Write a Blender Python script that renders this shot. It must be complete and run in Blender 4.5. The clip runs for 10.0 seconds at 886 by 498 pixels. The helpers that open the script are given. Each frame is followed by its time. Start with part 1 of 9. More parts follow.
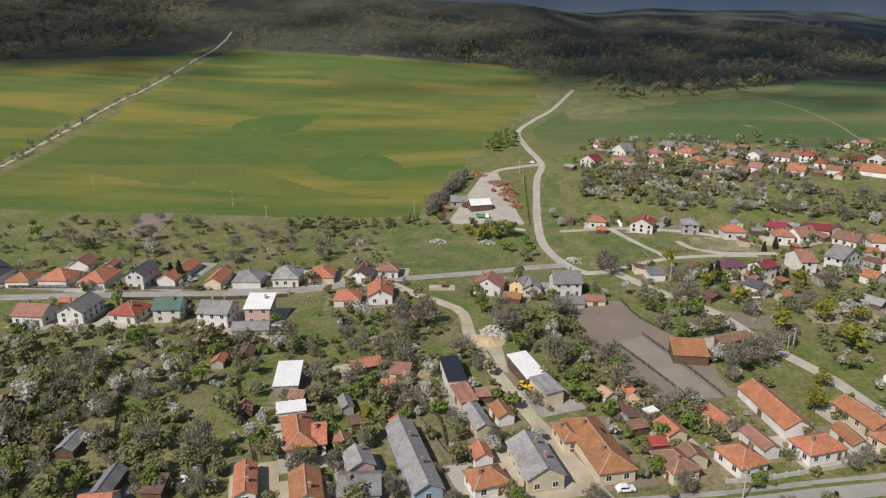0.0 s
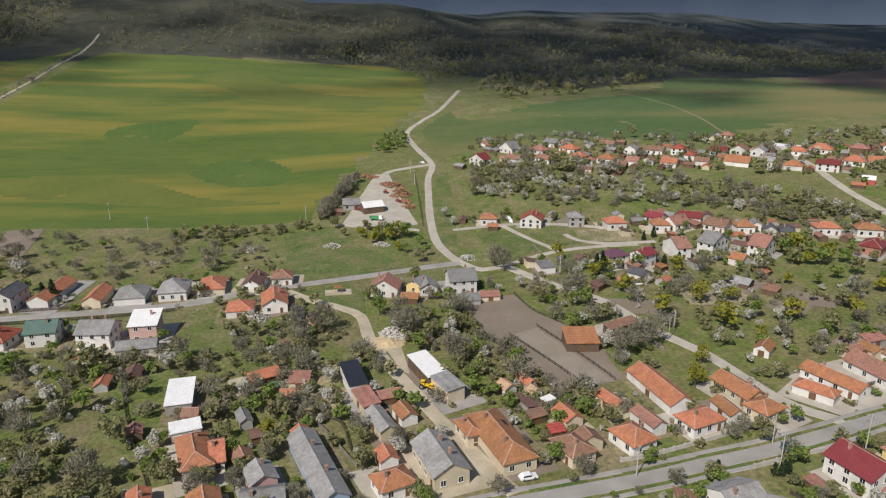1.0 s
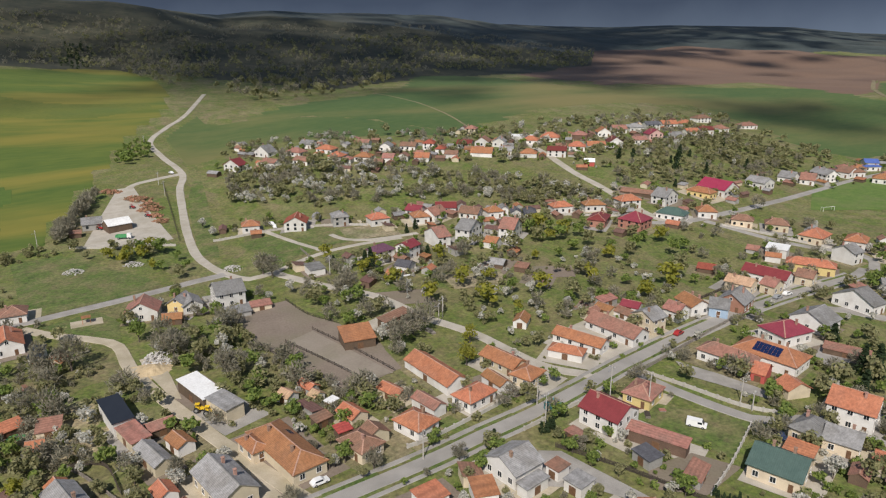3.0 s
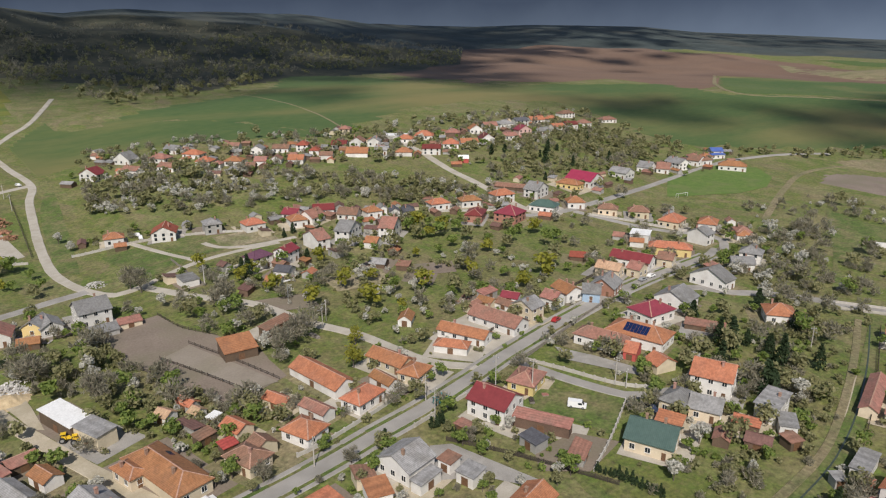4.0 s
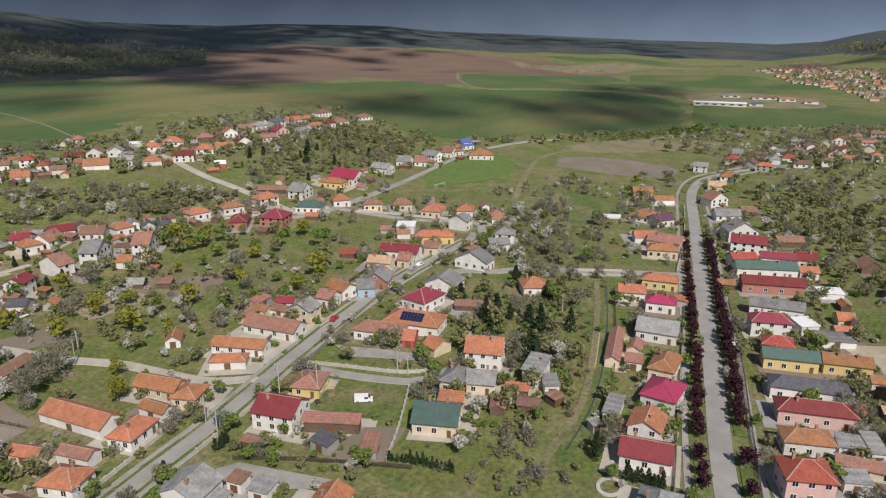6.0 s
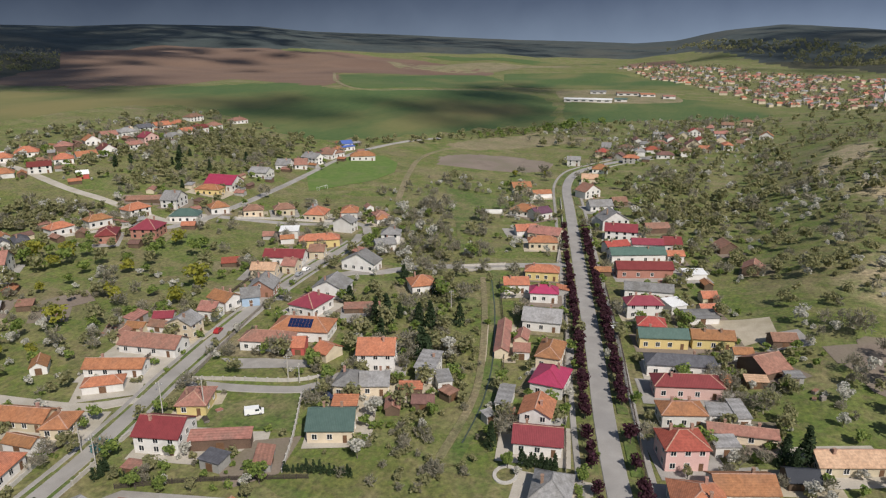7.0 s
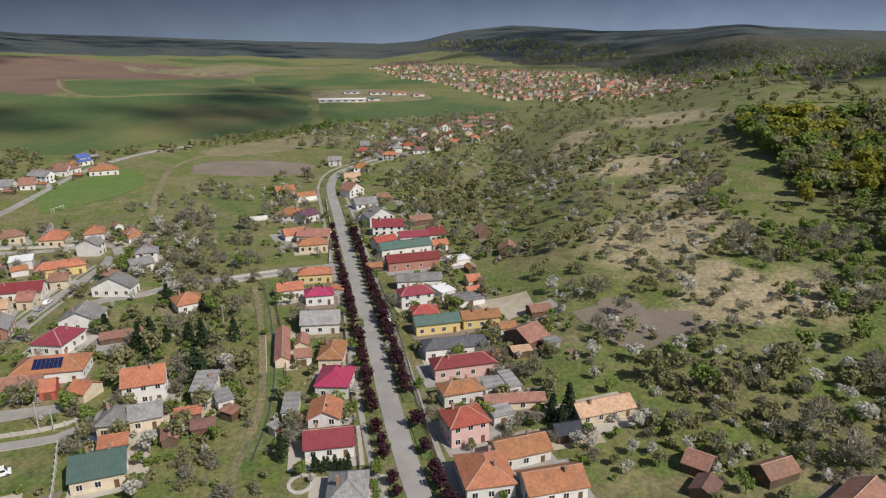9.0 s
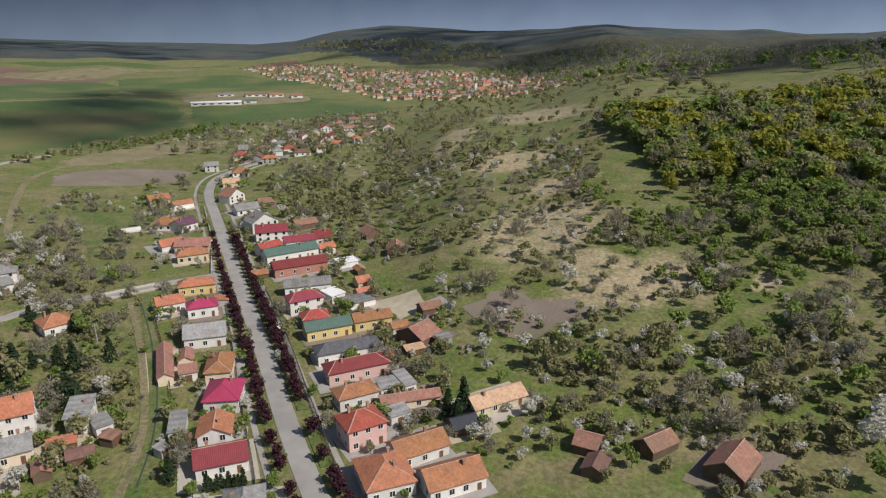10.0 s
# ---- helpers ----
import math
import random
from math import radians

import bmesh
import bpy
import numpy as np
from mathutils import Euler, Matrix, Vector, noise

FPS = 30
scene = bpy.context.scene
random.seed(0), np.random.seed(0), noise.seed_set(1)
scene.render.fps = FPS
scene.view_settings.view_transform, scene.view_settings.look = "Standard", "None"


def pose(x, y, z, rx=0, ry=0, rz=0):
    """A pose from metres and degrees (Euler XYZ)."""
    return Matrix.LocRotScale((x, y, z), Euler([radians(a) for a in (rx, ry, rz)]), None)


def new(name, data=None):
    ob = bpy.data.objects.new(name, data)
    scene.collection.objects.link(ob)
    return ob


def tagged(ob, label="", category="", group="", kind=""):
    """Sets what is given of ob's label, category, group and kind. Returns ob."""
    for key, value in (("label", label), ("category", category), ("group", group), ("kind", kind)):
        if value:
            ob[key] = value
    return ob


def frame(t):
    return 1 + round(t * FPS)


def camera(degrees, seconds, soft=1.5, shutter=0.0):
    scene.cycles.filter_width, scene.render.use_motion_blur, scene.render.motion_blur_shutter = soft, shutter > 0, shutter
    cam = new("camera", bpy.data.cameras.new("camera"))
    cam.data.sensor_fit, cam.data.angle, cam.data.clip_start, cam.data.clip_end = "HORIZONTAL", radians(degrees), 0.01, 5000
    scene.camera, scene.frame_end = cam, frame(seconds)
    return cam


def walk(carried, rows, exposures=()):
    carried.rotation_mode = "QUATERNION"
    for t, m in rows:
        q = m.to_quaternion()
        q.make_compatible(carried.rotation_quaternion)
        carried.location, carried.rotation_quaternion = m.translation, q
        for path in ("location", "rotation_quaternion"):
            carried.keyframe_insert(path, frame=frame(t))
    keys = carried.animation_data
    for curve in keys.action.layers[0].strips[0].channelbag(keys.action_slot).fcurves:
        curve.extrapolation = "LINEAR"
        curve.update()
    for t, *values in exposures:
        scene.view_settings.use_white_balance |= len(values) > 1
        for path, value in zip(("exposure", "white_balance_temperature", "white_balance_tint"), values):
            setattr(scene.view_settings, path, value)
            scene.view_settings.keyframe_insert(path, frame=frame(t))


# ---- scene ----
cam = camera(65.4, 10.0, 1.2)
# seconds, tilt, lean and turn in degrees: it stands in the air and turns where it is
TURN = ((0, 72.40, -0.01, 0.00), (0.5, 72.46, 0.07, -4.56), (1, 72.51, 0.09, -9.16), (1.5, 72.54, 0.07, -13.94), (2, 72.56, 0.10, -18.95),
        (2.5, 72.56, 0.06, -24.04), (4, 72.49, 0.07, -39.53), (4.5, 72.47, 0.08, -44.68), (5, 72.45, 0.09, -49.58), (5.5, 72.42, 0.07, -54.42),
        (7, 72.40, 0.14, -69.17), (7.5, 72.41, 0.18, -74.17), (8, 72.41, 0.18, -79.19), (8.5, 72.41, 0.23, -84.15), (9, 72.40, 0.24, -88.98),
        (9.5, 72.38, 0.29, -93.82), (10, 72.36, 0.31, -98.73))
walk(cam, [(t, pose(0, 0, 95, tilt, lean, turn)) for t, tilt, lean, turn in TURN], [(0.0, -0.17), (10.0, -0.17)])

# ---------------------------------------------------------------- sky, sun
world = bpy.data.worlds.new("world")
scene.world = world
world.use_nodes = True
SUN_BEARING, SUN_HEIGHT = 222.0, 46.0
sky = world.node_tree.nodes.new("ShaderNodeTexSky")
sky.sky_type, sky.sun_disc = "NISHITA", False
sky.sun_elevation, sky.sun_rotation = radians(SUN_HEIGHT), radians(SUN_BEARING)
world.node_tree.links.new(sky.outputs[0], world.node_tree.nodes["Background"].inputs[0])
world.node_tree.nodes["Background"].inputs[1].default_value = 0.085
sun = new("sun", bpy.data.lights.new("sun", "SUN"))
sun.data.energy, sun.data.angle, sun.data.color = 5.0, radians(0.55), (1.0, 0.935, 0.88)
toward = Vector((math.sin(radians(SUN_BEARING)) * math.cos(radians(SUN_HEIGHT)), math.cos(radians(SUN_BEARING)) * math.cos(radians(SUN_HEIGHT)), math.sin(radians(SUN_HEIGHT))))
sun.matrix_world = Matrix.Translation(toward * 300) @ toward.to_track_quat("Z", "Y").to_matrix().to_4x4()


# ---------------------------------------------------------------- lie of the land
# heights in metres: one row for each bearing (degrees clockwise from +y), one column for each distance
BEARINGS = (-180, -60, -30, -8, 8, 22, 40, 60, 80, 92, 103, 115, 135, 180)
REACH = (0, 150, 320, 480, 700, 1000, 1500)
RISE = {
    -180: (0, 0, 0, 5, 10, 20, 30), -60: (0, 0, 2, 12, 35, 65, 90), -30: (0, 0, 1, 10, 36, 70, 92),
    -8: (0, 0, 0, 8, 34, 66, 88), 8: (0, 0, 1, 12, 28, 45, 70), 22: (0, 0, 4, 21, 30, 38, 55),
    40: (0, 0, 4, 20, 30, 33, 20), 60: (0, 0, 0, 4, 14, 26, 10), 80: (0, 0, 0, 0, 0, 4, 6),
    92: (0, 0, 0, 2, 3, 5, 5), 103: (0, 1, 14, 27, 20, 8, 5), 115: (0, 2, 22, 44, 54, 42, 18),
    135: (0, 3, 28, 55, 75, 70, 40), 180: (0, 0, 5, 15, 20, 25, 30)}
# skyline: bearing, distance and height of the ridge above the eye in degrees
SKYLINE = ((-180, 3000, 0.98), (-60, 1500, 2.48), (-33, 1500, 2.52), (-20, 1500, 2.33), (-9, 1500, 2.78), (-5, 1500, 2.83), (-1, 1500, 2.18), (4, 1600, 2.08),
           (7.5, 1700, 1.83), (12, 2000, 1.18), (16, 2100, 1.43), (20, 2200, 1.48), (25, 2300, 1.33), (29, 2400, 1.08), (33, 2800, 0.68), (37.5, 3400, 0.51),
           (42, 3800, 0.38), (46, 3800, 0.51), (50, 4000, 0.48), (55, 4000, 0.36), (59, 4200, -0.04), (64, 4300, -0.22), (71, 4300, -0.52), (75, 4300, -0.70),
           (80, 4300, -0.82), (84, 4300, -0.97), (87, 4000, -0.77), (90.3, 3600, -0.02), (94.3, 3500, 0.40), (98, 3000, 0.18), (104, 2500, -0.04), (108, 2300, 0.18),
           (111.7, 2200, 0.44), (116.8, 2100, -0.04), (121, 2000, -0.27), (129, 1900, -0.17), (180, 3000, 0.98))
EYE = 95.0


HEIGHTS = np.array([RISE[b] for b in BEARINGS], float)
BEARING, DISTANCE, RIDGES = np.array(BEARINGS), np.array(REACH), np.array(SKYLINE, float)


def smooth(v, a, b):
    s = np.clip((v - a) / (b - a), 0, 1)
    return s * s * (3 - 2 * s)


def wave(x, y, size, seed):
    """Soft rolling unevenness of about one metre, at the given size."""
    a, b = x / size + seed * 1.7, y / size - seed * 2.3
    return (np.sin(a + 1.3 * np.sin(b * 0.7)) * np.cos(b * 1.1 + 0.8 * np.sin(a * 0.6)) + 0.5 * np.sin(a * 2.3 + b * 1.9) * np.cos(b * 2.1 - a))


def height(x, y):
    """Height of the ground at places x, y (numbers or arrays)."""
    x, y = np.asarray(x, float), np.asarray(y, float)
    r, az = np.hypot(x, y), np.degrees(np.arctan2(x, y))
    i = np.clip(np.searchsorted(BEARING, az) - 1, 0, len(BEARINGS) - 2)
    b0, b1 = BEARING[i], BEARING[i + 1]
    s = (az - b0) / (b1 - b0)
    s = s * s * (3 - 2 * s)
    j = np.clip(np.searchsorted(DISTANCE, r) - 1, 0, len(REACH) - 2)
    r0, r1 = DISTANCE[j], DISTANCE[j + 1]
    q = np.clip((r - r0) / (r1 - r0), 0, 1)

    def along(row):
        p0, p1 = HEIGHTS[row, j], HEIGHTS[row, j + 1]
        pm, pn = HEIGHTS[row, np.maximum(j - 1, 0)], HEIGHTS[row, np.minimum(j + 2, len(REACH) - 1)]
        m0, m1 = (p1 - pm) * 0.4, (pn - p0) * 0.4
        return ((2 * q ** 3 - 3 * q ** 2 + 1) * p0 + (q ** 3 - 2 * q ** 2 + q) * m0 + (3 * q ** 2 - 2 * q ** 3) * p1 + (q ** 3 - q ** 2) * m1)
    z = along(i) * (1 - s) + along(i + 1) * s
    ridge, up = np.interp(az, RIDGES[:, 0], RIDGES[:, 1]), np.interp(az, RIDGES[:, 0], RIDGES[:, 2])
    top = EYE + ridge * np.tan(np.radians(up)) - 4
    rough = smooth(r, 500, 1400)
    hill = smooth(r, 1000, ridge)
    z = z * (1 - hill) + top * hill - smooth(r, ridge, ridge + 900) * 60
    z = z + rough * (wave(x, y, 130, 1) * 2.2 + wave(x, y, 47, 2) * 0.9) * (1 - 0.6 * smooth(r, 2600, 4000))
    z = z + smooth(r, 1150, 1700) * (1 - smooth(r, 2600, 3400)) * wave(x, y, 150, 4) * 7
    return z + 0.25 * wave(x, y, 23, 3) * smooth(r, 60, 200)


# ---------------------------------------------------------------- materials


def material(name, dark, light, size=0.3, rough=0.85, grain=12.0, bump=0.2, spread=0.5, big=0.04, random_tone=0.0, stain=None, stain_amount=0.35, island=False, stretch=None):
    """A surface of two tones, with patches (big), grain and relief, in object metres; random_tone varies it from thing to thing."""
    m = bpy.data.materials.new(name)
    m.use_nodes = True
    t = m.node_tree
    n, link = t.nodes, t.links.new
    bsdf = n["Principled BSDF"]
    bsdf.inputs["Roughness"].default_value = rough
    where = n.new("ShaderNodeNewGeometry")
    fine, patchy, broad = n.new("ShaderNodeTexNoise"), n.new("ShaderNodeTexNoise"), n.new("ShaderNodeTexNoise")
    for node, scale, detail in ((fine, grain, 2), (patchy, size, 5), (broad, big, 4)):
        node.inputs["Scale"].default_value, node.inputs["Detail"].default_value = scale, detail
        link(where.outputs["Position"], node.inputs["Vector"])
    if stretch:
        pull = n.new("ShaderNodeVectorMath")
        pull.operation = "MULTIPLY"
        pull.inputs[1].default_value = stretch
        link(where.outputs["Position"], pull.inputs[0])
        for node in (fine, patchy, broad):
            link(pull.outputs[0], node.inputs["Vector"])
    add = n.new("ShaderNodeMath")
    add.operation = "MULTIPLY_ADD"
    add.inputs[1].default_value = 0.45
    link(fine.outputs[0], add.inputs[0])
    half = n.new("ShaderNodeMath")
    half.operation = "MULTIPLY"
    half.inputs[1].default_value = 0.55
    link(patchy.outputs[0], half.inputs[0])
    link(half.outputs[0], add.inputs[2])
    ramp = n.new("ShaderNodeValToRGB")
    ramp.color_ramp.elements[0].position, ramp.color_ramp.elements[1].position = 0.5 - spread * 0.35, 0.5 + spread * 0.35
    ramp.color_ramp.elements[0].color, ramp.color_ramp.elements[1].color = (*dark, 1), (*light, 1)
    link(add.outputs[0], ramp.inputs[0])
    colour = ramp.outputs[0]
    if stain:
        mix, mask = n.new("ShaderNodeMix"), n.new("ShaderNodeValToRGB")
        mix.data_type = "RGBA"
        mask.color_ramp.elements[0].position, mask.color_ramp.elements[1].position = 0.48, 0.66
        link(broad.outputs[0], mask.inputs[0])
        scale = n.new("ShaderNodeMath")
        scale.operation = "MULTIPLY"
        scale.inputs[1].default_value = stain_amount
        link(mask.outputs[0], scale.inputs[0])
        link(scale.outputs[0], mix.inputs[0])
        link(colour, mix.inputs[6])
        mix.inputs[7].default_value = (*stain, 1)
        colour = mix.outputs[2]
    if random_tone:
        info, hue, span = n.new("ShaderNodeObjectInfo"), n.new("ShaderNodeHueSaturation"), n.new("ShaderNodeMapRange")
        link(where.outputs["Random Per Island"] if island else info.outputs["Random"], span.inputs[0])
        span.inputs[3].default_value, span.inputs[4].default_value = 1 - random_tone, 1 + random_tone
        link(span.outputs[0], hue.inputs["Value"])
        span2 = n.new("ShaderNodeMapRange")
        link(where.outputs["Random Per Island"] if island else info.outputs["Random"], span2.inputs[0])
        span2.inputs[3].default_value, span2.inputs[4].default_value = 0.5 + random_tone * 0.06, 0.5 - random_tone * 0.06
        link(span2.outputs[0], hue.inputs["Hue"])
        link(colour, hue.inputs["Color"])
        colour = hue.outputs[0]
    link(colour, bsdf.inputs["Base Color"])
    if bump:
        b = n.new("ShaderNodeBump")
        b.inputs["Strength"].default_value, b.inputs["Distance"].default_value = bump, 0.1
        link(fine.outputs[0], b.inputs["Height"])
        link(b.outputs[0], bsdf.inputs["Normal"])
    return m


grass = material("rough_grass", (0.05, 0.08, 0.011), (0.20, 0.215, 0.045), 0.22, 0.95, 0.9, 0.8, 0.55, 0.045, stain=(0.25, 0.20, 0.11), stain_amount=0.65)
def add_plots(m):
    """Garden plots: long strips of lawn, old grass and dug soil, in the plan's own directions."""
    n, link = m.node_tree.nodes, m.node_tree.links.new
    bsdf = n["Principled BSDF"]
    colour = bsdf.inputs["Base Color"].links[0].from_socket
    where, turn, cells, warp, shift = n.new("ShaderNodeNewGeometry"), n.new("ShaderNodeMapping"), n.new("ShaderNodeTexVoronoi"), n.new("ShaderNodeTexNoise"), n.new("ShaderNodeVectorMath")
    turn.inputs["Rotation"].default_value = (0, 0, radians(38))
    turn.inputs["Scale"].default_value = (0.09, 0.028, 0.0)
    warp.inputs["Scale"].default_value = 0.02
    link(where.outputs["Position"], warp.inputs["Vector"])
    shift.operation = "MULTIPLY_ADD"
    shift.inputs[1].default_value = (30, 30, 0)
    link(warp.outputs["Color"], shift.inputs[0])
    link(where.outputs["Position"], shift.inputs[2])
    link(shift.outputs[0], turn.inputs["Vector"])
    link(turn.outputs[0], cells.inputs["Vector"])
    cells.distance = "CHEBYCHEV"
    cells.inputs["Scale"].default_value = 1.0
    tone = n.new("ShaderNodeValToRGB")
    tone.color_ramp.interpolation = "CONSTANT"
    stops = ((0.0, (0.07, 0.12, 0.02)), (0.25, (0.12, 0.125, 0.04)), (0.45, (0.16, 0.125, 0.08)), (0.6, (0.09, 0.13, 0.025)), (0.75, (0.19, 0.165, 0.09)), (0.88, (0.10, 0.09, 0.045)))
    tone.color_ramp.elements[0].color = (*stops[0][1], 1)
    tone.color_ramp.elements[1].position, tone.color_ramp.elements[1].color = stops[1][0], (*stops[1][1], 1)
    for at, c in stops[2:]:
        tone.color_ramp.elements.new(at).color = (*c, 1)
    link(cells.outputs["Color"], tone.inputs[0])
    mix = n.new("ShaderNodeMix")
    mix.data_type = "RGBA"
    mix.inputs[0].default_value = 0.4
    link(colour, mix.inputs[6])
    link(tone.outputs[0], mix.inputs[7])
    link(mix.outputs[2], bsdf.inputs["Base Color"])


add_plots(grass)


def add_tufts(m, straw_part=0.42, green_part=0.55, relief=0.7):
    """Rank growth at the scale of tufts: dry and fresh patches, hollows shaded in the colour, uneven relief."""
    n, link = m.node_tree.nodes, m.node_tree.links.new
    bsdf = n["Principled BSDF"]
    colour = bsdf.inputs["Base Color"].links[0].from_socket
    where = n.new("ShaderNodeNewGeometry")

    def clumps(scale, detail, low, high, seed):
        shift, tex, span = n.new("ShaderNodeVectorMath"), n.new("ShaderNodeTexNoise"), n.new("ShaderNodeMapRange")
        shift.inputs[1].default_value = (seed * 37.0, seed * 91.0, 0)
        link(where.outputs["Position"], shift.inputs[0])
        link(shift.outputs[0], tex.inputs["Vector"])
        tex.inputs["Scale"].default_value, tex.inputs["Detail"].default_value, tex.inputs["Roughness"].default_value = scale, detail, 0.68
        span.inputs[1].default_value, span.inputs[2].default_value = low, high
        link(tex.outputs[0], span.inputs[0])
        return tex.outputs[0], span
    for scale, seed, tint, amount in ((0.085, 1, (0.27, 0.225, 0.115), straw_part), (0.13, 2, (0.095, 0.15, 0.024), green_part), (0.32, 3, (0.16, 0.118, 0.068), 0.42)):
        raw, span = clumps(scale, 6, 0.49, 0.64, seed)
        span.inputs[4].default_value = amount
        mix = n.new("ShaderNodeMix")
        mix.data_type = "RGBA"
        mix.inputs[7].default_value = (*tint, 1)
        link(span.outputs[0], mix.inputs[0])
        link(colour, mix.inputs[6])
        colour = mix.outputs[2]
    # same noise as the relief: shade painted into low spots, tops lightened
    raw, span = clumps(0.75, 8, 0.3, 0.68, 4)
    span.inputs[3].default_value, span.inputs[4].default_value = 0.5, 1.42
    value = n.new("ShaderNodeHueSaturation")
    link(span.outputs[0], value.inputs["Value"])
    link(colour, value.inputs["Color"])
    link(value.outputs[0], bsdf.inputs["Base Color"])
    bump = n.new("ShaderNodeBump")
    bump.inputs["Strength"].default_value, bump.inputs["Distance"].default_value = relief, 0.45
    link(raw, bump.inputs["Height"])
    link(bump.outputs[0], bsdf.inputs["Normal"])


def add_bare(m, spots, tint):
    """Worn, dry stretches of grass with frayed edges: x, y, two half lengths, turn."""
    n, link = m.node_tree.nodes, m.node_tree.links.new
    bsdf = n["Principled BSDF"]
    colour = bsdf.inputs["Base Color"].links[0].from_socket
    where, warp, push, mask = n.new("ShaderNodeNewGeometry"), n.new("ShaderNodeTexNoise"), n.new("ShaderNodeVectorMath"), None
    warp.inputs["Scale"].default_value, warp.inputs["Detail"].default_value, warp.inputs["Roughness"].default_value = 0.06, 7, 0.7
    link(where.outputs["Position"], warp.inputs["Vector"])
    push.operation = "MULTIPLY_ADD"
    push.inputs[1].default_value = (44, 44, 0)
    link(warp.outputs["Color"], push.inputs[0])
    link(where.outputs["Position"], push.inputs[2])
    for x, y, a, b, turn in spots:
        flat, local, size, span = n.new("ShaderNodeVectorMath"), n.new("ShaderNodeMapping"), n.new("ShaderNodeVectorMath"), n.new("ShaderNodeMapRange")
        flat.operation, size.operation, local.vector_type = "MULTIPLY", "LENGTH", "TEXTURE"
        flat.inputs[1].default_value = (1, 1, 0)
        link(push.outputs[0], flat.inputs[0])
        local.inputs["Location"].default_value, local.inputs["Rotation"].default_value, local.inputs["Scale"].default_value = (x + 22, y + 22, 0), (0, 0, radians(turn)), (a, b, 1)
        link(flat.outputs[0], local.inputs["Vector"])
        link(local.outputs[0], size.inputs[0])
        span.inputs[1].default_value, span.inputs[2].default_value, span.inputs[3].default_value, span.inputs[4].default_value = 0.7, 1.15, 1.0, 0.0
        link(size.outputs["Value"], span.inputs[0])
        if mask is None:
            mask = span.outputs[0]
        else:
            more = n.new("ShaderNodeMath")
            more.operation = "MAXIMUM"
            link(mask, more.inputs[0])
            link(span.outputs[0], more.inputs[1])
            mask = more.outputs[0]
    mix = n.new("ShaderNodeMix")
    mix.data_type = "RGBA"
    mix.inputs[7].default_value = (*tint, 1)
    link(mask, mix.inputs[0])
    link(colour, mix.inputs[6])
    link(mix.outputs[2], bsdf.inputs["Base Color"])


add_bare(grass, ((275, -84, 36, 30, -50), (212, -98, 32, 20, -85), (199, -140, 9, 6, 0), (530, -153, 62, 32, 10), (480, -82, 48, 14, -20), (388, -95, 24, 30, 0), (232, -92, 13, 13, 0),
                 (330, -110, 16, 22, 20), (-8, 177, 9, 17, 0)), (0.36, 0.295, 0.18))
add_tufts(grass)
scrubland = material("scrubby_hillside", (0.018, 0.024, 0.011), (0.085, 0.078, 0.044), 0.045, 0.95, 0.16, 0.9, 0.42, 0.006, stain=(0.045, 0.048, 0.03), stain_amount=0.7)
# distant haze is mixed into this darker, bluer woodland colour
hazy_far_wood = material("haze_tinted_woods", (0.022, 0.032, 0.03), (0.065, 0.08, 0.072), 0.012, 0.95, 0.05, 0.8, 0.5, 0.004, stain=(0.075, 0.07, 0.05), stain_amount=0.5)
meadow = material("meadow", (0.05, 0.095, 0.010), (0.12, 0.15, 0.02), 0.018, 0.95, 0.16, 0.2, 0.6, 0.009, stain=(0.23, 0.185, 0.03), stain_amount=0.8, stretch=(0.45, 1.8, 1.0))
meadow_dark = material("lush_meadow", (0.045, 0.094, 0.011), (0.092, 0.14, 0.019), 0.03, 0.95, 0.3, 0.2, 0.7, 0.012, stain=(0.10, 0.13, 0.02), stain_amount=0.5)
meadow_yellow = material("yellowish_meadow", (0.075, 0.105, 0.013), (0.15, 0.16, 0.024), 0.03, 0.95, 0.3, 0.2, 0.8, 0.012, stain=(0.08, 0.12, 0.02), stain_amount=0.7)
wheat = material("young_wheat", (0.04, 0.088, 0.02), (0.10, 0.13, 0.034), 0.012, 0.95, 0.2, 0.2, 0.6, 0.006, stain=(0.20, 0.165, 0.06), stain_amount=0.8, stretch=(0.5, 1.0, 1.0))
lawn = material("lawn", (0.045, 0.085, 0.014), (0.12, 0.16, 0.035), 0.2, 0.95, 1.2, 0.5, 0.6, 0.07, stain=(0.19, 0.16, 0.075), stain_amount=0.7)
straw = material("straw_grass", (0.17, 0.145, 0.08), (0.40, 0.34, 0.23), 0.12, 0.95, 1.2, 0.4, 0.8, 0.05, stain=(0.11, 0.13, 0.04), stain_amount=0.85)
dry = material("dry_grass", (0.14, 0.12, 0.06), (0.30, 0.25, 0.15), 0.1, 0.95, 1.5, 0.4, 0.8, 0.05, stain=(0.09, 0.11, 0.035), stain_amount=0.6)
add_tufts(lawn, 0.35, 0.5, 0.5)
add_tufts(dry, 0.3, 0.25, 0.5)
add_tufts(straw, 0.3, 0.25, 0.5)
ditch_grass = material("ditch_grass", (0.06, 0.12, 0.018), (0.14, 0.20, 0.04), 0.25, 0.95, 1.2, 0.5, 0.6, 0.07, stain=(0.15, 0.16, 0.06), stain_amount=0.5)
sandy_soil = material("sandy_arena", (0.21, 0.175, 0.135), (0.30, 0.26, 0.21), 0.12, 0.95, 1.5, 0.4, 0.7, 0.05, stain=(0.17, 0.16, 0.09), stain_amount=0.4)
soil = material("bare_soil", (0.15, 0.118, 0.09), (0.27, 0.22, 0.175), 0.1, 0.95, 1.5, 0.4, 0.7, 0.05, stain=(0.10, 0.11, 0.045), stain_amount=0.45)
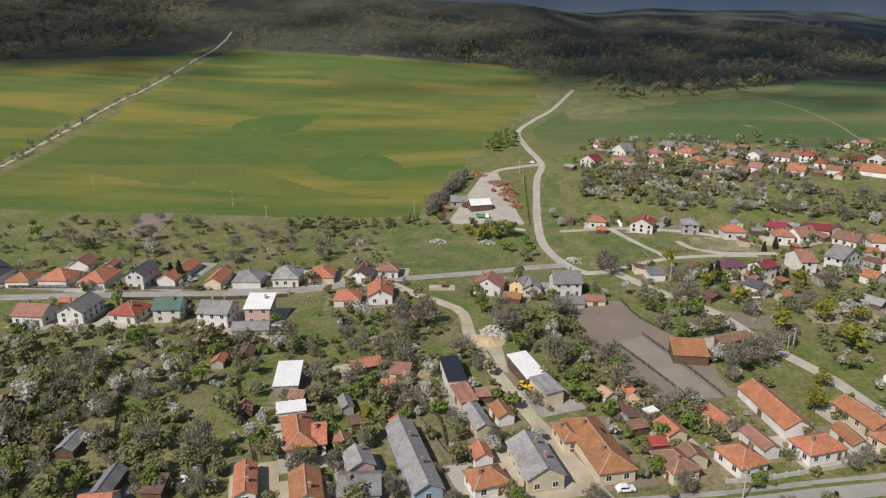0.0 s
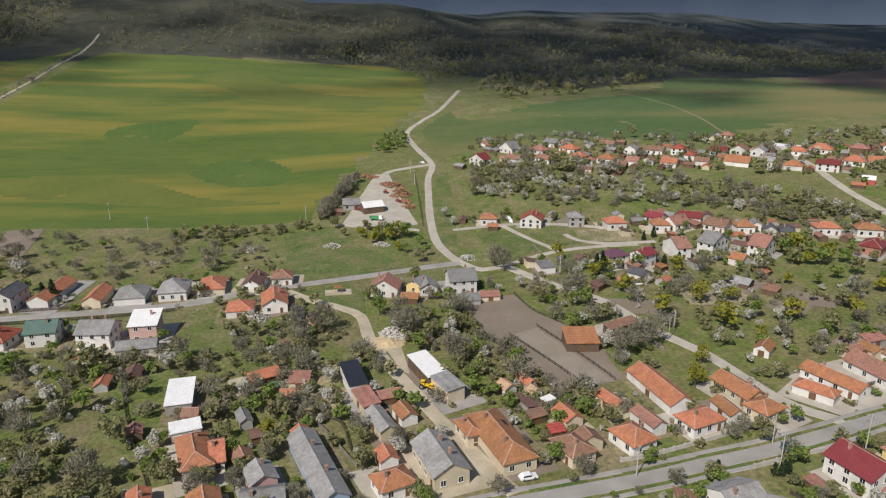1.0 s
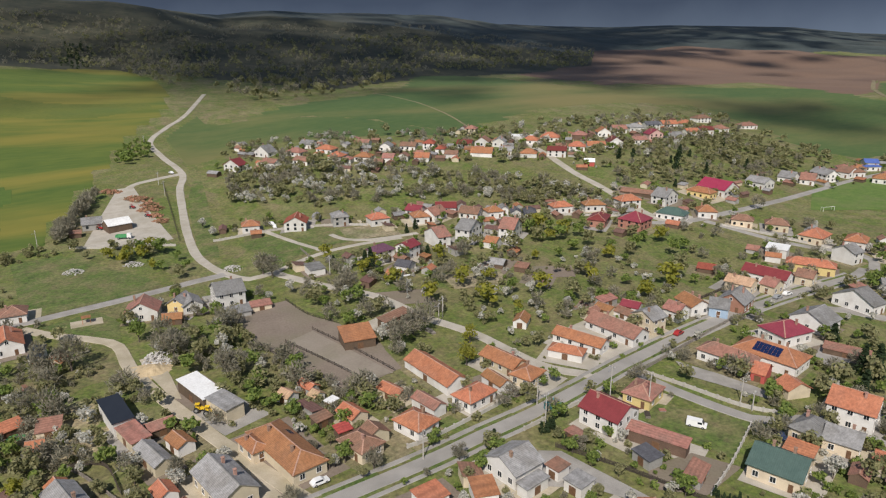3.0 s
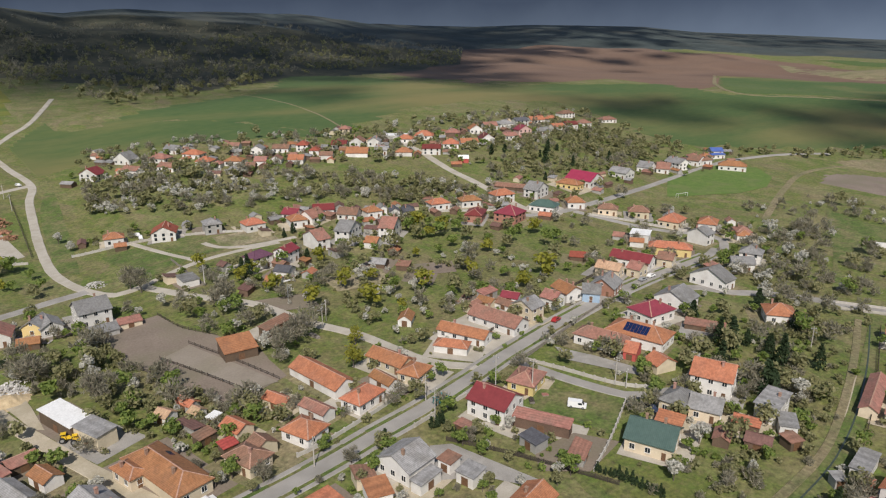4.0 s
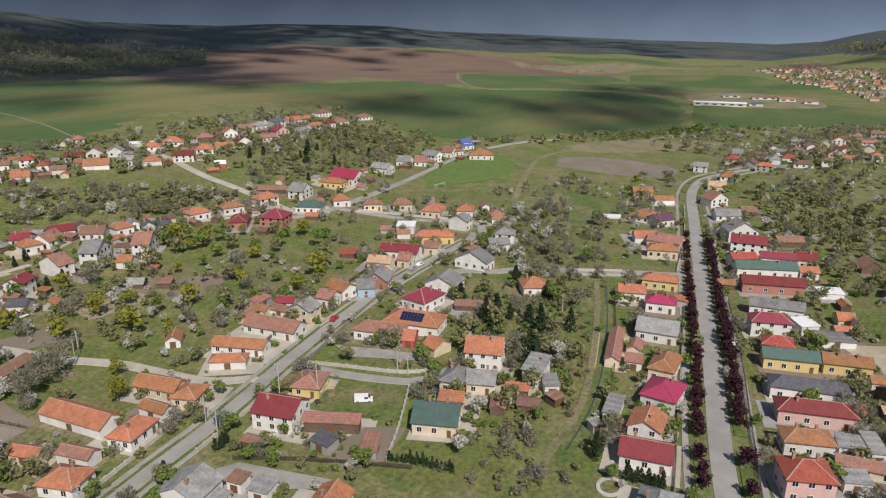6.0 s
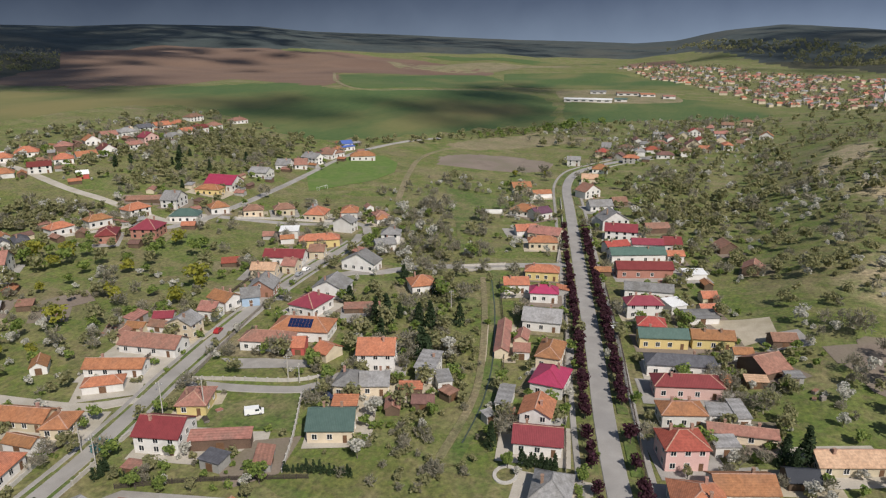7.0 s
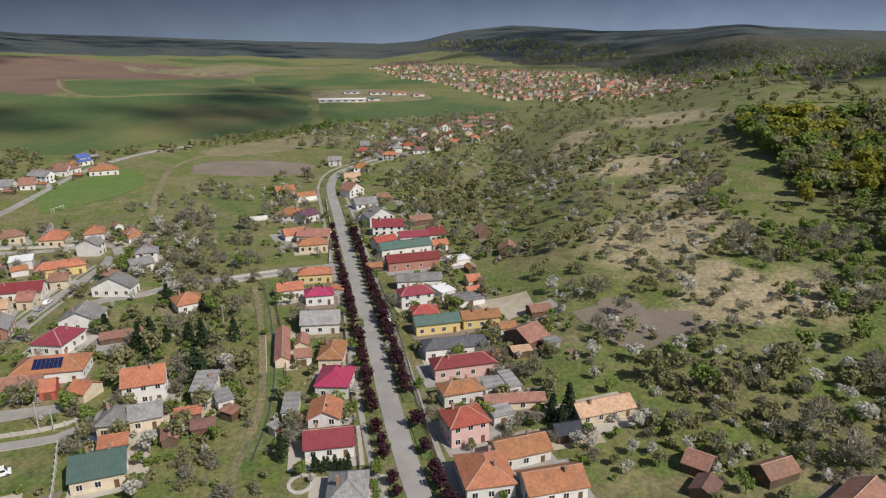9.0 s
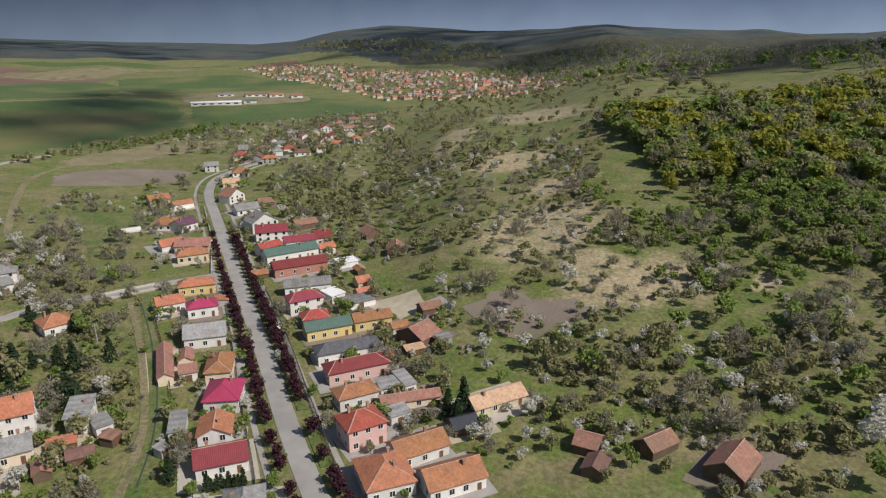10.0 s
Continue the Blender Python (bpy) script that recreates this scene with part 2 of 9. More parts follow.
ploughed = material("ploughed_soil", (0.12, 0.075, 0.05), (0.22, 0.14, 0.092), 0.008, 0.95, 0.3, 0.2, 0.7, 0.004, stain=(0.085, 0.05, 0.038), stain_amount=0.6)
gravel = material("pale_gravel", (0.32, 0.29, 0.24), (0.50, 0.46, 0.39), 0.3, 0.95, 3.0, 0.3, 0.7, 0.1, stain=(0.30, 0.27, 0.2), stain_amount=0.5)
dirt = material("beige_dirt", (0.33, 0.28, 0.20), (0.52, 0.46, 0.35), 0.3, 0.95, 3.0, 0.3, 0.7, 0.1, stain=(0.26, 0.23, 0.14), stain_amount=0.5)
concrete = material("worn_concrete", (0.24, 0.225, 0.20), (0.38, 0.36, 0.33), 0.3, 0.9, 4.0, 0.2, 0.6, 0.1, stain=(0.2, 0.185, 0.16), stain_amount=0.5)
asphalt = material("asphalt", (0.25, 0.235, 0.21), (0.36, 0.34, 0.31), 0.2, 0.9, 6.0, 0.15, 0.6, 0.08, stain=(0.2, 0.19, 0.17), stain_amount=0.6)
water = material("stream_water", (0.035, 0.05, 0.035), (0.07, 0.085, 0.06), 0.5, 0.3, 3.0, 0.1)
avenue = material("pale_asphalt", (0.25, 0.235, 0.215), (0.36, 0.345, 0.32), 0.2, 0.9, 6.0, 0.15, 0.6, 0.08, stain=(0.22, 0.21, 0.2), stain_amount=0.5)

# ---------------------------------------------------------------- ground, roads, fields
LIFT, LAYERS = [0], [0]
ROADLINES = []


def link_mesh(name, verts, faces, mats, parent=None, smooth_faces=False):
    me = bpy.data.meshes.new(name)
    me.from_pydata([tuple(v) for v in verts], [], [tuple(f) for f in faces])
    for m in (mats if isinstance(mats, (list, tuple)) else [mats]):
        me.materials.append(m)
    if smooth_faces:
        me.polygons.foreach_set("use_smooth", [True] * len(me.polygons))
    ob = new(name, me)
    ob.parent = parent
    return ob


def build_ground():
    azs = np.radians(np.concatenate([np.arange(-180, -50, 5), np.arange(-50, 145, 0.5), np.arange(145, 180, 5)]))
    rs = np.concatenate([[0.001], np.linspace(30, 700, 120), 700 * (4950 / 700) ** (np.arange(1, 111) / 110)])
    x, y = np.outer(rs, np.sin(azs)), np.outer(rs, np.cos(azs))
    z = height(x, y)
    n = len(azs)
    verts = np.stack([x.ravel(), y.ravel(), z.ravel()], 1)
    i, j = np.meshgrid(np.arange(len(rs) - 1), np.arange(n), indexing="ij")
    k = (j + 1) % n
    faces = np.stack([i * n + j, (i + 1) * n + j, (i + 1) * n + k, i * n + k], -1).reshape(-1, 4)
    ob = link_mesh("ground", verts.tolist(), faces[:, ::-1].tolist(), [grass, scrubland, hazy_far_wood], None, True)
    # the hills beyond the valley carry scrub and woods, haze-tinted past 1750 m
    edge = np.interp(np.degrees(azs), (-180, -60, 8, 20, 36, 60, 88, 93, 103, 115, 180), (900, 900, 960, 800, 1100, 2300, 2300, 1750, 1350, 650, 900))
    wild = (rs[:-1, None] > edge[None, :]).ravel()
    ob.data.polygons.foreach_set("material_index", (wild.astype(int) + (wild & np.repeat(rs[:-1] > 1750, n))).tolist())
    return tagged(ob, "rolling grassy valley floor and hillsides in spring", "ground", kind="structure")


def lifted(verts):
    """Lays (x, y, lift) places on the ground."""
    v = np.array(verts, float)
    v[:, 2] += height(v[:, 0], v[:, 1]) + 0.0004 * np.maximum(np.hypot(v[:, 0], v[:, 1]) - 300, 0)
    return v.tolist()


def spline(points, step):
    """A smooth line through the points, with about one place every step metres."""
    p = [Vector(q) for q in points]
    p = [p[0] * 2 - p[1], *p, p[-1] * 2 - p[-2]]
    out = []
    for a, b, c, d in zip(p, p[1:], p[2:], p[3:]):
        n = max(1, int((c - b).length / step))
        for s in range(n):
            t = s / n
            out.append(0.5 * ((2 * b) + (c - a) * t + (2 * a - 5 * b + 4 * c - d) * t * t + (3 * b - a - 3 * c + d) * t ** 3))
    return out + [p[-2]]


def road(name, mat, width, points, label):
    LIFT[0] += 1
    base = 0.15 + 0.002 * (LIFT[0] % 70)
    line = spline(points, 4.0)
    ROADLINES.append((width, line))
    ragged = 0.6 if mat in (gravel, dirt) else 0.1
    verts, faces = [], []
    for k, q in enumerate(line):
        d = (line[min(k + 1, len(line) - 1)] - line[max(k - 1, 0)]).normalized()
        side = Vector((-d.y, d.x))
        w = width / 2 * (1 + ragged * (0.06 * math.sin(k * 1.7) + 0.05 * math.sin(k * 0.61)))
        for s in (-1, -0.5, 0, 0.5, 1):
            v = q + side * w * s
            verts.append((v.x, v.y, base))
        for s in (-1, 1):
            v = q + side * (w + 0.35) * s
            verts.append((v.x, v.y, -0.25))
        if k:
            a, b = (k - 1) * 7, k * 7
            faces += [(a + c + 1, b + c + 1, b + c, a + c) for c in range(4)]
            faces += [(a, b, b + 5, a + 5), (a + 6, b + 6, b + 4, a + 4)]
    ob = link_mesh(name, lifted(verts), faces, mat)
    return tagged(ob, label, "road", kind="structure")


def strip(points, offset, width, mat, label, gaps=0):
    """A pavement or verge beside a road, broken by driveways."""
    line, run = spline(points, 4.0), []
    for k in range(1, len(line) - 1):
        d = (line[k + 1] - line[k - 1]).normalized()
        run.append(tuple(line[k] + Vector((-d.y, d.x)) * offset))
    step = gaps or len(run)
    for k in range(0, len(run) - 2, step):
        piece = run[k:k + max(step - 1, 2)]
        if len(piece) > 2:
            road("pavement" if mat is concrete else "verge", mat, width, piece[::2] + ([piece[-1]] if len(piece) % 2 == 0 else []), label)
            ROADLINES.pop()


def patch(name, mat, corners, label):
    """A plot of land, laid on the ground."""
    LIFT[0] += 1
    base = 0.03 + 0.0017 * (LIFT[0] % 70)
    if math.hypot(sum(c[0] for c in corners), sum(c[1] for c in corners)) / len(corners) > 900:
        LAYERS[0] += 1
        base = 0.1 + 0.045 * LAYERS[0]
    if name == "arena" or mat in (meadow_dark, meadow_yellow):
        base += 0.09
    line = spline([*corners, corners[0]], 12.0)[:-1] if len(corners) > 4 and name in ("field", "slope_patch", "lawn") else [Vector(c) for c in corners]
    if name == "slope_patch":
        # bare slopes fray out into the grass
        fine = spline([*corners, corners[0]], 2.5)[:-1]
        line = [q + Vector((float(wave(q.x, q.y, 3.1, 7)) * 2.6 + float(wave(q.x, q.y, 9, 2)) * 3.5, float(wave(q.y, q.x, 3.1, 9)) * 2.6 + float(wave(q.y, q.x, 9, 4)) * 3.5)) for q in fine]
    bm = bmesh.new()
    bm.faces.new([bm.verts.new((q.x, q.y, 0)) for q in line])
    xs, ys = [q.x for q in line], [q.y for q in line]
    size = max(max(xs) - min(xs), max(ys) - min(ys))
    step = min(max(size / 50, 4), 22)
    for axis, lo, hi in ((0, min(xs), max(xs)), (1, min(ys), max(ys))):
        for k in range(1, int((hi - lo) / step) + 1):
            co, no = [0, 0, 0], [0, 0, 0]
            co[axis], no[axis] = lo + k * step, 1
            bmesh.ops.bisect_plane(bm, geom=bm.verts[:] + bm.edges[:] + bm.faces[:], plane_co=co, plane_no=no)
    bmesh.ops.triangulate(bm, faces=bm.faces[:])
    for v, p in zip(bm.verts, lifted([(v.co.x, v.co.y, base) for v in bm.verts])):
        v.co.z = p[2]
    if name == "field":
        # rims sink into the ground
        for v in bm.verts:
            if v.is_boundary:
                v.co.z -= 0.6
    bmesh.ops.recalc_face_normals(bm, faces=bm.faces[:])
    if sum(f.normal.z for f in bm.faces) < 0:
        bmesh.ops.reverse_faces(bm, faces=bm.faces[:])
    me = bpy.data.meshes.new(name)
    bm.to_mesh(me)
    bm.free()
    me.materials.append(mat)
    return tagged(new(name, me), label, name.replace("_", " "), kind="structure")


build_ground()

road("gravel_road", gravel, 3.9, ((141.6, 769.8), (101.8, 647.5), (77.9, 599.3), (60.1, 554.2), (60.7, 509.2), (65.2, 453.2), (58.4, 420.3), (53.3, 383), (48.7, 344.2), (46.4, 310.5), (48.2, 290.4), (52.8, 274.6), (59.1, 265.3), (69.7, 267)), "pale gravel road climbing from the village into the hills")
road("yard_track", gravel, 4, ((64.7, 451.9), (48.1, 444.8), (35.2, 438.2), (29.1, 424.4), (25, 400), (21.1, 368.9)), "pale gravel track into the scrap yard")
road("village_street", concrete, 4.8, ((-170.3, 237.4), (-146.8, 239.4), (-124.3, 241.8), (-80.4, 244.8), (-59.4, 247), (-47.2, 250.3), (-31.1, 259), (-18.3, 261.3), (-0.9, 264.6), (26, 269.8), (40, 273.8), (51.9, 276.1)), "worn grey concrete street between two rows of houses")
road("dirt_road", dirt, 3.8, ((-20, 255.6), (-11, 244.2), (1.2, 233.4), (7.2, 225.1), (9, 206.7), (12.8, 189.3), (17.8, 173.1), (22.8, 156.7), (28.3, 141.5), (33.5, 126.6), (35.4, 121.8)), "pale beige dirt road curving down between gardens")
road("lower_road", gravel, 4, ((69.7, 267), (71.5, 261.4), (83, 239), (94.7, 221.5), (101.4, 197.7), (109.9, 177.1), (113.4, 158.2), (117.3, 144.7), (125.9, 135)), "narrow pale lane running beside gardens and a paddock")
road("main_road", asphalt, 4.1, ((15, 116), (34.9, 119), (65, 122.5), (81, 125.3), (97, 127.4), (106, 129), (121, 132.3), (135.8, 136.2), (149, 138.7), (172, 142.8), (199, 146.4), (230, 149), (258, 149.6), (276.5, 150), (288, 153)), "grey asphalt main road through the village")
road("back_street", concrete, 4, ((289.5, 149.7), (302.2, 157.9), (304.6, 168), (304.7, 168.2), (297.9, 176.9), (291.7, 189), (285.3, 210.5), (280, 229.8)), "narrow pale street behind the gardens")
road("hill_street", gravel, 4.5, ((285.7, 393.3), (279.6, 361), (269.8, 321.6), (265.8, 288.1), (260, 256), (259.1, 237.2)), "pale village street coming down the hill")
road("upper_street", concrete, 4.2, ((241.5, 241.6), (269.3, 233), (310.3, 235.7), (370.1, 242.3), (438.3, 250.2), (484, 248), (531, 233.1), (561, 216.9)), "grey street along the sports field")
road("side_lane", asphalt, 3.6, ((137.3, 134.3), (138.9, 118.4), (145.3, 97.8), (150.7, 93), (157.1, 91.1)), "short asphalt lane with a low wall beside it")
road("avenue", avenue, 5.3, ((108, 1.2), (125.4, 7.9), (155.3, 15.8), (205.3, 27.1), (284.1, 45.8), (368.6, 65.8), (430.4, 79.7), (474.5, 81.7), (500.4, 73.8), (525.4, 60.5), (554.9, 37.3)), "wide grey street lined with dark red trees")
road("cross_street", concrete, 5, ((280.3, 42.4), (275.1, 55.6), (268.8, 70.7), (263, 83.3), (257, 100.5), (249.6, 112.1), (240.8, 120.3), (236.6, 130.4), (225.8, 136.8)), "pale cross street leading over a small bridge")
road("lane_lawn", gravel, 2.6, ((68.6, 266.1), (82.5, 273.3), (96.9, 277.9), (112.8, 279.5), (133.7, 279.7)), "narrow pale lane between green plots")
road("lane_drive", gravel, 2.4, ((81.5, 320.9), (88.7, 297.4), (96.6, 277.3)), "pale driveway to a white house")
road("lane_garden", gravel, 2.6, ((106.2, 299.1), (109.3, 289.4), (119.2, 283.2), (135.1, 282.4), (143.5, 282.2)), "pale lane along garden fences")
road("field_track", dirt, 2.7, ((-276.8, 407.5), (-283.1, 493.6), (-288.1, 630.1), (-297.9, 830.3), (-319.4, 1053.1), (-324.4, 1110.2)), "pale farm track running up between hedges")
road("hill_track", dry, 1.7, ((307.8, 706.5), (310.8, 623.5), (301.9, 543.6), (282.6, 463.3)), "faint track crossing the green hillside")
road("pitch_track", dry, 3.4, ((349.8, 161.3), (418.2, 184.3), (486.4, 199.4), (557.6, 182.5), (629, 157.6), (685.7, 142.1)), "sandy track beside the sports field")
road("plain_track", dry, 5, ((1191.3, 675.9), (822.9, 451.4), (872, 355.4), (1065.8, 287.4), (1091.8, 153.7), (1084.1, 35.4)), "pale track across the plain")
road("stream", water, 0.36, ((248.2, 73.9), (216.8, 63.2), (183.8, 53.8), (163.7, 49.6), (150.5, 47.9), (136.5, 47.3)), "narrow dark stream in a grassy ditch")
road("stream_path", dry, 2.0, ((128.8, 50.3), (157.1, 51.4), (183.1, 57.1), (216.3, 66.8), (250.5, 78.4)), "narrow worn footpath along a grassy ditch")
patch("field", meadow, ((-270.5, 397.4), (-236.6, 343.1), (-140.3, 347), (-51.4, 342.9), (-12.3, 346.7), (0.3, 386.3), (24.9, 477.7), (55.2, 582.2), (94.2, 686.9), (114.8, 867.6), (74.3, 1006.3), (-60.2, 932.7), (-168.8, 977.3), (-283, 997.6), (-288.1, 801.9), (-280.6, 612.8), (-276.9, 482)), "large spring-green meadow with yellowish streaks")
patch("field", meadow_dark, ((-95.4, 460.2), (-79.9, 493.5), (-49.2, 501.8), (-27.2, 464.1), (-28.8, 429.6), (-55.7, 424.1), (-78.7, 438.6)), "darker lush oval in the meadow")
patch("field", meadow_dark, ((-175.2, 572.2), (-154, 601.2), (-107.8, 613.4), (-116.9, 559.9), (-146.5, 517), (-165.1, 537.1)), "lush green band across the meadow")
patch("field", meadow_yellow, ((-155.8, 822.8), (-95, 855.5), (-13.8, 742.9), (65.7, 729.6), (85.1, 700.9), (18.2, 651), (-66.8, 694.2)), "yellowish band across the meadow")
patch("field", meadow_yellow, ((-250.8, 433.1), (-198.9, 451.8), (-134.2, 456.6), (-73.7, 408.6), (-26.3, 390.3), (-69.4, 383.4), (-161, 402.8)), "yellowish streak across the lower meadow")
patch("field", meadow, ((-283.3, 417.9), (-287.7, 502.2), (-295.1, 646.1), (-308.2, 839.9), (-321.1, 1030.4), (-346.3, 904.3), (-408.7, 795), (-455.4, 693.7)), "green hillside field beyond the farm track")
patch("field", wheat, ((113.5, 588.7), (177.6, 578.8), (225.1, 521.3), (260.3, 454.2), (321.3, 471.4), (399.3, 505.5), (538.8, 491.3), (529.3, 418.6), (496.5, 332.9), (494.8, 283.6), (557.9, 230.4), (652.8, 189.4), (713.6, 144.3), (747.1, 152.1), (924.6, 196.2), (1004.6, 287.6), (792.1, 426.9), (860.4, 525.2), (719.6, 607.4), (566.8, 652.1), (537.2, 851.9), (446.4, 874.3), (336.4, 726.6), (185, 648.1)), "smooth green field on a low rise")
patch("field", wheat, ((110, 640), (85, 595), (70, 555), (70, 510), (72, 468), (110, 488), (160, 480), (215, 462), (262, 446), (232, 526), (182, 586), (116, 596)), "smooth green field between the gravel road and the rise")
patch("field", ploughed, ((603.5, 866.4), (1000.4, 1150.2), (1602.5, 1440.9), (1734.2, 1155.2), (1795.2, 856.1), (1655.4, 563.1), (1362.4, 418.4), (857.1, 462.8), (1278.5, 729.6), (757.1, 639.1), (632.3, 705.1)), "brown ploughed field on the far rise")
patch("field", ploughed, ((1238, 1418.6), (1601.9, 1489.5), (1781.2, 1269.1), (1589.7, 900.1), (1559.3, 748.1), (1258.3, 701.3), (820.3, 467.9), (849.5, 637.5), (770.1, 721.5), (606.4, 702.1)), "wide brown ploughed land on the plain")
patch("field", dry, ((1657.8, 795), (1728.5, 523.7), (1764.9, 333.5), (1507.9, 456.9), (1519.8, 673.2)), "pale stubble strip on the plain")
patch("field", wheat, ((1852.2, 785.8), (1848.8, 498.7), (2015.2, 286), (1809.2, 341.9), (1775.6, 628.5)), "green strip on the far plain")
patch("field", ploughed, ((1995, 221.3), (2104.4, 105.2), (1776.8, 61.4), (1546.9, 159.2)), "brown strip on the far plain")
patch("field", wheat, ((1194, 667.9), (1305.7, 554.9), (1304.5, 395.3), (1103.1, 320.5), (911.7, 371.5), (823.7, 447.7)), "dark green crop strip on the plain")
patch("field", wheat, ((1427.8, 408.8), (1471.2, 277.7), (1420.2, 145.6), (1184.5, 21.1), (1149.3, 161.9), (1124.7, 303.3)), "dark green crop strip on the plain")
patch("field", wheat, ((919, 180.1), (1023, 143.9), (1016.7, 32.9), (904.9, -67.3), (798.9, -42.1), (775.6, 53.8), (751.5, 140.9)), "green crop field before the far town")
patch("field", dry, ((1066, 222), (1000, 205), (935, 178), (930, 140), (945, 90), (974, 36), (1030, 40), (1088, 61), (1105, 110), (1110, 165)), "dusty trodden yard round the factory halls")
patch("field", soil, ((457.7, 181), (493.3, 188.1), (514.5, 160), (509.9, 107.1), (468.1, 104.1), (456, 142.1)), "grey-brown ploughed plot beyond the sports field")
patch("field", dry, ((525.4, 172.4), (578.8, 126.2), (646.5, 93.8), (624.3, 161.9), (536.8, 204.3)), "dry yellowish fallow strip")
patch("paddock", soil, ((42.9, 234.1), (64.8, 235.2), (67.3, 217.9), (74.1, 205), (79.6, 183.5), (78.9, 166.2), (67, 162.8), (58.8, 161.6), (51.6, 182.8), (46.1, 204.9)), "bare brown earth paddock with low fences")
patch("arena", sandy_soil, ((55.2, 200.6), (64.4, 204.1), (75.3, 164.5), (66.3, 165.2)), "pale sandy riding arena inside the paddock")
patch("sports_field", ditch_grass, ((353.1, 221.4), (396.6, 249.9), (451.4, 247.7), (468.1, 226.3), (450.0, 206.3), (420.0, 195.1), (391.3, 198.3)), "mown green village football field")
patch("lawn", lawn, ((-25.5, 333), (-6.5, 334.8), (11.6, 307.5), (27.7, 276.8), (3.6, 268.3), (-17.4, 265.1)), "bright green grassy plot beside the street")
patch("lawn", lawn, ((65.8, 312), (79.3, 313.8), (97.1, 284.4), (75.2, 275.2), (71.1, 283.3)), "mown green plot between lanes")
patch("lawn", lawn, ((85.2, 314.3), (105.6, 312.2), (128.9, 293.9), (134.6, 288.3), (107.3, 284.8), (98.8, 285.7)), "mown green plot between lanes")
patch("lawn", lawn, ((67.6, 431.7), (72.7, 431), (54.3, 297.5), (48.1, 306.3), (57.4, 387.8)), "green roadside strip")
patch("lawn", lawn, ((-14.6, 253.4), (3.5, 260), (9.5, 246), (8.5, 228.5), (-2.8, 239.1)), "green triangle of grass beside the dirt road")
patch("yard", gravel, ((3, 341.1), (14.4, 390.7), (26.3, 434.9), (34.8, 433.3), (37.3, 383.2), (41.1, 335), (31.2, 331.1)), "pale gravel yard of the scrap dealer")
patch("slope_patch", soil, ((210.3, -41.3), (219.9, -57.2), (208.3, -72.5), (198.7, -75.1), (187.9, -52.8), (192.7, -47.2)), "dug garden soil on the slope")
patch("yard", dirt, ((234.9, -0.7), (239.6, -26.2), (224, -27.9), (215.7, -17.1), (233.3, -7.3)), "cluttered earth yard behind the street houses")
patch("garden", soil, ((215.8, -38.9), (221.6, -59.4), (209.5, -58.2), (205.6, -41.7)), "dug brown garden beyond the yards")
patch("garden", soil, ((118, 94.6), (124.2, 87.4), (111.9, 81.8), (108, 88.5)), "dug garden bed behind a red-roofed house")
patch("yard", concrete, ((201.1, 115.7), (204.6, 106.5), (192.8, 102.7), (189.1, 110.1)), "paved yard behind a solar-roofed house")
patch("garden", soil, ((159.4, 215.6), (165.3, 203.7), (155.3, 194.8), (149.1, 206.5)), "brown vegetable plot in the gardens")
patch("garden", soil, ((157.9, 180.3), (163.7, 172.8), (157.8, 168.5), (151.2, 176.2)), "brown vegetable plot in the gardens")
patch("garden", soil, ((96, 224.3), (113.3, 218.4), (112.1, 204.7), (95.8, 210.9)), "brown vegetable plot in the gardens")
patch("garden", soil, ((164.4, 218.5), (179.4, 211.8), (172.9, 200.8), (158.6, 207.4)), "brown vegetable plot in the gardens")
patch("garden", straw, ((126.3, 228.5), (150.8, 222.6), (145.5, 207.8), (123.8, 212.5)), "dry fallow plot in the gardens")
patch("garden", straw, ((112.1, 303.8), (138.7, 300.6), (135.8, 283.8), (110.2, 286.6)), "dry fallow plot in the gardens")
patch("garden", soil, ((106.9, 95.7), (120, 94.6), (125.5, 85), (110.7, 81.9), (102, 89.4)), "dug brown garden bed")
patch("garden", soil, ((-157.3, 350.4), (-140.8, 352.6), (-136.4, 313.3), (-149, 312.6)), "dug brown strip beyond the gardens")
patch("lawn", lawn, ((119.2, 113), (130, 114.8), (143.5, 96.4), (126.6, 87.5), (123.2, 101)), "green lawn behind a house")
patch("lawn", lawn, ((260.5, 77.9), (261, 75.2), (184.4, 50.9), (151, 45.4), (127.7, 45.3), (126.9, 48.9), (151.5, 49.7), (183.4, 55.8)), "green strip of the grassy ditch")
patch("lawn", lawn, ((397.9, 150.8), (383.6, 120), (369.3, 99.6), (319.9, 112.1), (279.7, 92.2), (275.1, 97), (319.5, 114.8)), "long mown strip between garden rows")
patch("yard", concrete, ((89.2, 113.4), (93.8, 110.6), (99.7, 87.3), (95.6, 88.5), (91, 96.1), (82.5, 101.5)), "pale concrete yard beside a house")
patch("yard", dirt, ((11.9, 211.2), (17.4, 211.9), (18.7, 193.9), (19.1, 179.6), (16.9, 181.4), (13.3, 198.1)), "stony rubble yard beside the dirt road")
patch("yard", concrete, ((153.2, 130.6), (157.9, 118.1), (162.2, 101.9), (158.3, 100.6), (149.1, 121.8)), "dark paved forecourt")
strip(((15, 116), (34.9, 119), (65, 122.5), (81, 125.3), (97, 127.4), (106, 129), (121, 132.3), (135.8, 136.2), (149, 138.7), (172, 142.8), (199, 146.4), (230, 149), (258, 149.6), (276.5, 150), (288, 153)), 3.9, 1.1, concrete, "narrow pale pavement along the main road", 0)
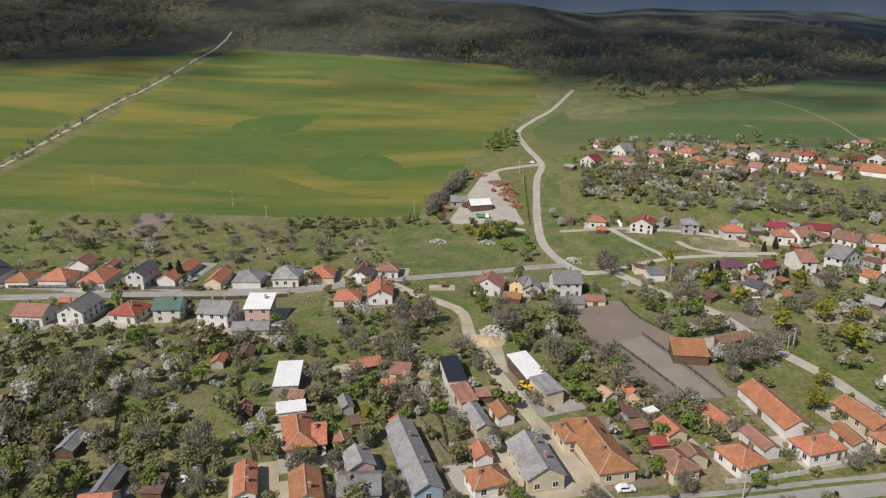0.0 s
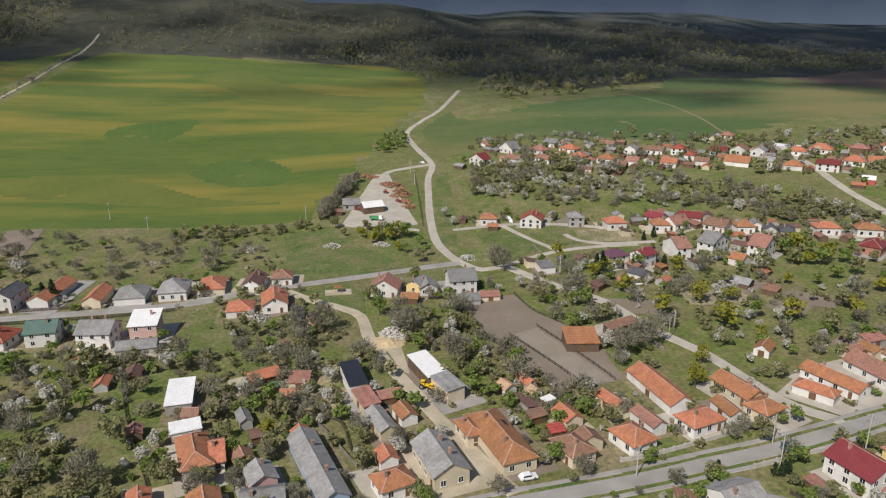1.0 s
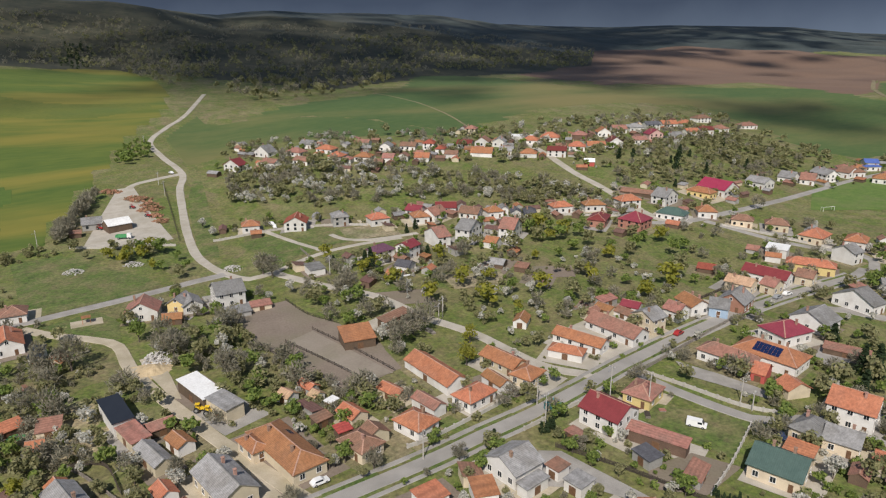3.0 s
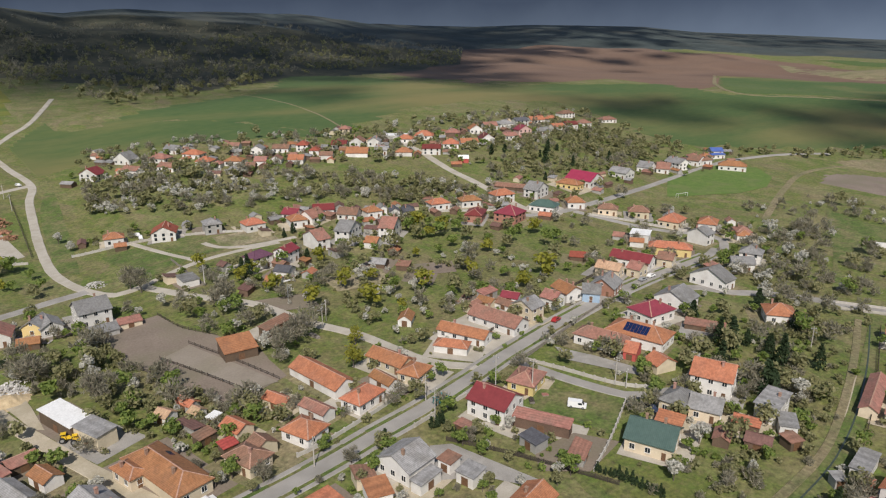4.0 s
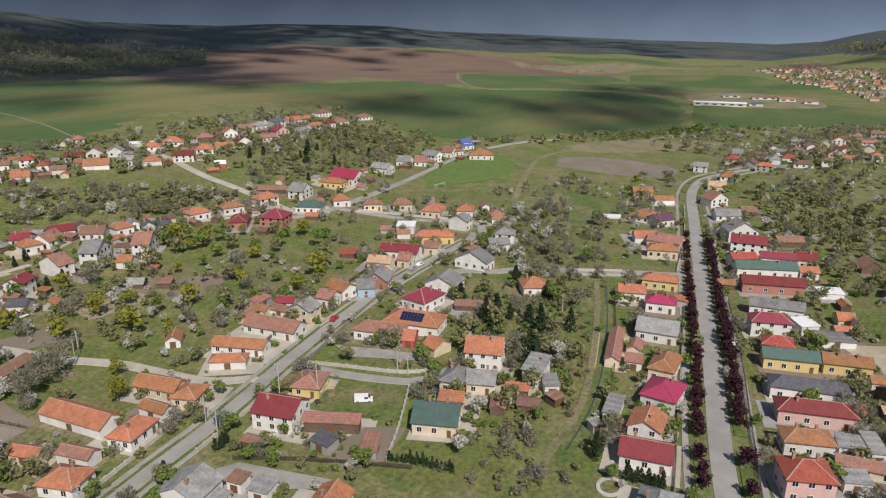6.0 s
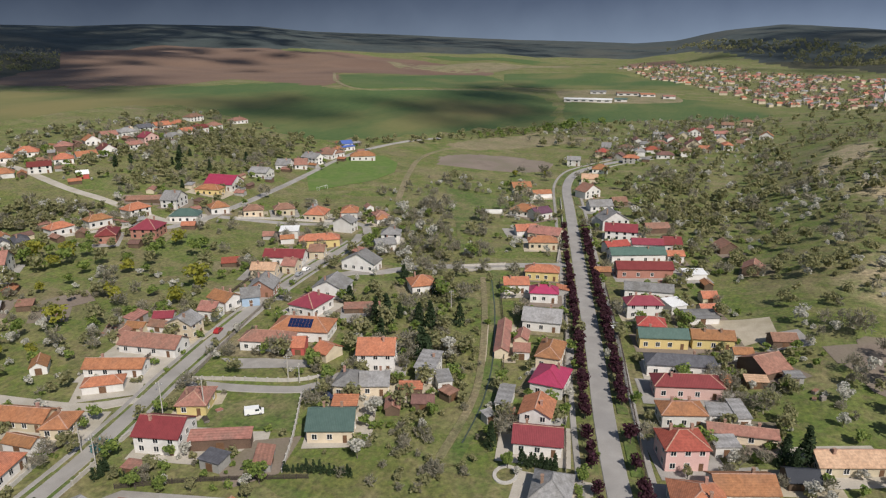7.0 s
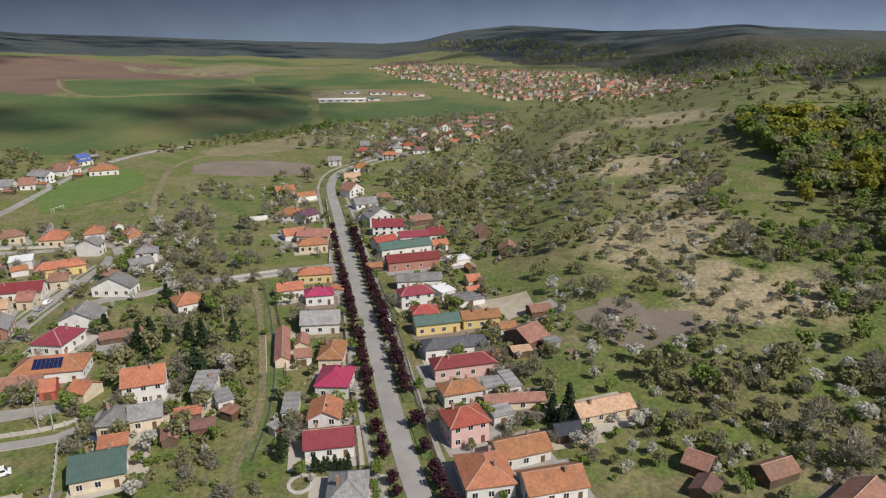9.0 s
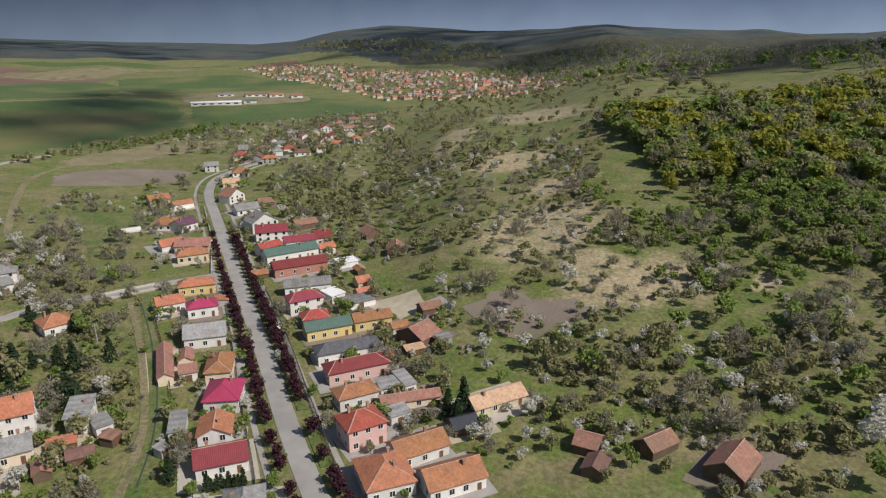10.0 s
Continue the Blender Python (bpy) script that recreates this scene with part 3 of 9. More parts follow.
strip(((15, 116), (34.9, 119), (65, 122.5), (81, 125.3), (97, 127.4), (106, 129), (121, 132.3), (135.8, 136.2), (149, 138.7), (172, 142.8), (199, 146.4), (230, 149), (258, 149.6), (276.5, 150), (288, 153)), -3.9, 1.1, concrete, "narrow pale pavement along the main road", 0)
strip(((15, 116), (34.9, 119), (65, 122.5), (81, 125.3), (97, 127.4), (106, 129), (121, 132.3), (135.8, 136.2), (149, 138.7), (172, 142.8), (199, 146.4), (230, 149), (258, 149.6), (276.5, 150), (288, 153)), 2.8, 1.0, lawn, "grass verge along the main road", 5)
strip(((15, 116), (34.9, 119), (65, 122.5), (81, 125.3), (97, 127.4), (106, 129), (121, 132.3), (135.8, 136.2), (149, 138.7), (172, 142.8), (199, 146.4), (230, 149), (258, 149.6), (276.5, 150), (288, 153)), -2.8, 1.0, lawn, "grass verge along the main road", 5)
strip(((108, 1.2), (125.4, 7.9), (155.3, 15.8), (205.3, 27.1), (284.1, 45.8), (368.6, 65.8), (430.4, 79.7), (474.5, 81.7), (500.4, 73.8), (525.4, 60.5), (554.9, 37.3)), 8, 1.3, concrete, "narrow pale pavement along the tree-lined street", 0)
strip(((108, 1.2), (125.4, 7.9), (155.3, 15.8), (205.3, 27.1), (284.1, 45.8), (368.6, 65.8), (430.4, 79.7), (474.5, 81.7), (500.4, 73.8), (525.4, 60.5), (554.9, 37.3)), -8, 1.3, concrete, "narrow pale pavement along the tree-lined street", 0)
strip(((108, 1.2), (125.4, 7.9), (155.3, 15.8), (205.3, 27.1), (284.1, 45.8), (368.6, 65.8), (430.4, 79.7), (474.5, 81.7), (500.4, 73.8), (525.4, 60.5), (554.9, 37.3)), 4.9, 2.6, lawn, "planted grass verge along the street", 6)
strip(((108, 1.2), (125.4, 7.9), (155.3, 15.8), (205.3, 27.1), (284.1, 45.8), (368.6, 65.8), (430.4, 79.7), (474.5, 81.7), (500.4, 73.8), (525.4, 60.5), (554.9, 37.3)), -4.9, 2.6, lawn, "planted grass verge along the street", 6)


# ---------------------------------------------------------------- building materials


def lay_courses(m, pitch, seams):
    """Rows of tiles across the slope (or standing seams down it), from the thing's own axes."""
    n, link = m.node_tree.nodes, m.node_tree.links.new
    bsdf = n["Principled BSDF"]
    spot, rows, streak, turn = n.new("ShaderNodeTexCoord"), n.new("ShaderNodeTexWave"), n.new("ShaderNodeTexNoise"), n.new("ShaderNodeMapping")
    rows.bands_direction = "X" if seams else "Z"
    rows.inputs["Scale"].default_value = 0.314 / (pitch * (1.0 if seams else 0.5))
    rows.inputs["Distortion"].default_value = 0.6
    link(spot.outputs["Object"], rows.inputs["Vector"])
    turn.inputs["Scale"].default_value = (1.1, 1.1, 0.35)
    link(spot.outputs["Object"], turn.inputs["Vector"])
    link(turn.outputs[0], streak.inputs["Vector"])
    streak.inputs["Scale"].default_value, streak.inputs["Detail"].default_value = 1.4, 4
    value, span, both = n.new("ShaderNodeHueSaturation"), n.new("ShaderNodeMapRange"), n.new("ShaderNodeMath")
    both.operation = "MULTIPLY_ADD"
    both.inputs[1].default_value = 0.22
    link(rows.outputs["Fac"], both.inputs[0])
    link(streak.outputs[0], both.inputs[2])
    span.inputs[1].default_value, span.inputs[2].default_value, span.inputs[3].default_value, span.inputs[4].default_value = 0.35, 0.9, 0.86 if seams else 0.7, 1.12 if seams else 1.26
    link(both.outputs[0], span.inputs[0])
    link(span.outputs[0], value.inputs["Value"])
    link(bsdf.inputs["Base Color"].links[0].from_socket, value.inputs["Color"])
    link(value.outputs[0], bsdf.inputs["Base Color"])
    bump = n.new("ShaderNodeBump")
    bump.inputs["Strength"].default_value, bump.inputs["Distance"].default_value = 0.5, 0.04
    link(rows.outputs["Fac"], bump.inputs["Height"])
    link(bump.outputs[0], bsdf.inputs["Normal"])


def weathered(name, dark, light, rough=0.8, metal=0.0, **more):
    m = material(name, dark, light, more.pop("size", 0.45), rough, more.pop("grain", 5.0), more.pop("bump", 0.35), more.pop("spread", 0.8), more.pop("big", 0.25), **more)
    m.node_tree.nodes["Principled BSDF"].inputs["Metallic"].default_value = metal
    if name.endswith(("tile", "slate", "metal")):
        lay_courses(m, 0.42 if name.endswith("metal") else 0.34, name.endswith("metal"))
    return m


orange_tile = weathered("orange_tile", (0.27, 0.098, 0.042), (0.49, 0.215, 0.108), random_tone=0.22, stain=(0.28, 0.13, 0.075), stain_amount=0.55)
old_tile = weathered("old_tile", (0.20, 0.095, 0.065), (0.37, 0.19, 0.135), random_tone=0.22, stain=(0.20, 0.13, 0.095), stain_amount=0.6)
red_tile = weathered("red_tile", (0.26, 0.05, 0.034), (0.38, 0.092, 0.062), random_tone=0.15, stain=(0.35, 0.09, 0.05), stain_amount=0.3)
brown_tile = weathered("brown_tile", (0.10, 0.055, 0.045), (0.20, 0.11, 0.085), random_tone=0.15)
tan_tile = weathered("tan_tile", (0.34, 0.21, 0.12), (0.58, 0.40, 0.26), random_tone=0.12, stain=(0.40, 0.24, 0.13))
plum_tile = weathered("plum_tile", (0.085, 0.035, 0.06), (0.16, 0.07, 0.11), random_tone=0.1)
maroon_metal = weathered("maroon_metal", (0.15, 0.024, 0.024), (0.235, 0.05, 0.046), 0.5, random_tone=0.3, bump=0.15)
crimson_metal = weathered("crimson_metal", (0.27, 0.025, 0.06), (0.37, 0.05, 0.09), 0.45, random_tone=0.2, bump=0.15)
green_metal = weathered("green_metal", (0.06, 0.11, 0.09), (0.11, 0.17, 0.14), 0.5, random_tone=0.2, bump=0.15)
grey_slate = weathered("grey_slate", (0.17, 0.165, 0.16), (0.32, 0.315, 0.305), random_tone=0.25, stain=(0.15, 0.14, 0.12), stain_amount=0.5)
dark_slate = weathered("dark_slate", (0.06, 0.06, 0.07), (0.12, 0.12, 0.13), random_tone=0.15)
black_sheet = weathered("black_sheet", (0.012, 0.015, 0.022), (0.03, 0.035, 0.045), 0.5)
blue_sheet = weathered("blue_sheet", (0.06, 0.10, 0.30), (0.09, 0.15, 0.40), 0.5)
white_metal = weathered("white_metal", (0.70, 0.70, 0.68), (0.82, 0.82, 0.80), 0.5, bump=0.1, stain=(0.55, 0.52, 0.47), stain_amount=0.25)
white_plaster = weathered("white_plaster", (0.58, 0.56, 0.52), (0.74, 0.72, 0.68), 0.9, grain=3.0, bump=0.1, random_tone=0.14, stain=(0.46, 0.43, 0.38), stain_amount=0.45)
cream_plaster = weathered("cream_plaster", (0.52, 0.44, 0.31), (0.66, 0.57, 0.42), 0.9, grain=3.0, bump=0.1, random_tone=0.14, stain=(0.40, 0.34, 0.25), stain_amount=0.45)
yellow_plaster = weathered("yellow_plaster", (0.55, 0.42, 0.17), (0.68, 0.54, 0.25), 0.9, grain=3.0, bump=0.1, random_tone=0.1)
pink_plaster = weathered("pink_plaster", (0.52, 0.33, 0.29), (0.66, 0.45, 0.40), 0.9, grain=3.0, bump=0.1, random_tone=0.1)
grey_plaster = weathered("grey_plaster", (0.27, 0.26, 0.24), (0.42, 0.41, 0.38), 0.9, grain=3.0, bump=0.1, random_tone=0.14, stain=(0.2, 0.18, 0.15))
blue_plaster = weathered("blue_plaster", (0.26, 0.36, 0.48), (0.38, 0.48, 0.58), 0.9, grain=3.0, bump=0.1, random_tone=0.1)
red_plaster = weathered("red_plaster", (0.40, 0.07, 0.06), (0.5, 0.11, 0.09), 0.9, grain=3.0, bump=0.1)
brick_wall = weathered("brick_wall", (0.27, 0.12, 0.08), (0.42, 0.22, 0.16), 0.9, random_tone=0.1)
plank_wall = weathered("plank_wall", (0.07, 0.045, 0.03), (0.17, 0.115, 0.075), 0.9, random_tone=0.2)
glass_dark = bpy.data.materials.new("window_glass")
glass_dark.use_nodes = True
glass_dark.node_tree.nodes["Principled BSDF"].inputs["Base Color"].default_value = (0.02, 0.025, 0.03, 1)
glass_dark.node_tree.nodes["Principled BSDF"].inputs["Roughness"].default_value = 0.08
ridge_tile = weathered("ridge_tile", (0.34, 0.19, 0.13), (0.50, 0.31, 0.23))
solar_glass = weathered("solar_glass", (0.008, 0.014, 0.05), (0.015, 0.028, 0.085), 0.2, bump=0.0)
frame_paint = material("window_paint", (0.66, 0.64, 0.6), (0.8, 0.78, 0.74), 2.0, 0.6)
door_wood = material("door_wood", (0.10, 0.05, 0.025), (0.2, 0.11, 0.06), 2.0, 0.6)
chimney_brick = material("chimney_brick", (0.25, 0.14, 0.10), (0.42, 0.27, 0.20), 2.0, 0.9, random_tone=0.2)
ROOF_WORD = {orange_tile: "orange-tiled", old_tile: "weathered red-brown tiled", red_tile: "bright red-tiled", brown_tile: "dark brown tiled", tan_tile: "sandy tan tiled",
             plum_tile: "plum-tiled", maroon_metal: "maroon metal", crimson_metal: "crimson metal", green_metal: "grey-green metal", grey_slate: "grey slate",
             dark_slate: "dark slate", black_sheet: "black sheet", blue_sheet: "blue sheet", white_metal: "white sheet-metal"}
WALL_WORD = {white_plaster: "white plastered", cream_plaster: "cream plastered", yellow_plaster: "yellow plastered", pink_plaster: "pink plastered", grey_plaster: "grey plastered",
             blue_plaster: "pale blue plastered", red_plaster: "red painted", brick_wall: "brick", plank_wall: "dark plank-walled"}
SHAPE_WORD = {"h": "hipped", "p": "gabled", "q": "gabled", "s": "lean-to", "f": "low-pitched"}


def part(name, bm, mat, parent, label=""):
    """One mesh part under a thing."""
    me = bpy.data.meshes.new(name)
    bm.to_mesh(me)
    bm.free()
    me.materials.append(mat)
    ob = new(name, me)
    ob.parent = parent
    return tagged(ob, label)


def box(bm, x0, y0, z0, x1, y1, z1):
    v = [bm.verts.new((x, y, z)) for z in (z0, z1) for x, y in ((x0, y0), (x1, y0), (x1, y1), (x0, y1))]
    for f in ((3, 2, 1, 0), (4, 5, 6, 7), (0, 1, 5, 4), (1, 2, 6, 5), (2, 3, 7, 6), (3, 0, 4, 7)):
        bm.faces.new([v[i] for i in f])
    return v


def boxes(*all_boxes):
    bm = bmesh.new()
    for b in all_boxes:
        box(bm, *b)
    return bm


def shell(bm, polygons, thick):
    """Roof planes with thickness: each polygon is a list of corners, top side up."""
    for pts in polygons:
        top = [bm.verts.new(p) for p in pts]
        low = [bm.verts.new((p[0], p[1], p[2] - thick)) for p in pts]
        bm.faces.new(top)
        bm.faces.new(low[::-1])
        for i in range(len(pts)):
            j = (i + 1) % len(pts)
            bm.faces.new((top[j], top[i], low[i], low[j]))


def roof_mesh(w, d, wh, kind, pitch, over):
    """Roof planes and ridge lines over a plan of w by d metres, with the gable fill for the walls."""
    a, b = w / 2 + over, d / 2 + over
    bm, ridges, fill = bmesh.new(), [], []
    if kind in "pq":
        run, lng = (b, a) if kind == "p" else (a, b)
        top, eave = wh + (run - over) * pitch, wh - over * pitch
        put = (lambda l, c, z: (l, c, z)) if kind == "p" else (lambda l, c, z: (-c, l, z))
        shell(bm, [[put(-lng, -run, eave), put(lng, -run, eave), put(lng, 0, top), put(-lng, 0, top)],
                   [put(lng, run, eave), put(-lng, run, eave), put(-lng, 0, top), put(lng, 0, top)]], 0.2)
        ridges.append((put(-lng, 0, top), put(lng, 0, top)))
        for s in (-1, 1):
            fill.append([put(s * (lng - over), -(run - over), wh), put(s * (lng - over), run - over, wh), put(s * (lng - over), 0, top - 0.12)])
    elif kind == "h":
        run = min(a, b)
        top, eave = wh + (run - over) * pitch, wh - over * pitch
        r = abs(a - b) + run * 0.08
        ra, rb = (r, 0) if a >= b else (0, r)
        e1, e2 = ((-ra, -rb, top), (ra, rb, top))
        c = [(-a, -b, eave), (a, -b, eave), (a, b, eave), (-a, b, eave)]
        if a >= b:
            polys = [[c[0], c[1], e2, e1], [c[1], c[2], e2], [c[2], c[3], e1, e2], [c[3], c[0], e1]]
        else:
            polys = [[c[0], c[1], e1], [c[1], c[2], e2, e1], [c[2], c[3], e2], [c[3], c[0], e1, e2]]
        shell(bm, polys, 0.2)
        ridges = [(e1, e2), (c[0], e1), (c[3], e2 if b > a else e1), (c[2], e2), (c[1], e1 if b > a else e2)]
    else:
        rise = d * (0.22 if kind == "s" else 0.08)
        top = wh + rise
        shell(bm, [[(-a, -b, wh), (a, -b, wh), (a, b, top), (-a, b, top)]], 0.2)
        for s in (-1, 1):
            fill.append([(s * w / 2, -d / 2, wh - 0.15), (s * w / 2, d / 2, wh - 0.15), (s * w / 2, d / 2, top - 0.25)])
        fill.append([(-w / 2, d / 2, wh - 0.2), (w / 2, d / 2, wh - 0.2), (w / 2, d / 2, top - 0.25), (-w / 2, d / 2, top - 0.25)])
    bmesh.ops.recalc_face_normals(bm, faces=bm.faces[:])
    return bm, ridges, fill, top


HOUSES = []
chance = random.Random(5)


def house(x, y, turn, w, d, wh, kind, roof_mat, wall_mat, panels=None):
    """A building: walls on a footing, a roof with eaves and ridge caps, windows with frames, a door, a chimney."""
    # walls stand a little lower and roofs reach a little deeper than the plain outline
    wh = wh * 0.86 if wh < 5 else wh * 0.93
    z = min(float(height(x + dx, y + dy)) for dx in (-w / 3, w / 3) for dy in (-w / 3, w / 3))
    z = max(z, float(height(x, y)) - 0.8)
    far = math.hypot(x, y)
    shed = wall_mat in (plank_wall,) or wh < 3.1 or kind in "sf" and wh < 4.5
    name = "shed" if shed else "house"
    thing = new(name)
    thing.matrix_basis = pose(x, y, z, 0, 0, turn)
    HOUSES.append((x, y, turn, w, d))
    tagged(thing, "%s %s with a %s %s roof%s" % (WALL_WORD[wall_mat], "outbuilding" if shed else ("two-storey house" if wh >= 5 else "village house"), SHAPE_WORD[kind], ROOF_WORD[roof_mat],
           ""), name, "village houses" if not shed else "sheds and barns")
    pitch = {"h": 0.55, "p": 0.55, "q": 0.62}.get(kind, 0.1) * chance.uniform(0.88, 1.1)
    over = 0.45 if not shed else 0.3
    bm, ridges, fill, top = roof_mesh(w, d, wh, kind, pitch, over)
    part("roof", bm, roof_mat, thing)
    bm = boxes((-w / 2, -d / 2, -1.6, w / 2, d / 2, wh))
    for poly in fill:
        bm.faces.new([bm.verts.new(p) for p in poly])
    part("wall", bm, wall_mat, thing)
    if ridges and far < 420:
        bm = bmesh.new()
        for p, q in ridges:
            p, q = Vector(p), Vector(q)
            dirn = (q - p)
            if dirn.length < 0.5:
                continue
            side = dirn.cross(Vector((0, 0, 1))).normalized() * 0.17
            lift = Vector((0, 0, 0.09))
            vs = [bm.verts.new(v) for v in (p - side + lift * 0.2, p + lift, p + side + lift * 0.2, q - side + lift * 0.2, q + lift, q + side + lift * 0.2)]
            bm.faces.new((vs[0], vs[1], vs[4], vs[3]))
            bm.faces.new((vs[1], vs[2], vs[5], vs[4]))
        part("ridge_cap", bm, ridge_tile if roof_mat in (orange_tile, old_tile, red_tile, tan_tile, maroon_metal) else roof_mat, thing)
    if panels:
        cols, rows, px = panels
        slope = math.atan(pitch)
        for c in range(cols):
            for r in range(rows):
                out = -d / 2 + 0.9 + r * 1.25 * math.cos(slope)
                m = pose(px + (c - cols / 2) * 1.12, out, wh + (out + d / 2) * pitch + 0.1, math.degrees(slope), 0, 0)
                bm = boxes((0, 0, 0, 1.05, 1.18, 0.06))
                bm.transform(m)
                part("solar_panel", bm, solar_glass, thing, "dark blue glossy solar panel")
    if not shed:
        cx, cy = chance.choice((-0.25, 0.2)) * w, chance.choice((-0.12, 0.15)) * d
        for k in range(2 if far < 260 and w > 9 and chance.random() < 0.5 else 1):
            cz = top - 0.9
            bm = boxes((cx - 0.3, cy - 0.3, cz - 1.6, cx + 0.3, cy + 0.3, cz + 1.5), (cx - 0.38, cy - 0.38, cz + 1.5, cx + 0.38, cy + 0.38, cz + 1.62))
            part("chimney", bm, chimney_brick, thing)
            cx = -cx
        levels = (0.9, wh - 1.8) if wh >= 4.6 else (min(1.1, wh - 1.6),)
        size = (1.15, 1.35)
        near = far < 300
        # walls that face the valley: front, and both ends
        sides = [("x", -1, w)] + ([("y", -1, d), ("y", 1, d)] if near else [("y", 1 if x > 0 else -1, d)])
        for axis, sgn, lng in sides:
            n = max(1, min(4, int(lng / 3.2)))
            for level in levels:
                for k in range(n):
                    c = (k + 0.5) / n * lng - lng / 2
                    if level == levels[0] and axis == "x" and k == n - 1 and n > 1:
                        continue
                    window(thing, axis, sgn, w, d, c, level, size, near)
            if kind == "q" and axis == "x" and near and w > 6:
                window(thing, axis, sgn, w, d, 0, wh + 0.5, (0.9, 1.0), near)
        c = w / 2 - w / 2 / max(1, min(4, int(w / 3.2)))
        part("door", boxes((c - 0.5, -d / 2 - 0.06, 0.1, c + 0.5, -d / 2 + 0.02, 2.15)), door_wood, thing)
    elif far < 260:
        part("door", boxes((-0.9, -d / 2 - 0.06, 0.05, 0.9, -d / 2 + 0.02, 2.1)), door_wood, thing)
    return thing


def window(thing, axis, sgn, w, d, c, level, size, framed):
    hw, h = size[0] / 2, size[1]

    def slab(a0, a1, z0, z1, out0, out1):
        if axis == "x":
            o0, o1 = sorted((sgn * (d / 2 + out0), sgn * (d / 2 + out1)))
            return (a0, o0, z0, a1, o1, z1)
        o0, o1 = sorted((sgn * (w / 2 + out0), sgn * (w / 2 + out1)))
        return (o0, a0, z0, o1, a1, z1)
    if framed:
        frame_ob = part("window", boxes(slab(c - hw - 0.1, c - hw, level, level + h, -0.02, 0.06), slab(c + hw, c + hw + 0.1, level, level + h, -0.02, 0.06),
                                        slab(c - hw - 0.1, c + hw + 0.1, level + h, level + h + 0.1, -0.02, 0.06), slab(c - hw - 0.15, c + hw + 0.15, level - 0.1, level, -0.02, 0.14),
                                        slab(c - 0.035, c + 0.035, level, level + h, -0.02, 0.05)), frame_paint, thing)
        part("pane", boxes(slab(c - hw, c + hw, level, level + h, -0.05, 0.02)), glass_dark, frame_ob)
    else:
        part("window", boxes(slab(c - hw, c + hw, level, level + h, -0.05, 0.05)), glass_dark, thing)



# ---------------------------------------------------------------- houses, barns and sheds: x, y, turn, width, depth, wall height
house(-43.3, 173.7, 5, 6.5, 12.5, 3.72, "f", white_metal, grey_plaster)
house(-38.9, 164.1, -5, 3.9, 4.1, 3.02, "p", old_tile, white_plaster)
house(-39.0, 156.7, 14, 7.0, 4.6, 3.49, "f", white_metal, white_plaster)
house(-34.7, 144.4, -74, 14.0, 6.6, 4.42, "h", orange_tile, white_plaster)
house(-29.6, 144.5, 9, 2.8, 9.4, 3.72, "p", orange_tile, white_plaster)
house(-42.5, 126.5, 104, 10.8, 4.2, 3.72, "p", orange_tile, white_plaster)
house(-29.0, 123.7, 104, 10.0, 6.2, 4.19, "p", orange_tile, white_plaster)
house(-18.8, 132.7, -70, 6.4, 5.6, 4.65, "p", grey_slate, pink_plaster)
house(-17.6, 124.3, 4, 8.4, 7.6, 4.42, "p", grey_slate, grey_plaster)
house(-6.9, 135.5, 107, 26.9, 6.2, 3.95, "p", grey_slate, blue_plaster)
house(-10.7, 149.1, -74, 4.4, 4.2, 3.49, "p", orange_tile, cream_plaster)
house(-22.0, 181.5, 24, 8.5, 3.8, 2.91, "s", orange_tile, plank_wall)
house(-15.0, 169.8, -7, 3.7, 4.7, 2.91, "p", orange_tile, cream_plaster)
house(-25.5, 160.1, -71, 5.7, 3.0, 2.91, "p", grey_slate, grey_plaster)
house(2.8, 175.2, 11, 4.9, 12.6, 4.65, "f", black_sheet, white_plaster)
house(5.6, 164.0, -74, 9.7, 4.5, 3.49, "f", old_tile, cream_plaster)
house(8.7, 152.3, -73, 10.9, 4.4, 3.49, "p", grey_slate, cream_plaster)
house(15.0, 155.4, -72, 6.4, 4.3, 3.26, "p", orange_tile, white_plaster)
house(9.4, 127.3, 19, 7.7, 6.6, 3.95, "h", orange_tile, white_plaster)
house(8.8, 136.9, -77, 4.9, 4.2, 3.49, "p", orange_tile, white_plaster)
house(20.6, 133.0, -77, 14.3, 8.3, 4.88, "p", grey_slate, cream_plaster)
house(36.0, 139.8, 102, 22.1, 8.4, 4.19, "h", orange_tile, cream_plaster, (2, 1, 3))
house(29.6, 144.5, 14, 4.1, 7.5, 4.07, "h", orange_tile, cream_plaster)
house(23.8, 177.6, -74, 15.1, 5.5, 4.65, "f", white_metal, plank_wall)
house(27.9, 166.3, -70, 9.6, 5.2, 4.65, "f", grey_slate, cream_plaster)
house(44.0, 164.7, -65, 4.2, 4.0, 2.79, "p", tan_tile, white_plaster)
house(50.8, 161.0, -71, 2.8, 3.6, 2.56, "p", tan_tile, white_plaster)
house(53.1, 155.7, -68, 2.2, 2.8, 2.67, "f", white_metal, white_plaster)
house(55.5, 147.2, -74, 6.5, 5.1, 3.26, "p", orange_tile, cream_plaster)
house(47.9, 148.9, 16, 4.6, 2.8, 2.79, "s", old_tile, plank_wall)
house(50.8, 141.6, 7, 3.6, 2.8, 2.79, "s", red_tile, plank_wall)
house(73.7, 188.1, -7, 9.9, 8.3, 3.72, "s", orange_tile, plank_wall)
house(90.9, 196.8, 22, 12.6, 3.5, 3.49, "s", old_tile, plank_wall)
house(52.2, 133.4, -72, 8.5, 6.7, 3.95, "h", old_tile, cream_plaster)
house(56.6, 136.2, 98, 4.5, 6.2, 3.49, "p", old_tile, cream_plaster)
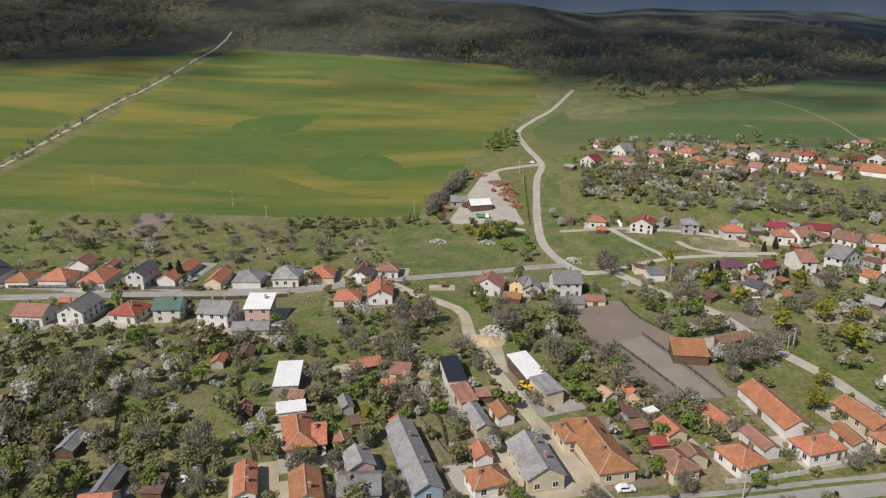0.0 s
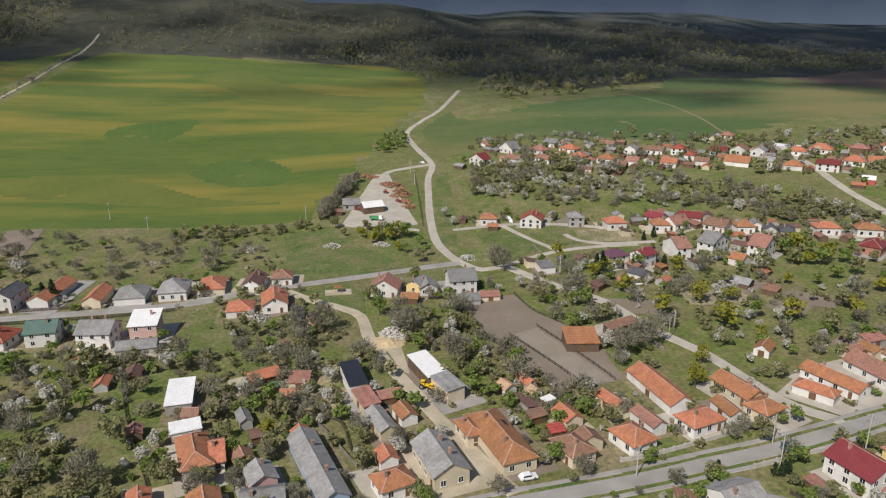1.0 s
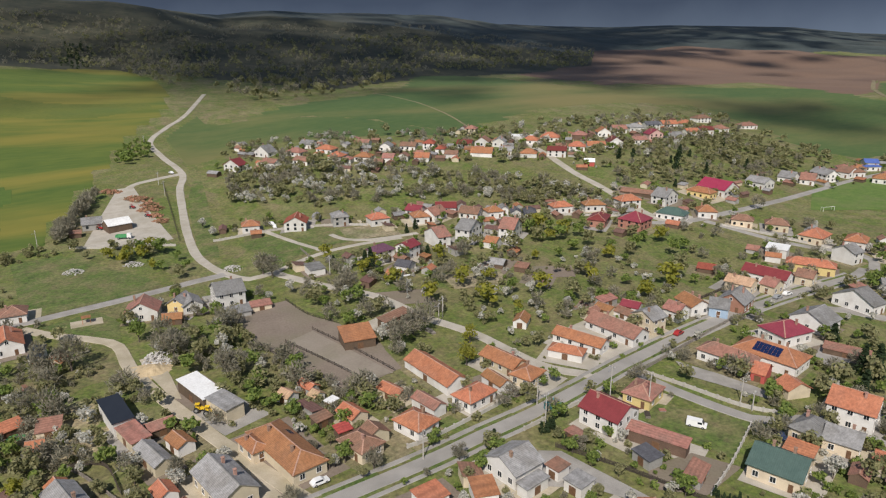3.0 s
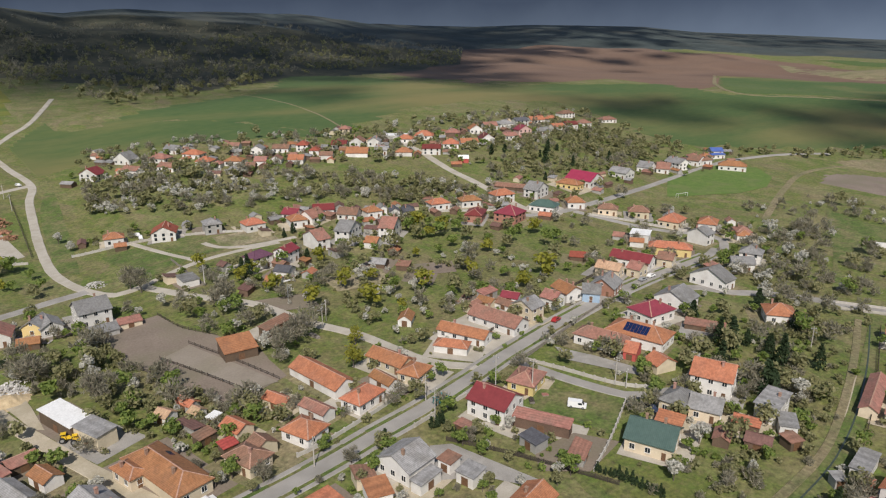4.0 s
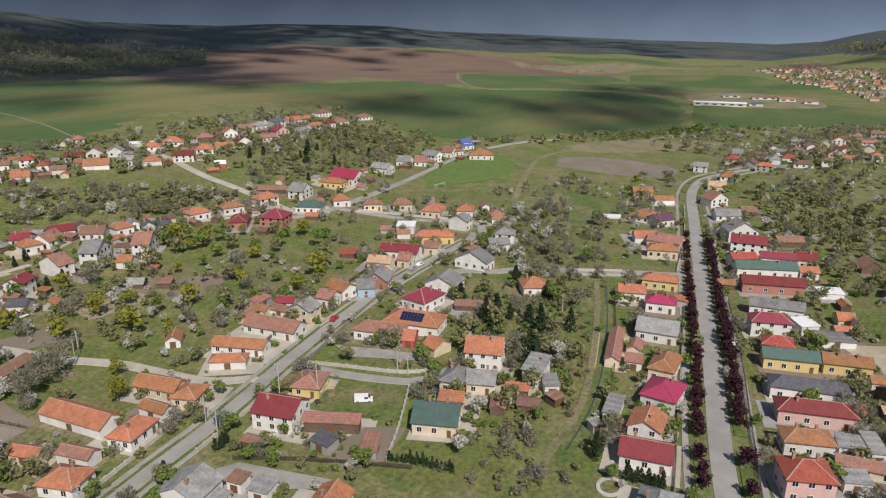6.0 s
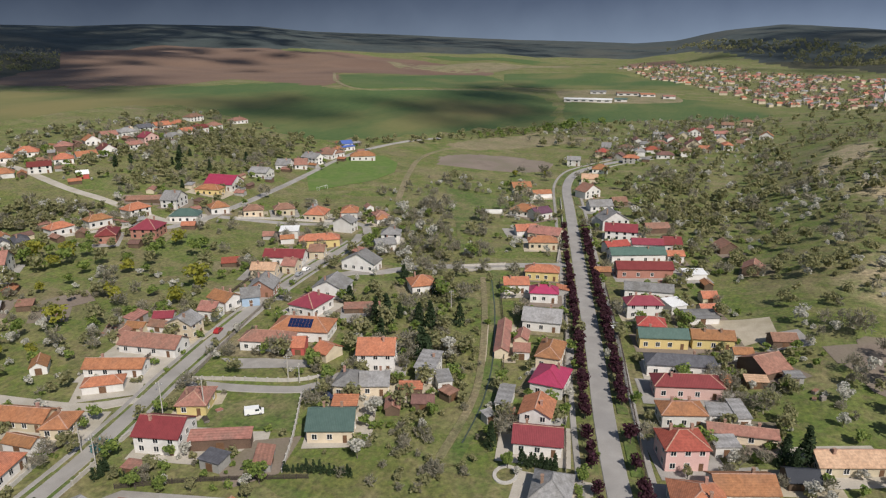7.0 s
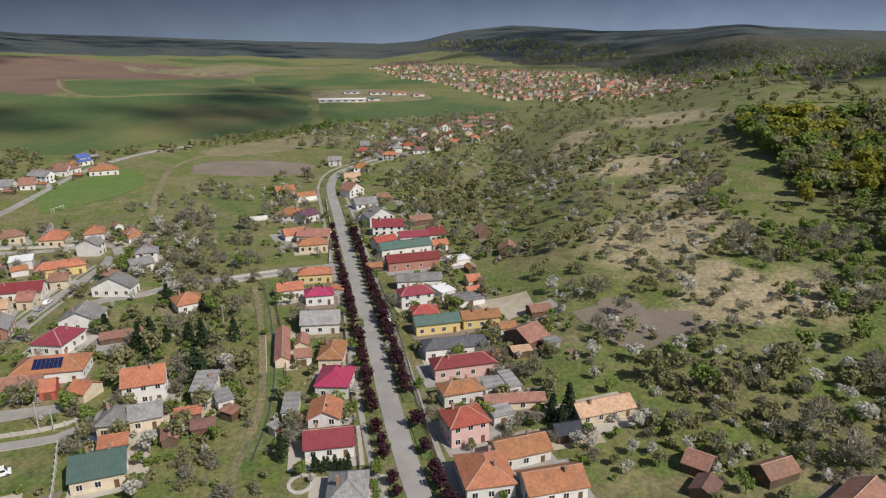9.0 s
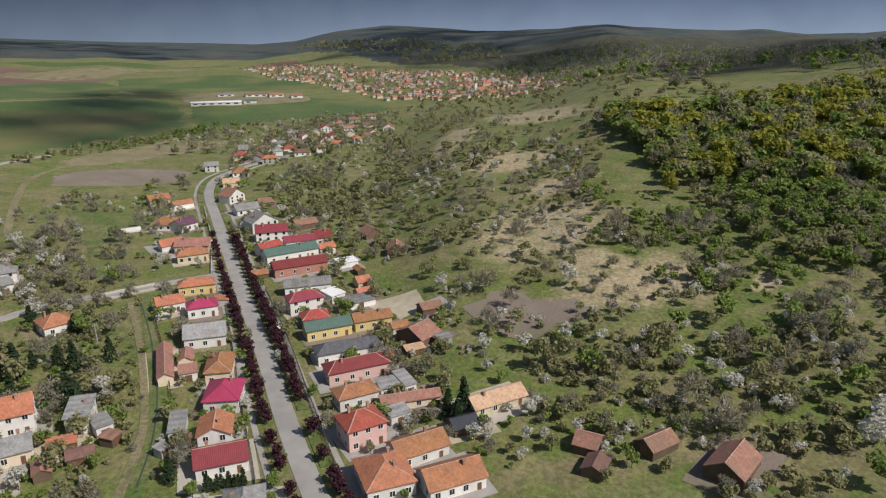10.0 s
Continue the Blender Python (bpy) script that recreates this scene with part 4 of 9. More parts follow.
house(67.8, 135.3, 20, 7.4, 8.5, 3.95, "h", orange_tile, white_plaster)
house(74.9, 142.0, -76, 8.8, 4.2, 3.49, "p", old_tile, white_plaster)
house(69.4, 152.4, -72, 7.6, 4.2, 3.02, "p", orange_tile, cream_plaster)
house(85.0, 156.6, -82, 20.7, 7.6, 3.49, "p", orange_tile, white_plaster)
house(87.3, 139.5, 16, 9.9, 6.6, 4.07, "h", orange_tile, white_plaster)
house(97.2, 143.5, -85, 8.3, 4.2, 3.26, "p", orange_tile, white_plaster)
house(105.6, 152.4, -77, 13.0, 6.7, 3.72, "p", orange_tile, cream_plaster)
house(106.3, 141.6, 22, 7.7, 6.6, 3.95, "h", orange_tile, cream_plaster)
house(79.0, 109.1, 11, 8.6, 9.7, 4.84, "p", grey_slate, white_plaster)
house(79.0, 101.7, 12, 6.9, 2.8, 3.49, "f", grey_slate, white_plaster)
house(57.5, 108.6, 7, 6.1, 5.1, 3.49, "f", orange_tile, white_plaster)
house(68.4, 104.9, -17, 5.0, 5.9, 3.49, "f", orange_tile, white_plaster)
house(135.0, 152.8, -69, 16.7, 6.1, 3.72, "p", orange_tile, white_plaster)
house(126.3, 148.7, -55, 10.5, 5.2, 3.26, "h", orange_tile, white_plaster)
house(150.5, 153.4, -80, 19.0, 8.1, 3.95, "p", old_tile, white_plaster)
house(162.7, 151.5, 7, 6.9, 8.6, 5.91, "p", grey_slate, cream_plaster)
house(177.6, 153.4, -82, 6.0, 6.6, 4.84, "p", old_tile, white_plaster)
house(187.7, 155.4, -101, 9.3, 7.5, 4.65, "p", orange_tile, white_plaster)
house(111.7, 114.1, -76, 11.0, 9.7, 5.38, "p", maroon_metal, white_plaster)
house(127.9, 118.5, -68, 7.5, 9.3, 3.95, "h", old_tile, yellow_plaster)
house(115.2, 100.8, -64, 14.3, 3.4, 3.72, "s", old_tile, plank_wall)
house(108.1, 97.1, -91, 5.4, 4.1, 3.26, "f", dark_slate, grey_plaster)
house(87.1, 103.5, -79, 3.6, 3.7, 3.49, "f", old_tile, white_plaster)
house(87.9, 97.0, -78, 4.6, 4.6, 3.49, "f", grey_slate, white_plaster)
house(91.6, 81.4, 14, 6.6, 6.9, 4.07, "p", orange_tile, white_plaster)
house(99.6, 112.6, -81, 3.8, 2.8, 2.91, "f", old_tile, plank_wall)
house(177.5, 116.3, -77, 18.6, 10.7, 4.88, "h", orange_tile, white_plaster, (7, 3, 0))
house(165.4, 121.9, -75, 15.8, 6.8, 4.65, "h", old_tile, white_plaster)
house(166.6, 111.2, -69, 3.8, 7.1, 3.49, "p", orange_tile, red_plaster)
house(166.0, 101.0, -105, 5.5, 7.1, 3.49, "p", orange_tile, cream_plaster)
house(196.4, 125.0, -95, 10.2, 12.3, 4.88, "h", maroon_metal, white_plaster)
house(213.5, 126.1, 8, 10.3, 12.1, 4.84, "p", grey_slate, white_plaster)
house(243.0, 129.0, 1, 7.6, 14.8, 4.84, "p", grey_slate, white_plaster)
house(166.7, 84.5, -70, 10.6, 10.5, 6.45, "p", orange_tile, white_plaster)
house(149.5, 84.7, -80, 6.5, 8.7, 4.65, "h", grey_slate, cream_plaster)
house(152.4, 78.2, -68, 7.5, 7.9, 4.19, "p", grey_slate, cream_plaster)
house(165.4, 67.5, -83, 5.4, 9.6, 5.38, "f", grey_slate, white_plaster)
house(161.3, 61.6, -57, 4.0, 6.0, 3.72, "f", grey_slate, white_plaster)
house(153.7, 68.1, -71, 6.1, 3.0, 3.02, "s", orange_tile, plank_wall)
house(139.7, 80.6, -71, 6.2, 4.2, 3.26, "s", orange_tile, cream_plaster)
house(155.3, 57.7, -22, 3.6, 3.6, 3.02, "f", old_tile, plank_wall)
house(130.4, 79.1, -69, 11.0, 10.7, 4.42, "p", green_metal, cream_plaster)
house(170.4, 33.2, -92, 8.8, 11.0, 4.95, "h", crimson_metal, white_plaster)
house(151.2, 32.4, -176, 8.2, 7.6, 5.59, "p", orange_tile, white_plaster)
house(141.9, 30.0, -79, 11.2, 8.3, 4.07, "p", maroon_metal, white_plaster)
house(123.7, 22.7, -85, 8.0, 10.0, 4.07, "h", grey_slate, cream_plaster)
house(157.7, 42.6, -84, 3.7, 8.8, 3.49, "f", grey_slate, white_plaster)
house(148.0, 44.3, -39, 2.5, 2.8, 3.02, "f", grey_slate, grey_plaster)
house(151.3, 39.5, -76, 2.2, 2.8, 2.91, "p", orange_tile, white_plaster)
house(186.8, 36.7, -88, 6.9, 11.9, 4.95, "h", orange_tile, cream_plaster)
house(187.4, 45.8, -77, 4.8, 5.8, 3.49, "p", old_tile, white_plaster)
house(194.1, 53.6, 13, 22.7, 4.2, 3.26, "p", old_tile, cream_plaster)
house(211.5, 44.9, -83, 12.4, 9.9, 4.65, "p", grey_slate, white_plaster)
house(234.5, 49.8, -77, 9.9, 6.6, 4.95, "h", crimson_metal, white_plaster)
house(257.7, 55.8, -79, 13.0, 6.6, 4.95, "h", orange_tile, yellow_plaster)
house(240.5, 62.0, -70, 9, 6.5, 4.65, "p", orange_tile, white_plaster)
house(297.8, 64.9, -72, 12.8, 6.6, 4.65, "h", orange_tile, cream_plaster)
house(311.9, 66.6, -93, 14.8, 9.5, 4.65, "p", old_tile, cream_plaster)
house(147.7, -2.1, -69, 9.7, 8.6, 6.45, "h", red_tile, pink_plaster)
house(165.0, -1.2, -71, 10.8, 6.6, 4.95, "h", orange_tile, white_plaster)
house(180.3, -2.0, -74, 17.8, 6.6, 4.95, "h", maroon_metal, pink_plaster)
house(192.4, 0.2, -77, 19.3, 6.6, 4.95, "h", dark_slate, white_plaster)
house(210.2, 6.4, -74, 14.8, 6.2, 4.95, "p", green_metal, yellow_plaster)
house(215.1, -8.1, -76, 12.6, 6.2, 4.65, "p", orange_tile, yellow_plaster)
house(138.6, -14.8, -70, 12.6, 7.6, 4.19, "p", orange_tile, white_plaster)
house(129.2, -6.4, -168, 12.0, 10.6, 4.73, "h", orange_tile, white_plaster)
house(126.2, -20.6, -75, 13.0, 8.4, 4.19, "p", orange_tile, white_plaster)
house(154.7, -11.5, -68, 5.6, 4.5, 3.49, "f", grey_slate, white_plaster)
house(161.1, -15.4, -83, 15.5, 4.2, 3.72, "p", old_tile, cream_plaster)
house(168.9, -10.3, -77, 5.6, 5.3, 3.72, "f", grey_slate, white_plaster)
house(170.5, -14.9, -70, 3.3, 8.1, 3.72, "f", grey_slate, white_plaster)
house(199.5, -22.4, -49, 9.1, 11.0, 3.72, "p", old_tile, plank_wall)
house(207.2, -16.7, -72, 5.6, 4.2, 3.49, "p", orange_tile, white_plaster)
house(189.5, -19.8, -75, 5.8, 2.8, 3.02, "s", tan_tile, plank_wall)
house(193.0, -29.3, -70, 4.4, 3.1, 3.26, "f", grey_slate, grey_plaster)
house(187.3, -12.0, -71, 2.2, 4.2, 3.49, "p", orange_tile, cream_plaster)
house(275.7, 18.3, -72, 22.0, 7.7, 4.95, "p", maroon_metal, brick_wall)
house(251.7, 14.2, -82, 17.1, 6.2, 4.65, "p", grey_slate, white_plaster)
house(233.1, 14.5, -71, 12.1, 6.6, 5.91, "h", maroon_metal, white_plaster)
house(218.7, 10.5, -80, 8.5, 6.6, 4.95, "h", red_tile, blue_plaster)
house(293.6, 22.9, -67, 23.1, 7.6, 4.95, "p", green_metal, white_plaster)
house(299.0, 7.5, -71, 6.9, 5.3, 4.07, "p", orange_tile, white_plaster)
house(301.8, 32.8, -54, 10.4, 6.2, 4.95, "p", red_tile, white_plaster)
house(310.1, 20.0, -76, 13.2, 6.2, 4.73, "p", maroon_metal, white_plaster)
house(314.3, 9.8, -73, 7.4, 8.7, 4.88, "p", maroon_metal, white_plaster)
house(323.9, 33.2, -83, 14.5, 8.7, 5.38, "p", maroon_metal, white_plaster)
house(75.8, 327.2, -13, 8.1, 7.0, 4.65, "h", orange_tile, white_plaster)
house(115.5, 311.4, -11, 7.5, 8.5, 5.38, "h", grey_slate, grey_plaster)
house(132.3, 303.3, -3, 9.3, 8.5, 4.65, "h", orange_tile, white_plaster)
house(152.1, 296.6, -11, 8.0, 8.5, 4.65, "h", orange_tile, white_plaster)
house(112.7, 256.2, 13, 9.5, 7.0, 5.91, "h", plum_tile, white_plaster)
house(125.0, 255.3, 29, 7.8, 7.3, 5.91, "p", maroon_metal, white_plaster)
house(144.0, 263.3, 2, 6.1, 12.9, 5.91, "p", old_tile, white_plaster)
house(83.5, 256.3, 1, 6.2, 7.4, 3.49, "f", grey_slate, white_plaster)
house(160.4, 263.0, -59, 7.2, 12.8, 6.45, "p", grey_slate, white_plaster)
house(178.1, 254.6, -54, 7.0, 12.6, 6.45, "p", old_tile, white_plaster)
house(163.8, 247.9, -58, 5.9, 6.6, 3.49, "p", orange_tile, white_plaster)
house(188.1, 284.6, -9, 8.1, 7.0, 4.65, "h", orange_tile, white_plaster)
house(221.6, 272.9, -13, 10.5, 7.0, 4.65, "h", orange_tile, white_plaster)
house(238.2, 266.8, -21, 10.8, 7.0, 4.65, "h", orange_tile, white_plaster)
house(257.2, 261.9, -13, 11.6, 7.9, 5.38, "h", orange_tile, white_plaster)
house(239.3, 237.4, -72, 11.7, 11.7, 5.38, "h", maroon_metal, brick_wall)
house(226.6, 249.0, -54, 8.5, 12.4, 4.65, "h", maroon_metal, brick_wall)
house(328.5, 263.5, -85, 17.8, 13.5, 4.84, "p", crimson_metal, white_plaster)
house(311.9, 260.7, -79, 14.0, 7.5, 4.65, "h", orange_tile, yellow_plaster)
house(280.7, 258.5, -77, 8.5, 12.5, 5.38, "p", grey_slate, white_plaster)
house(266.1, 238.8, -66, 13.6, 8.5, 4.65, "h", green_metal, white_plaster)
house(286.6, 235.3, -39, 9.1, 8.5, 4.65, "h", orange_tile, white_plaster)
house(293.1, 218.2, -55, 9.9, 7.0, 4.65, "h", old_tile, cream_plaster)
house(304.0, 206.7, -51, 10.4, 7.6, 4.65, "h", old_tile, cream_plaster)
house(304.4, 186.7, -76, 10.3, 11.7, 4.65, "h", orange_tile, cream_plaster)
house(314.0, 172.5, -66, 8.5, 10.7, 4.65, "h", orange_tile, white_plaster)
house(313.7, 154.5, -48, 6.7, 8.5, 4.65, "h", old_tile, white_plaster)
house(449.0, 234.0, -61, 17.7, 9.2, 4.65, "h", orange_tile, white_plaster)
house(365.8, 263.8, -85, 12.3, 10.7, 4.84, "p", grey_slate, white_plaster)
house(395.9, 265.9, -77, 9.2, 10.6, 4.84, "p", grey_slate, white_plaster)
house(406.3, 259.5, -62, 8.2, 11.8, 4.07, "p", old_tile, white_plaster)
house(424.0, 260.5, -105, 14.1, 9.8, 5.38, "p", grey_slate, white_plaster)
house(445.5, 258.8, -86, 8.4, 11.3, 4.65, "p", old_tile, white_plaster)
house(449.7, 255.7, -17, 8.6, 7.0, 4.65, "h", old_tile, white_plaster)
house(473.3, 259.4, -24, 11.4, 3.6, 4.07, "h", blue_sheet, white_plaster)
house(265.2, 162.3, -58, 18.1, 7.0, 4.84, "h", orange_tile, yellow_plaster)
house(291.1, 162.8, 2, 7.0, 9.8, 5.91, "p", grey_slate, white_plaster)
house(282.2, 133.6, -71, 8.7, 7.6, 5.38, "h", grey_slate, white_plaster)
house(269.3, 131.1, -46, 8.9, 7.0, 4.65, "p", grey_slate, white_plaster)
house(237.6, 162.5, -74, 16.8, 8.1, 4.84, "p", maroon_metal, white_plaster)
house(250.1, 154.1, -72, 6.3, 7.0, 4.65, "p", old_tile, cream_plaster)
house(220.0, 160.7, -73, 9.6, 7.0, 4.84, "p", tan_tile, cream_plaster)
house(229.2, 154.1, -83, 5.5, 7.0, 4.65, "p", old_tile, cream_plaster)
house(271.9, 182.6, -64, 8.6, 7.5, 4.65, "f", white_metal, white_plaster)
house(262.9, 178.2, -55, 6.1, 4.5, 3.49, "p", orange_tile, white_plaster)
house(155.4, -37.0, -70, 15.4, 6.5, 3.72, "p", tan_tile, cream_plaster)
house(-139.2, 218.2, -5, 10.7, 9.1, 4.5, "p", old_tile, white_plaster)
house(-125.5, 221.7, -4, 8.9, 13.1, 5, "q", grey_slate, white_plaster)
house(-108.2, 221.3, -10, 9.6, 10.1, 4, "h", red_tile, white_plaster)
house(-94.3, 221.5, 3, 9.0, 9.1, 5.5, "p", green_metal, white_plaster)
house(-76.4, 217.3, -7, 10.4, 10.1, 6, "p", grey_slate, white_plaster)
house(-62.5, 219.3, 0, 8.4, 9.1, 6.5, "s", white_metal, pink_plaster)
house(-177.2, 255.3, -4, 9.8, 12.1, 4, "q", dark_slate, white_plaster)
house(-163.3, 252.6, 3, 8.8, 10.1, 3.2, "h", orange_tile, white_plaster)
house(-149.9, 254.4, -4, 11.4, 11.1, 3.2, "h", orange_tile, white_plaster)
house(-134.5, 254.6, -1, 10.6, 15.1, 3.5, "h", orange_tile, white_plaster)
house(-149.2, 271.7, 2, 7.8, 10.1, 3, "q", old_tile, white_plaster)
house(-117.2, 253.7, -7, 7.1, 12.1, 6.5, "q", dark_slate, white_plaster)
house(-106.0, 262.0, -8, 7.6, 22.1, 3.2, "q", orange_tile, white_plaster)
house(-88.2, 255.2, -2, 6.4, 14.1, 3.5, "q", orange_tile, cream_plaster)
house(-76.0, 255.5, 2, 10.7, 12.1, 3.5, "h", grey_slate, white_plaster)
house(-61.3, 257.1, 2, 9.9, 12.1, 4.5, "h", grey_slate, white_plaster)
house(-48.1, 262.0, 4, 9.2, 13.1, 3.2, "h", orange_tile, cream_plaster)
house(-32.5, 262.7, -9, 6.8, 12.1, 4, "q", brown_tile, white_plaster)
house(-22.0, 266.3, -2, 7.8, 8.1, 4, "h", old_tile, white_plaster)
house(-34.8, 235.6, -0, 9.0, 9.1, 3.5, "h", orange_tile, white_plaster)
house(-23.2, 239.0, 5, 8.6, 12.1, 4.5, "q", orange_tile, white_plaster)
house(-9.9, 219.2, -27, 5.0, 5.0, 2.5, "q", orange_tile, cream_plaster)
house(-14.9, 226.3, -18, 3.3, 6.0, 2.5, "s", black_sheet, white_plaster)
house(17.5, 246.1, -16, 10.6, 8.5, 4.5, "q", old_tile, white_plaster)
house(30.1, 246.9, -37, 6.3, 7.6, 4.5, "q", grey_slate, yellow_plaster)
house(33.2, 245.3, 1, 6.6, 8.5, 4, "q", grey_slate, white_plaster)
house(46.5, 246.1, 2, 10.2, 10.3, 6, "p", grey_slate, white_plaster)
house(46.4, 231.2, -1, 8.6, 4.7, 2.5, "s", grey_slate, grey_plaster)
house(55.1, 233.0, -3, 7.0, 3.8, 2.5, "s", old_tile, cream_plaster)
house(-78.4, 204.4, 2, 5.1, 5.0, 2.5, "p", orange_tile, white_plaster)
house(-62.8, 208.2, 5, 11.7, 6.0, 3, "p", grey_slate, grey_plaster)
house(-59.3, 190.2, 2, 4.0, 5.0, 2.5, "q", brown_tile, plank_wall)
house(-116.6, 157.5, 4, 6.3, 10.1, 3, "p", old_tile, plank_wall)
house(-87.6, 141.4, -2, 4.2, 7.0, 3, "q", grey_slate, plank_wall)
house(-72.0, 126.4, -0, 4.1, 9.1, 3, "q", grey_slate, plank_wall)
house(-70.8, 118.9, 6, 6.3, 8.1, 3, "p", orange_tile, white_plaster)
house(159.2, 168.3, -79, 6.3, 4.7, 2.5, "p", orange_tile, cream_plaster)
house(163.0, 162.0, -83, 7.2, 4.7, 2.5, "p", old_tile, white_plaster)
house(168.6, 165.4, -64, 6.4, 5.6, 3, "p", maroon_metal, white_plaster)
house(194.1, 149.1, -53, 6.2, 8.5, 4.5, "p", grey_slate, blue_plaster)
house(203.9, 150.3, -70, 9.5, 10.3, 4.5, "q", grey_slate, brick_wall)
house(201.8, 107.7, -65, 12.4, 3.8, 2.5, "s", old_tile, plank_wall)
house(95.5, 317.2, -25, 10.3, 10.3, 5, "q", red_tile, white_plaster)
house(155.1, 306.8, -58, 7.9, 7.6, 4, "p", maroon_metal, white_plaster)
house(161.0, 297.7, -71, 9.0, 9.4, 4, "q", old_tile, white_plaster)
house(171.2, 303.9, -27, 10.2, 8.5, 4, "p", maroon_metal, white_plaster)
house(178.1, 290.1, -51, 9.9, 8.5, 4, "p", old_tile, white_plaster)
house(116.7, 240.9, -54, 6.5, 6.6, 3, "p", dark_slate, white_plaster)
house(109.1, 234.6, -49, 5.9, 4.7, 2.5, "p", orange_tile, white_plaster)
house(127.8, 174.6, -48, 4.5, 6.6, 3, "q", orange_tile, white_plaster)
house(152.0, 226.1, -54, 6.8, 5.6, 2.5, "p", grey_slate, plank_wall)
house(96.1, 441.6, -51, 11.7, 8.5, 5, "q", maroon_metal, white_plaster)
house(111.6, 490.7, -60, 7.5, 5.6, 3, "p", old_tile, white_plaster)
house(120.8, 460.6, -60, 12.4, 8.5, 4.5, "q", grey_slate, white_plaster)
house(116.7, 432.6, -58, 10.8, 7.6, 4.5, "p", old_tile, white_plaster)
house(137.2, 444.3, -57, 11.2, 8.5, 4, "h", old_tile, white_plaster)
house(134.1, 421.4, -56, 11.0, 7.6, 4, "p", old_tile, white_plaster)
house(155.4, 436.3, -54, 11.8, 8.5, 4, "h", orange_tile, white_plaster)
house(150.3, 458.8, -59, 9.9, 7.6, 4, "p", grey_slate, white_plaster)
house(154.4, 415.3, -50, 9.0, 8.5, 4, "h", orange_tile, white_plaster)
house(157.9, 405.3, -45, 5.8, 6.6, 3.5, "h", old_tile, white_plaster)
house(168.6, 405.1, -41, 10.6, 9.4, 4, "h", orange_tile, white_plaster)
house(163.3, 389.4, -40, 9.5, 7.6, 3.5, "f", grey_slate, white_plaster)
house(172.6, 390.7, -38, 5.4, 6.6, 3, "p", old_tile, plank_wall)
house(191.1, 420.3, -39, 7.9, 8.5, 4.5, "q", grey_slate, white_plaster)
house(183.6, 441.7, -45, 10.0, 6.6, 3, "p", old_tile, white_plaster)
house(182.1, 396.6, -37, 7.4, 8.5, 3.5, "p", old_tile, white_plaster)
house(191.4, 394.9, -38, 7.2, 7.6, 3.5, "q", old_tile, white_plaster)
house(205.8, 415.8, -41, 10.4, 7.6, 4, "p", old_tile, white_plaster)
house(202.0, 388.6, -39, 9.4, 8.5, 3.5, "p", orange_tile, white_plaster)
house(219.4, 411.9, -39, 7.6, 9.4, 5, "h", red_tile, white_plaster)
house(221.1, 399.3, -40, 6.1, 7.6, 4, "h", red_tile, white_plaster)
house(221.9, 386.1, -38, 8.3, 7.6, 3.5, "p", old_tile, white_plaster)
house(243.2, 404.6, -43, 9.9, 8.5, 4, "p", maroon_metal, white_plaster)
house(271.6, 443.4, -43, 8.2, 8.5, 5, "h", old_tile, cream_plaster)
house(256.5, 402.8, -45, 9.7, 9.4, 4.5, "q", old_tile, white_plaster)
house(242.2, 380.9, -42, 14.1, 10.3, 3.5, "p", orange_tile, white_plaster)
house(265.8, 396.3, -43, 8.5, 8.5, 4.5, "q", grey_slate, white_plaster)
house(257.2, 374.7, -43, 8.8, 7.6, 4, "p", grey_slate, white_plaster)
house(266.9, 363.7, -40, 10.8, 8.5, 3.5, "h", orange_tile, white_plaster)
house(289.1, 391.9, -44, 10.6, 8.5, 4, "h", orange_tile, white_plaster)
house(283.7, 355.6, -42, 11.9, 8.5, 5, "p", maroon_metal, white_plaster)
house(307.4, 394.1, -42, 13.0, 10.3, 4, "h", orange_tile, white_plaster)
house(293.2, 408.7, -47, 15.2, 7.6, 3, "f", white_metal, white_plaster)
house(304.1, 360.2, -41, 10.6, 9.4, 4, "h", orange_tile, white_plaster)
house(329.6, 388.3, -42, 10.6, 9.4, 4.5, "h", old_tile, plank_wall)
house(317.9, 357.4, -31, 12.0, 8.5, 3.5, "p", orange_tile, white_plaster)
house(334.8, 357.9, -25, 9.6, 9.4, 5, "q", maroon_metal, white_plaster)
house(352.6, 389.5, -28, 9.7, 8.5, 4.5, "q", orange_tile, white_plaster)
house(375.2, 397.7, -23, 10.8, 8.5, 4, "p", old_tile, white_plaster)
house(393.6, 399.5, -16, 12.4, 9.4, 4.5, "h", grey_slate, white_plaster)
house(414.2, 402.5, -16, 11.5, 8.5, 5, "p", dark_slate, white_plaster)
house(387.3, 373.3, -15, 11.2, 8.5, 5, "q", maroon_metal, pink_plaster)
house(364.1, 364.8, -16, 10.1, 7.6, 4, "p", old_tile, white_plaster)
house(437.6, 407.2, -14, 13.3, 8.5, 4, "p", orange_tile, white_plaster)
house(407.1, 372.4, -11, 11.8, 7.6, 4, "p", grey_slate, white_plaster)
house(456.3, 406.3, -12, 10.6, 9.1, 4, "h", orange_tile, white_plaster)
house(489.9, 419.2, -6, 15.1, 9.1, 5, "h", old_tile, white_plaster)
house(435.8, 381.5, -12, 10.8, 8.5, 4, "p", orange_tile, white_plaster)
house(454.1, 383.7, -11, 11.9, 8.5, 4.5, "p", maroon_metal, white_plaster)
house(473.8, 385.7, -12, 12.2, 9.1, 4.5, "h", old_tile, white_plaster)
house(515.3, 392.1, -18, 15.2, 9.1, 4, "h", old_tile, white_plaster)
house(287.4, 328.0, -38, 6.2, 5.6, 3.5, "p", white_metal, red_plaster)
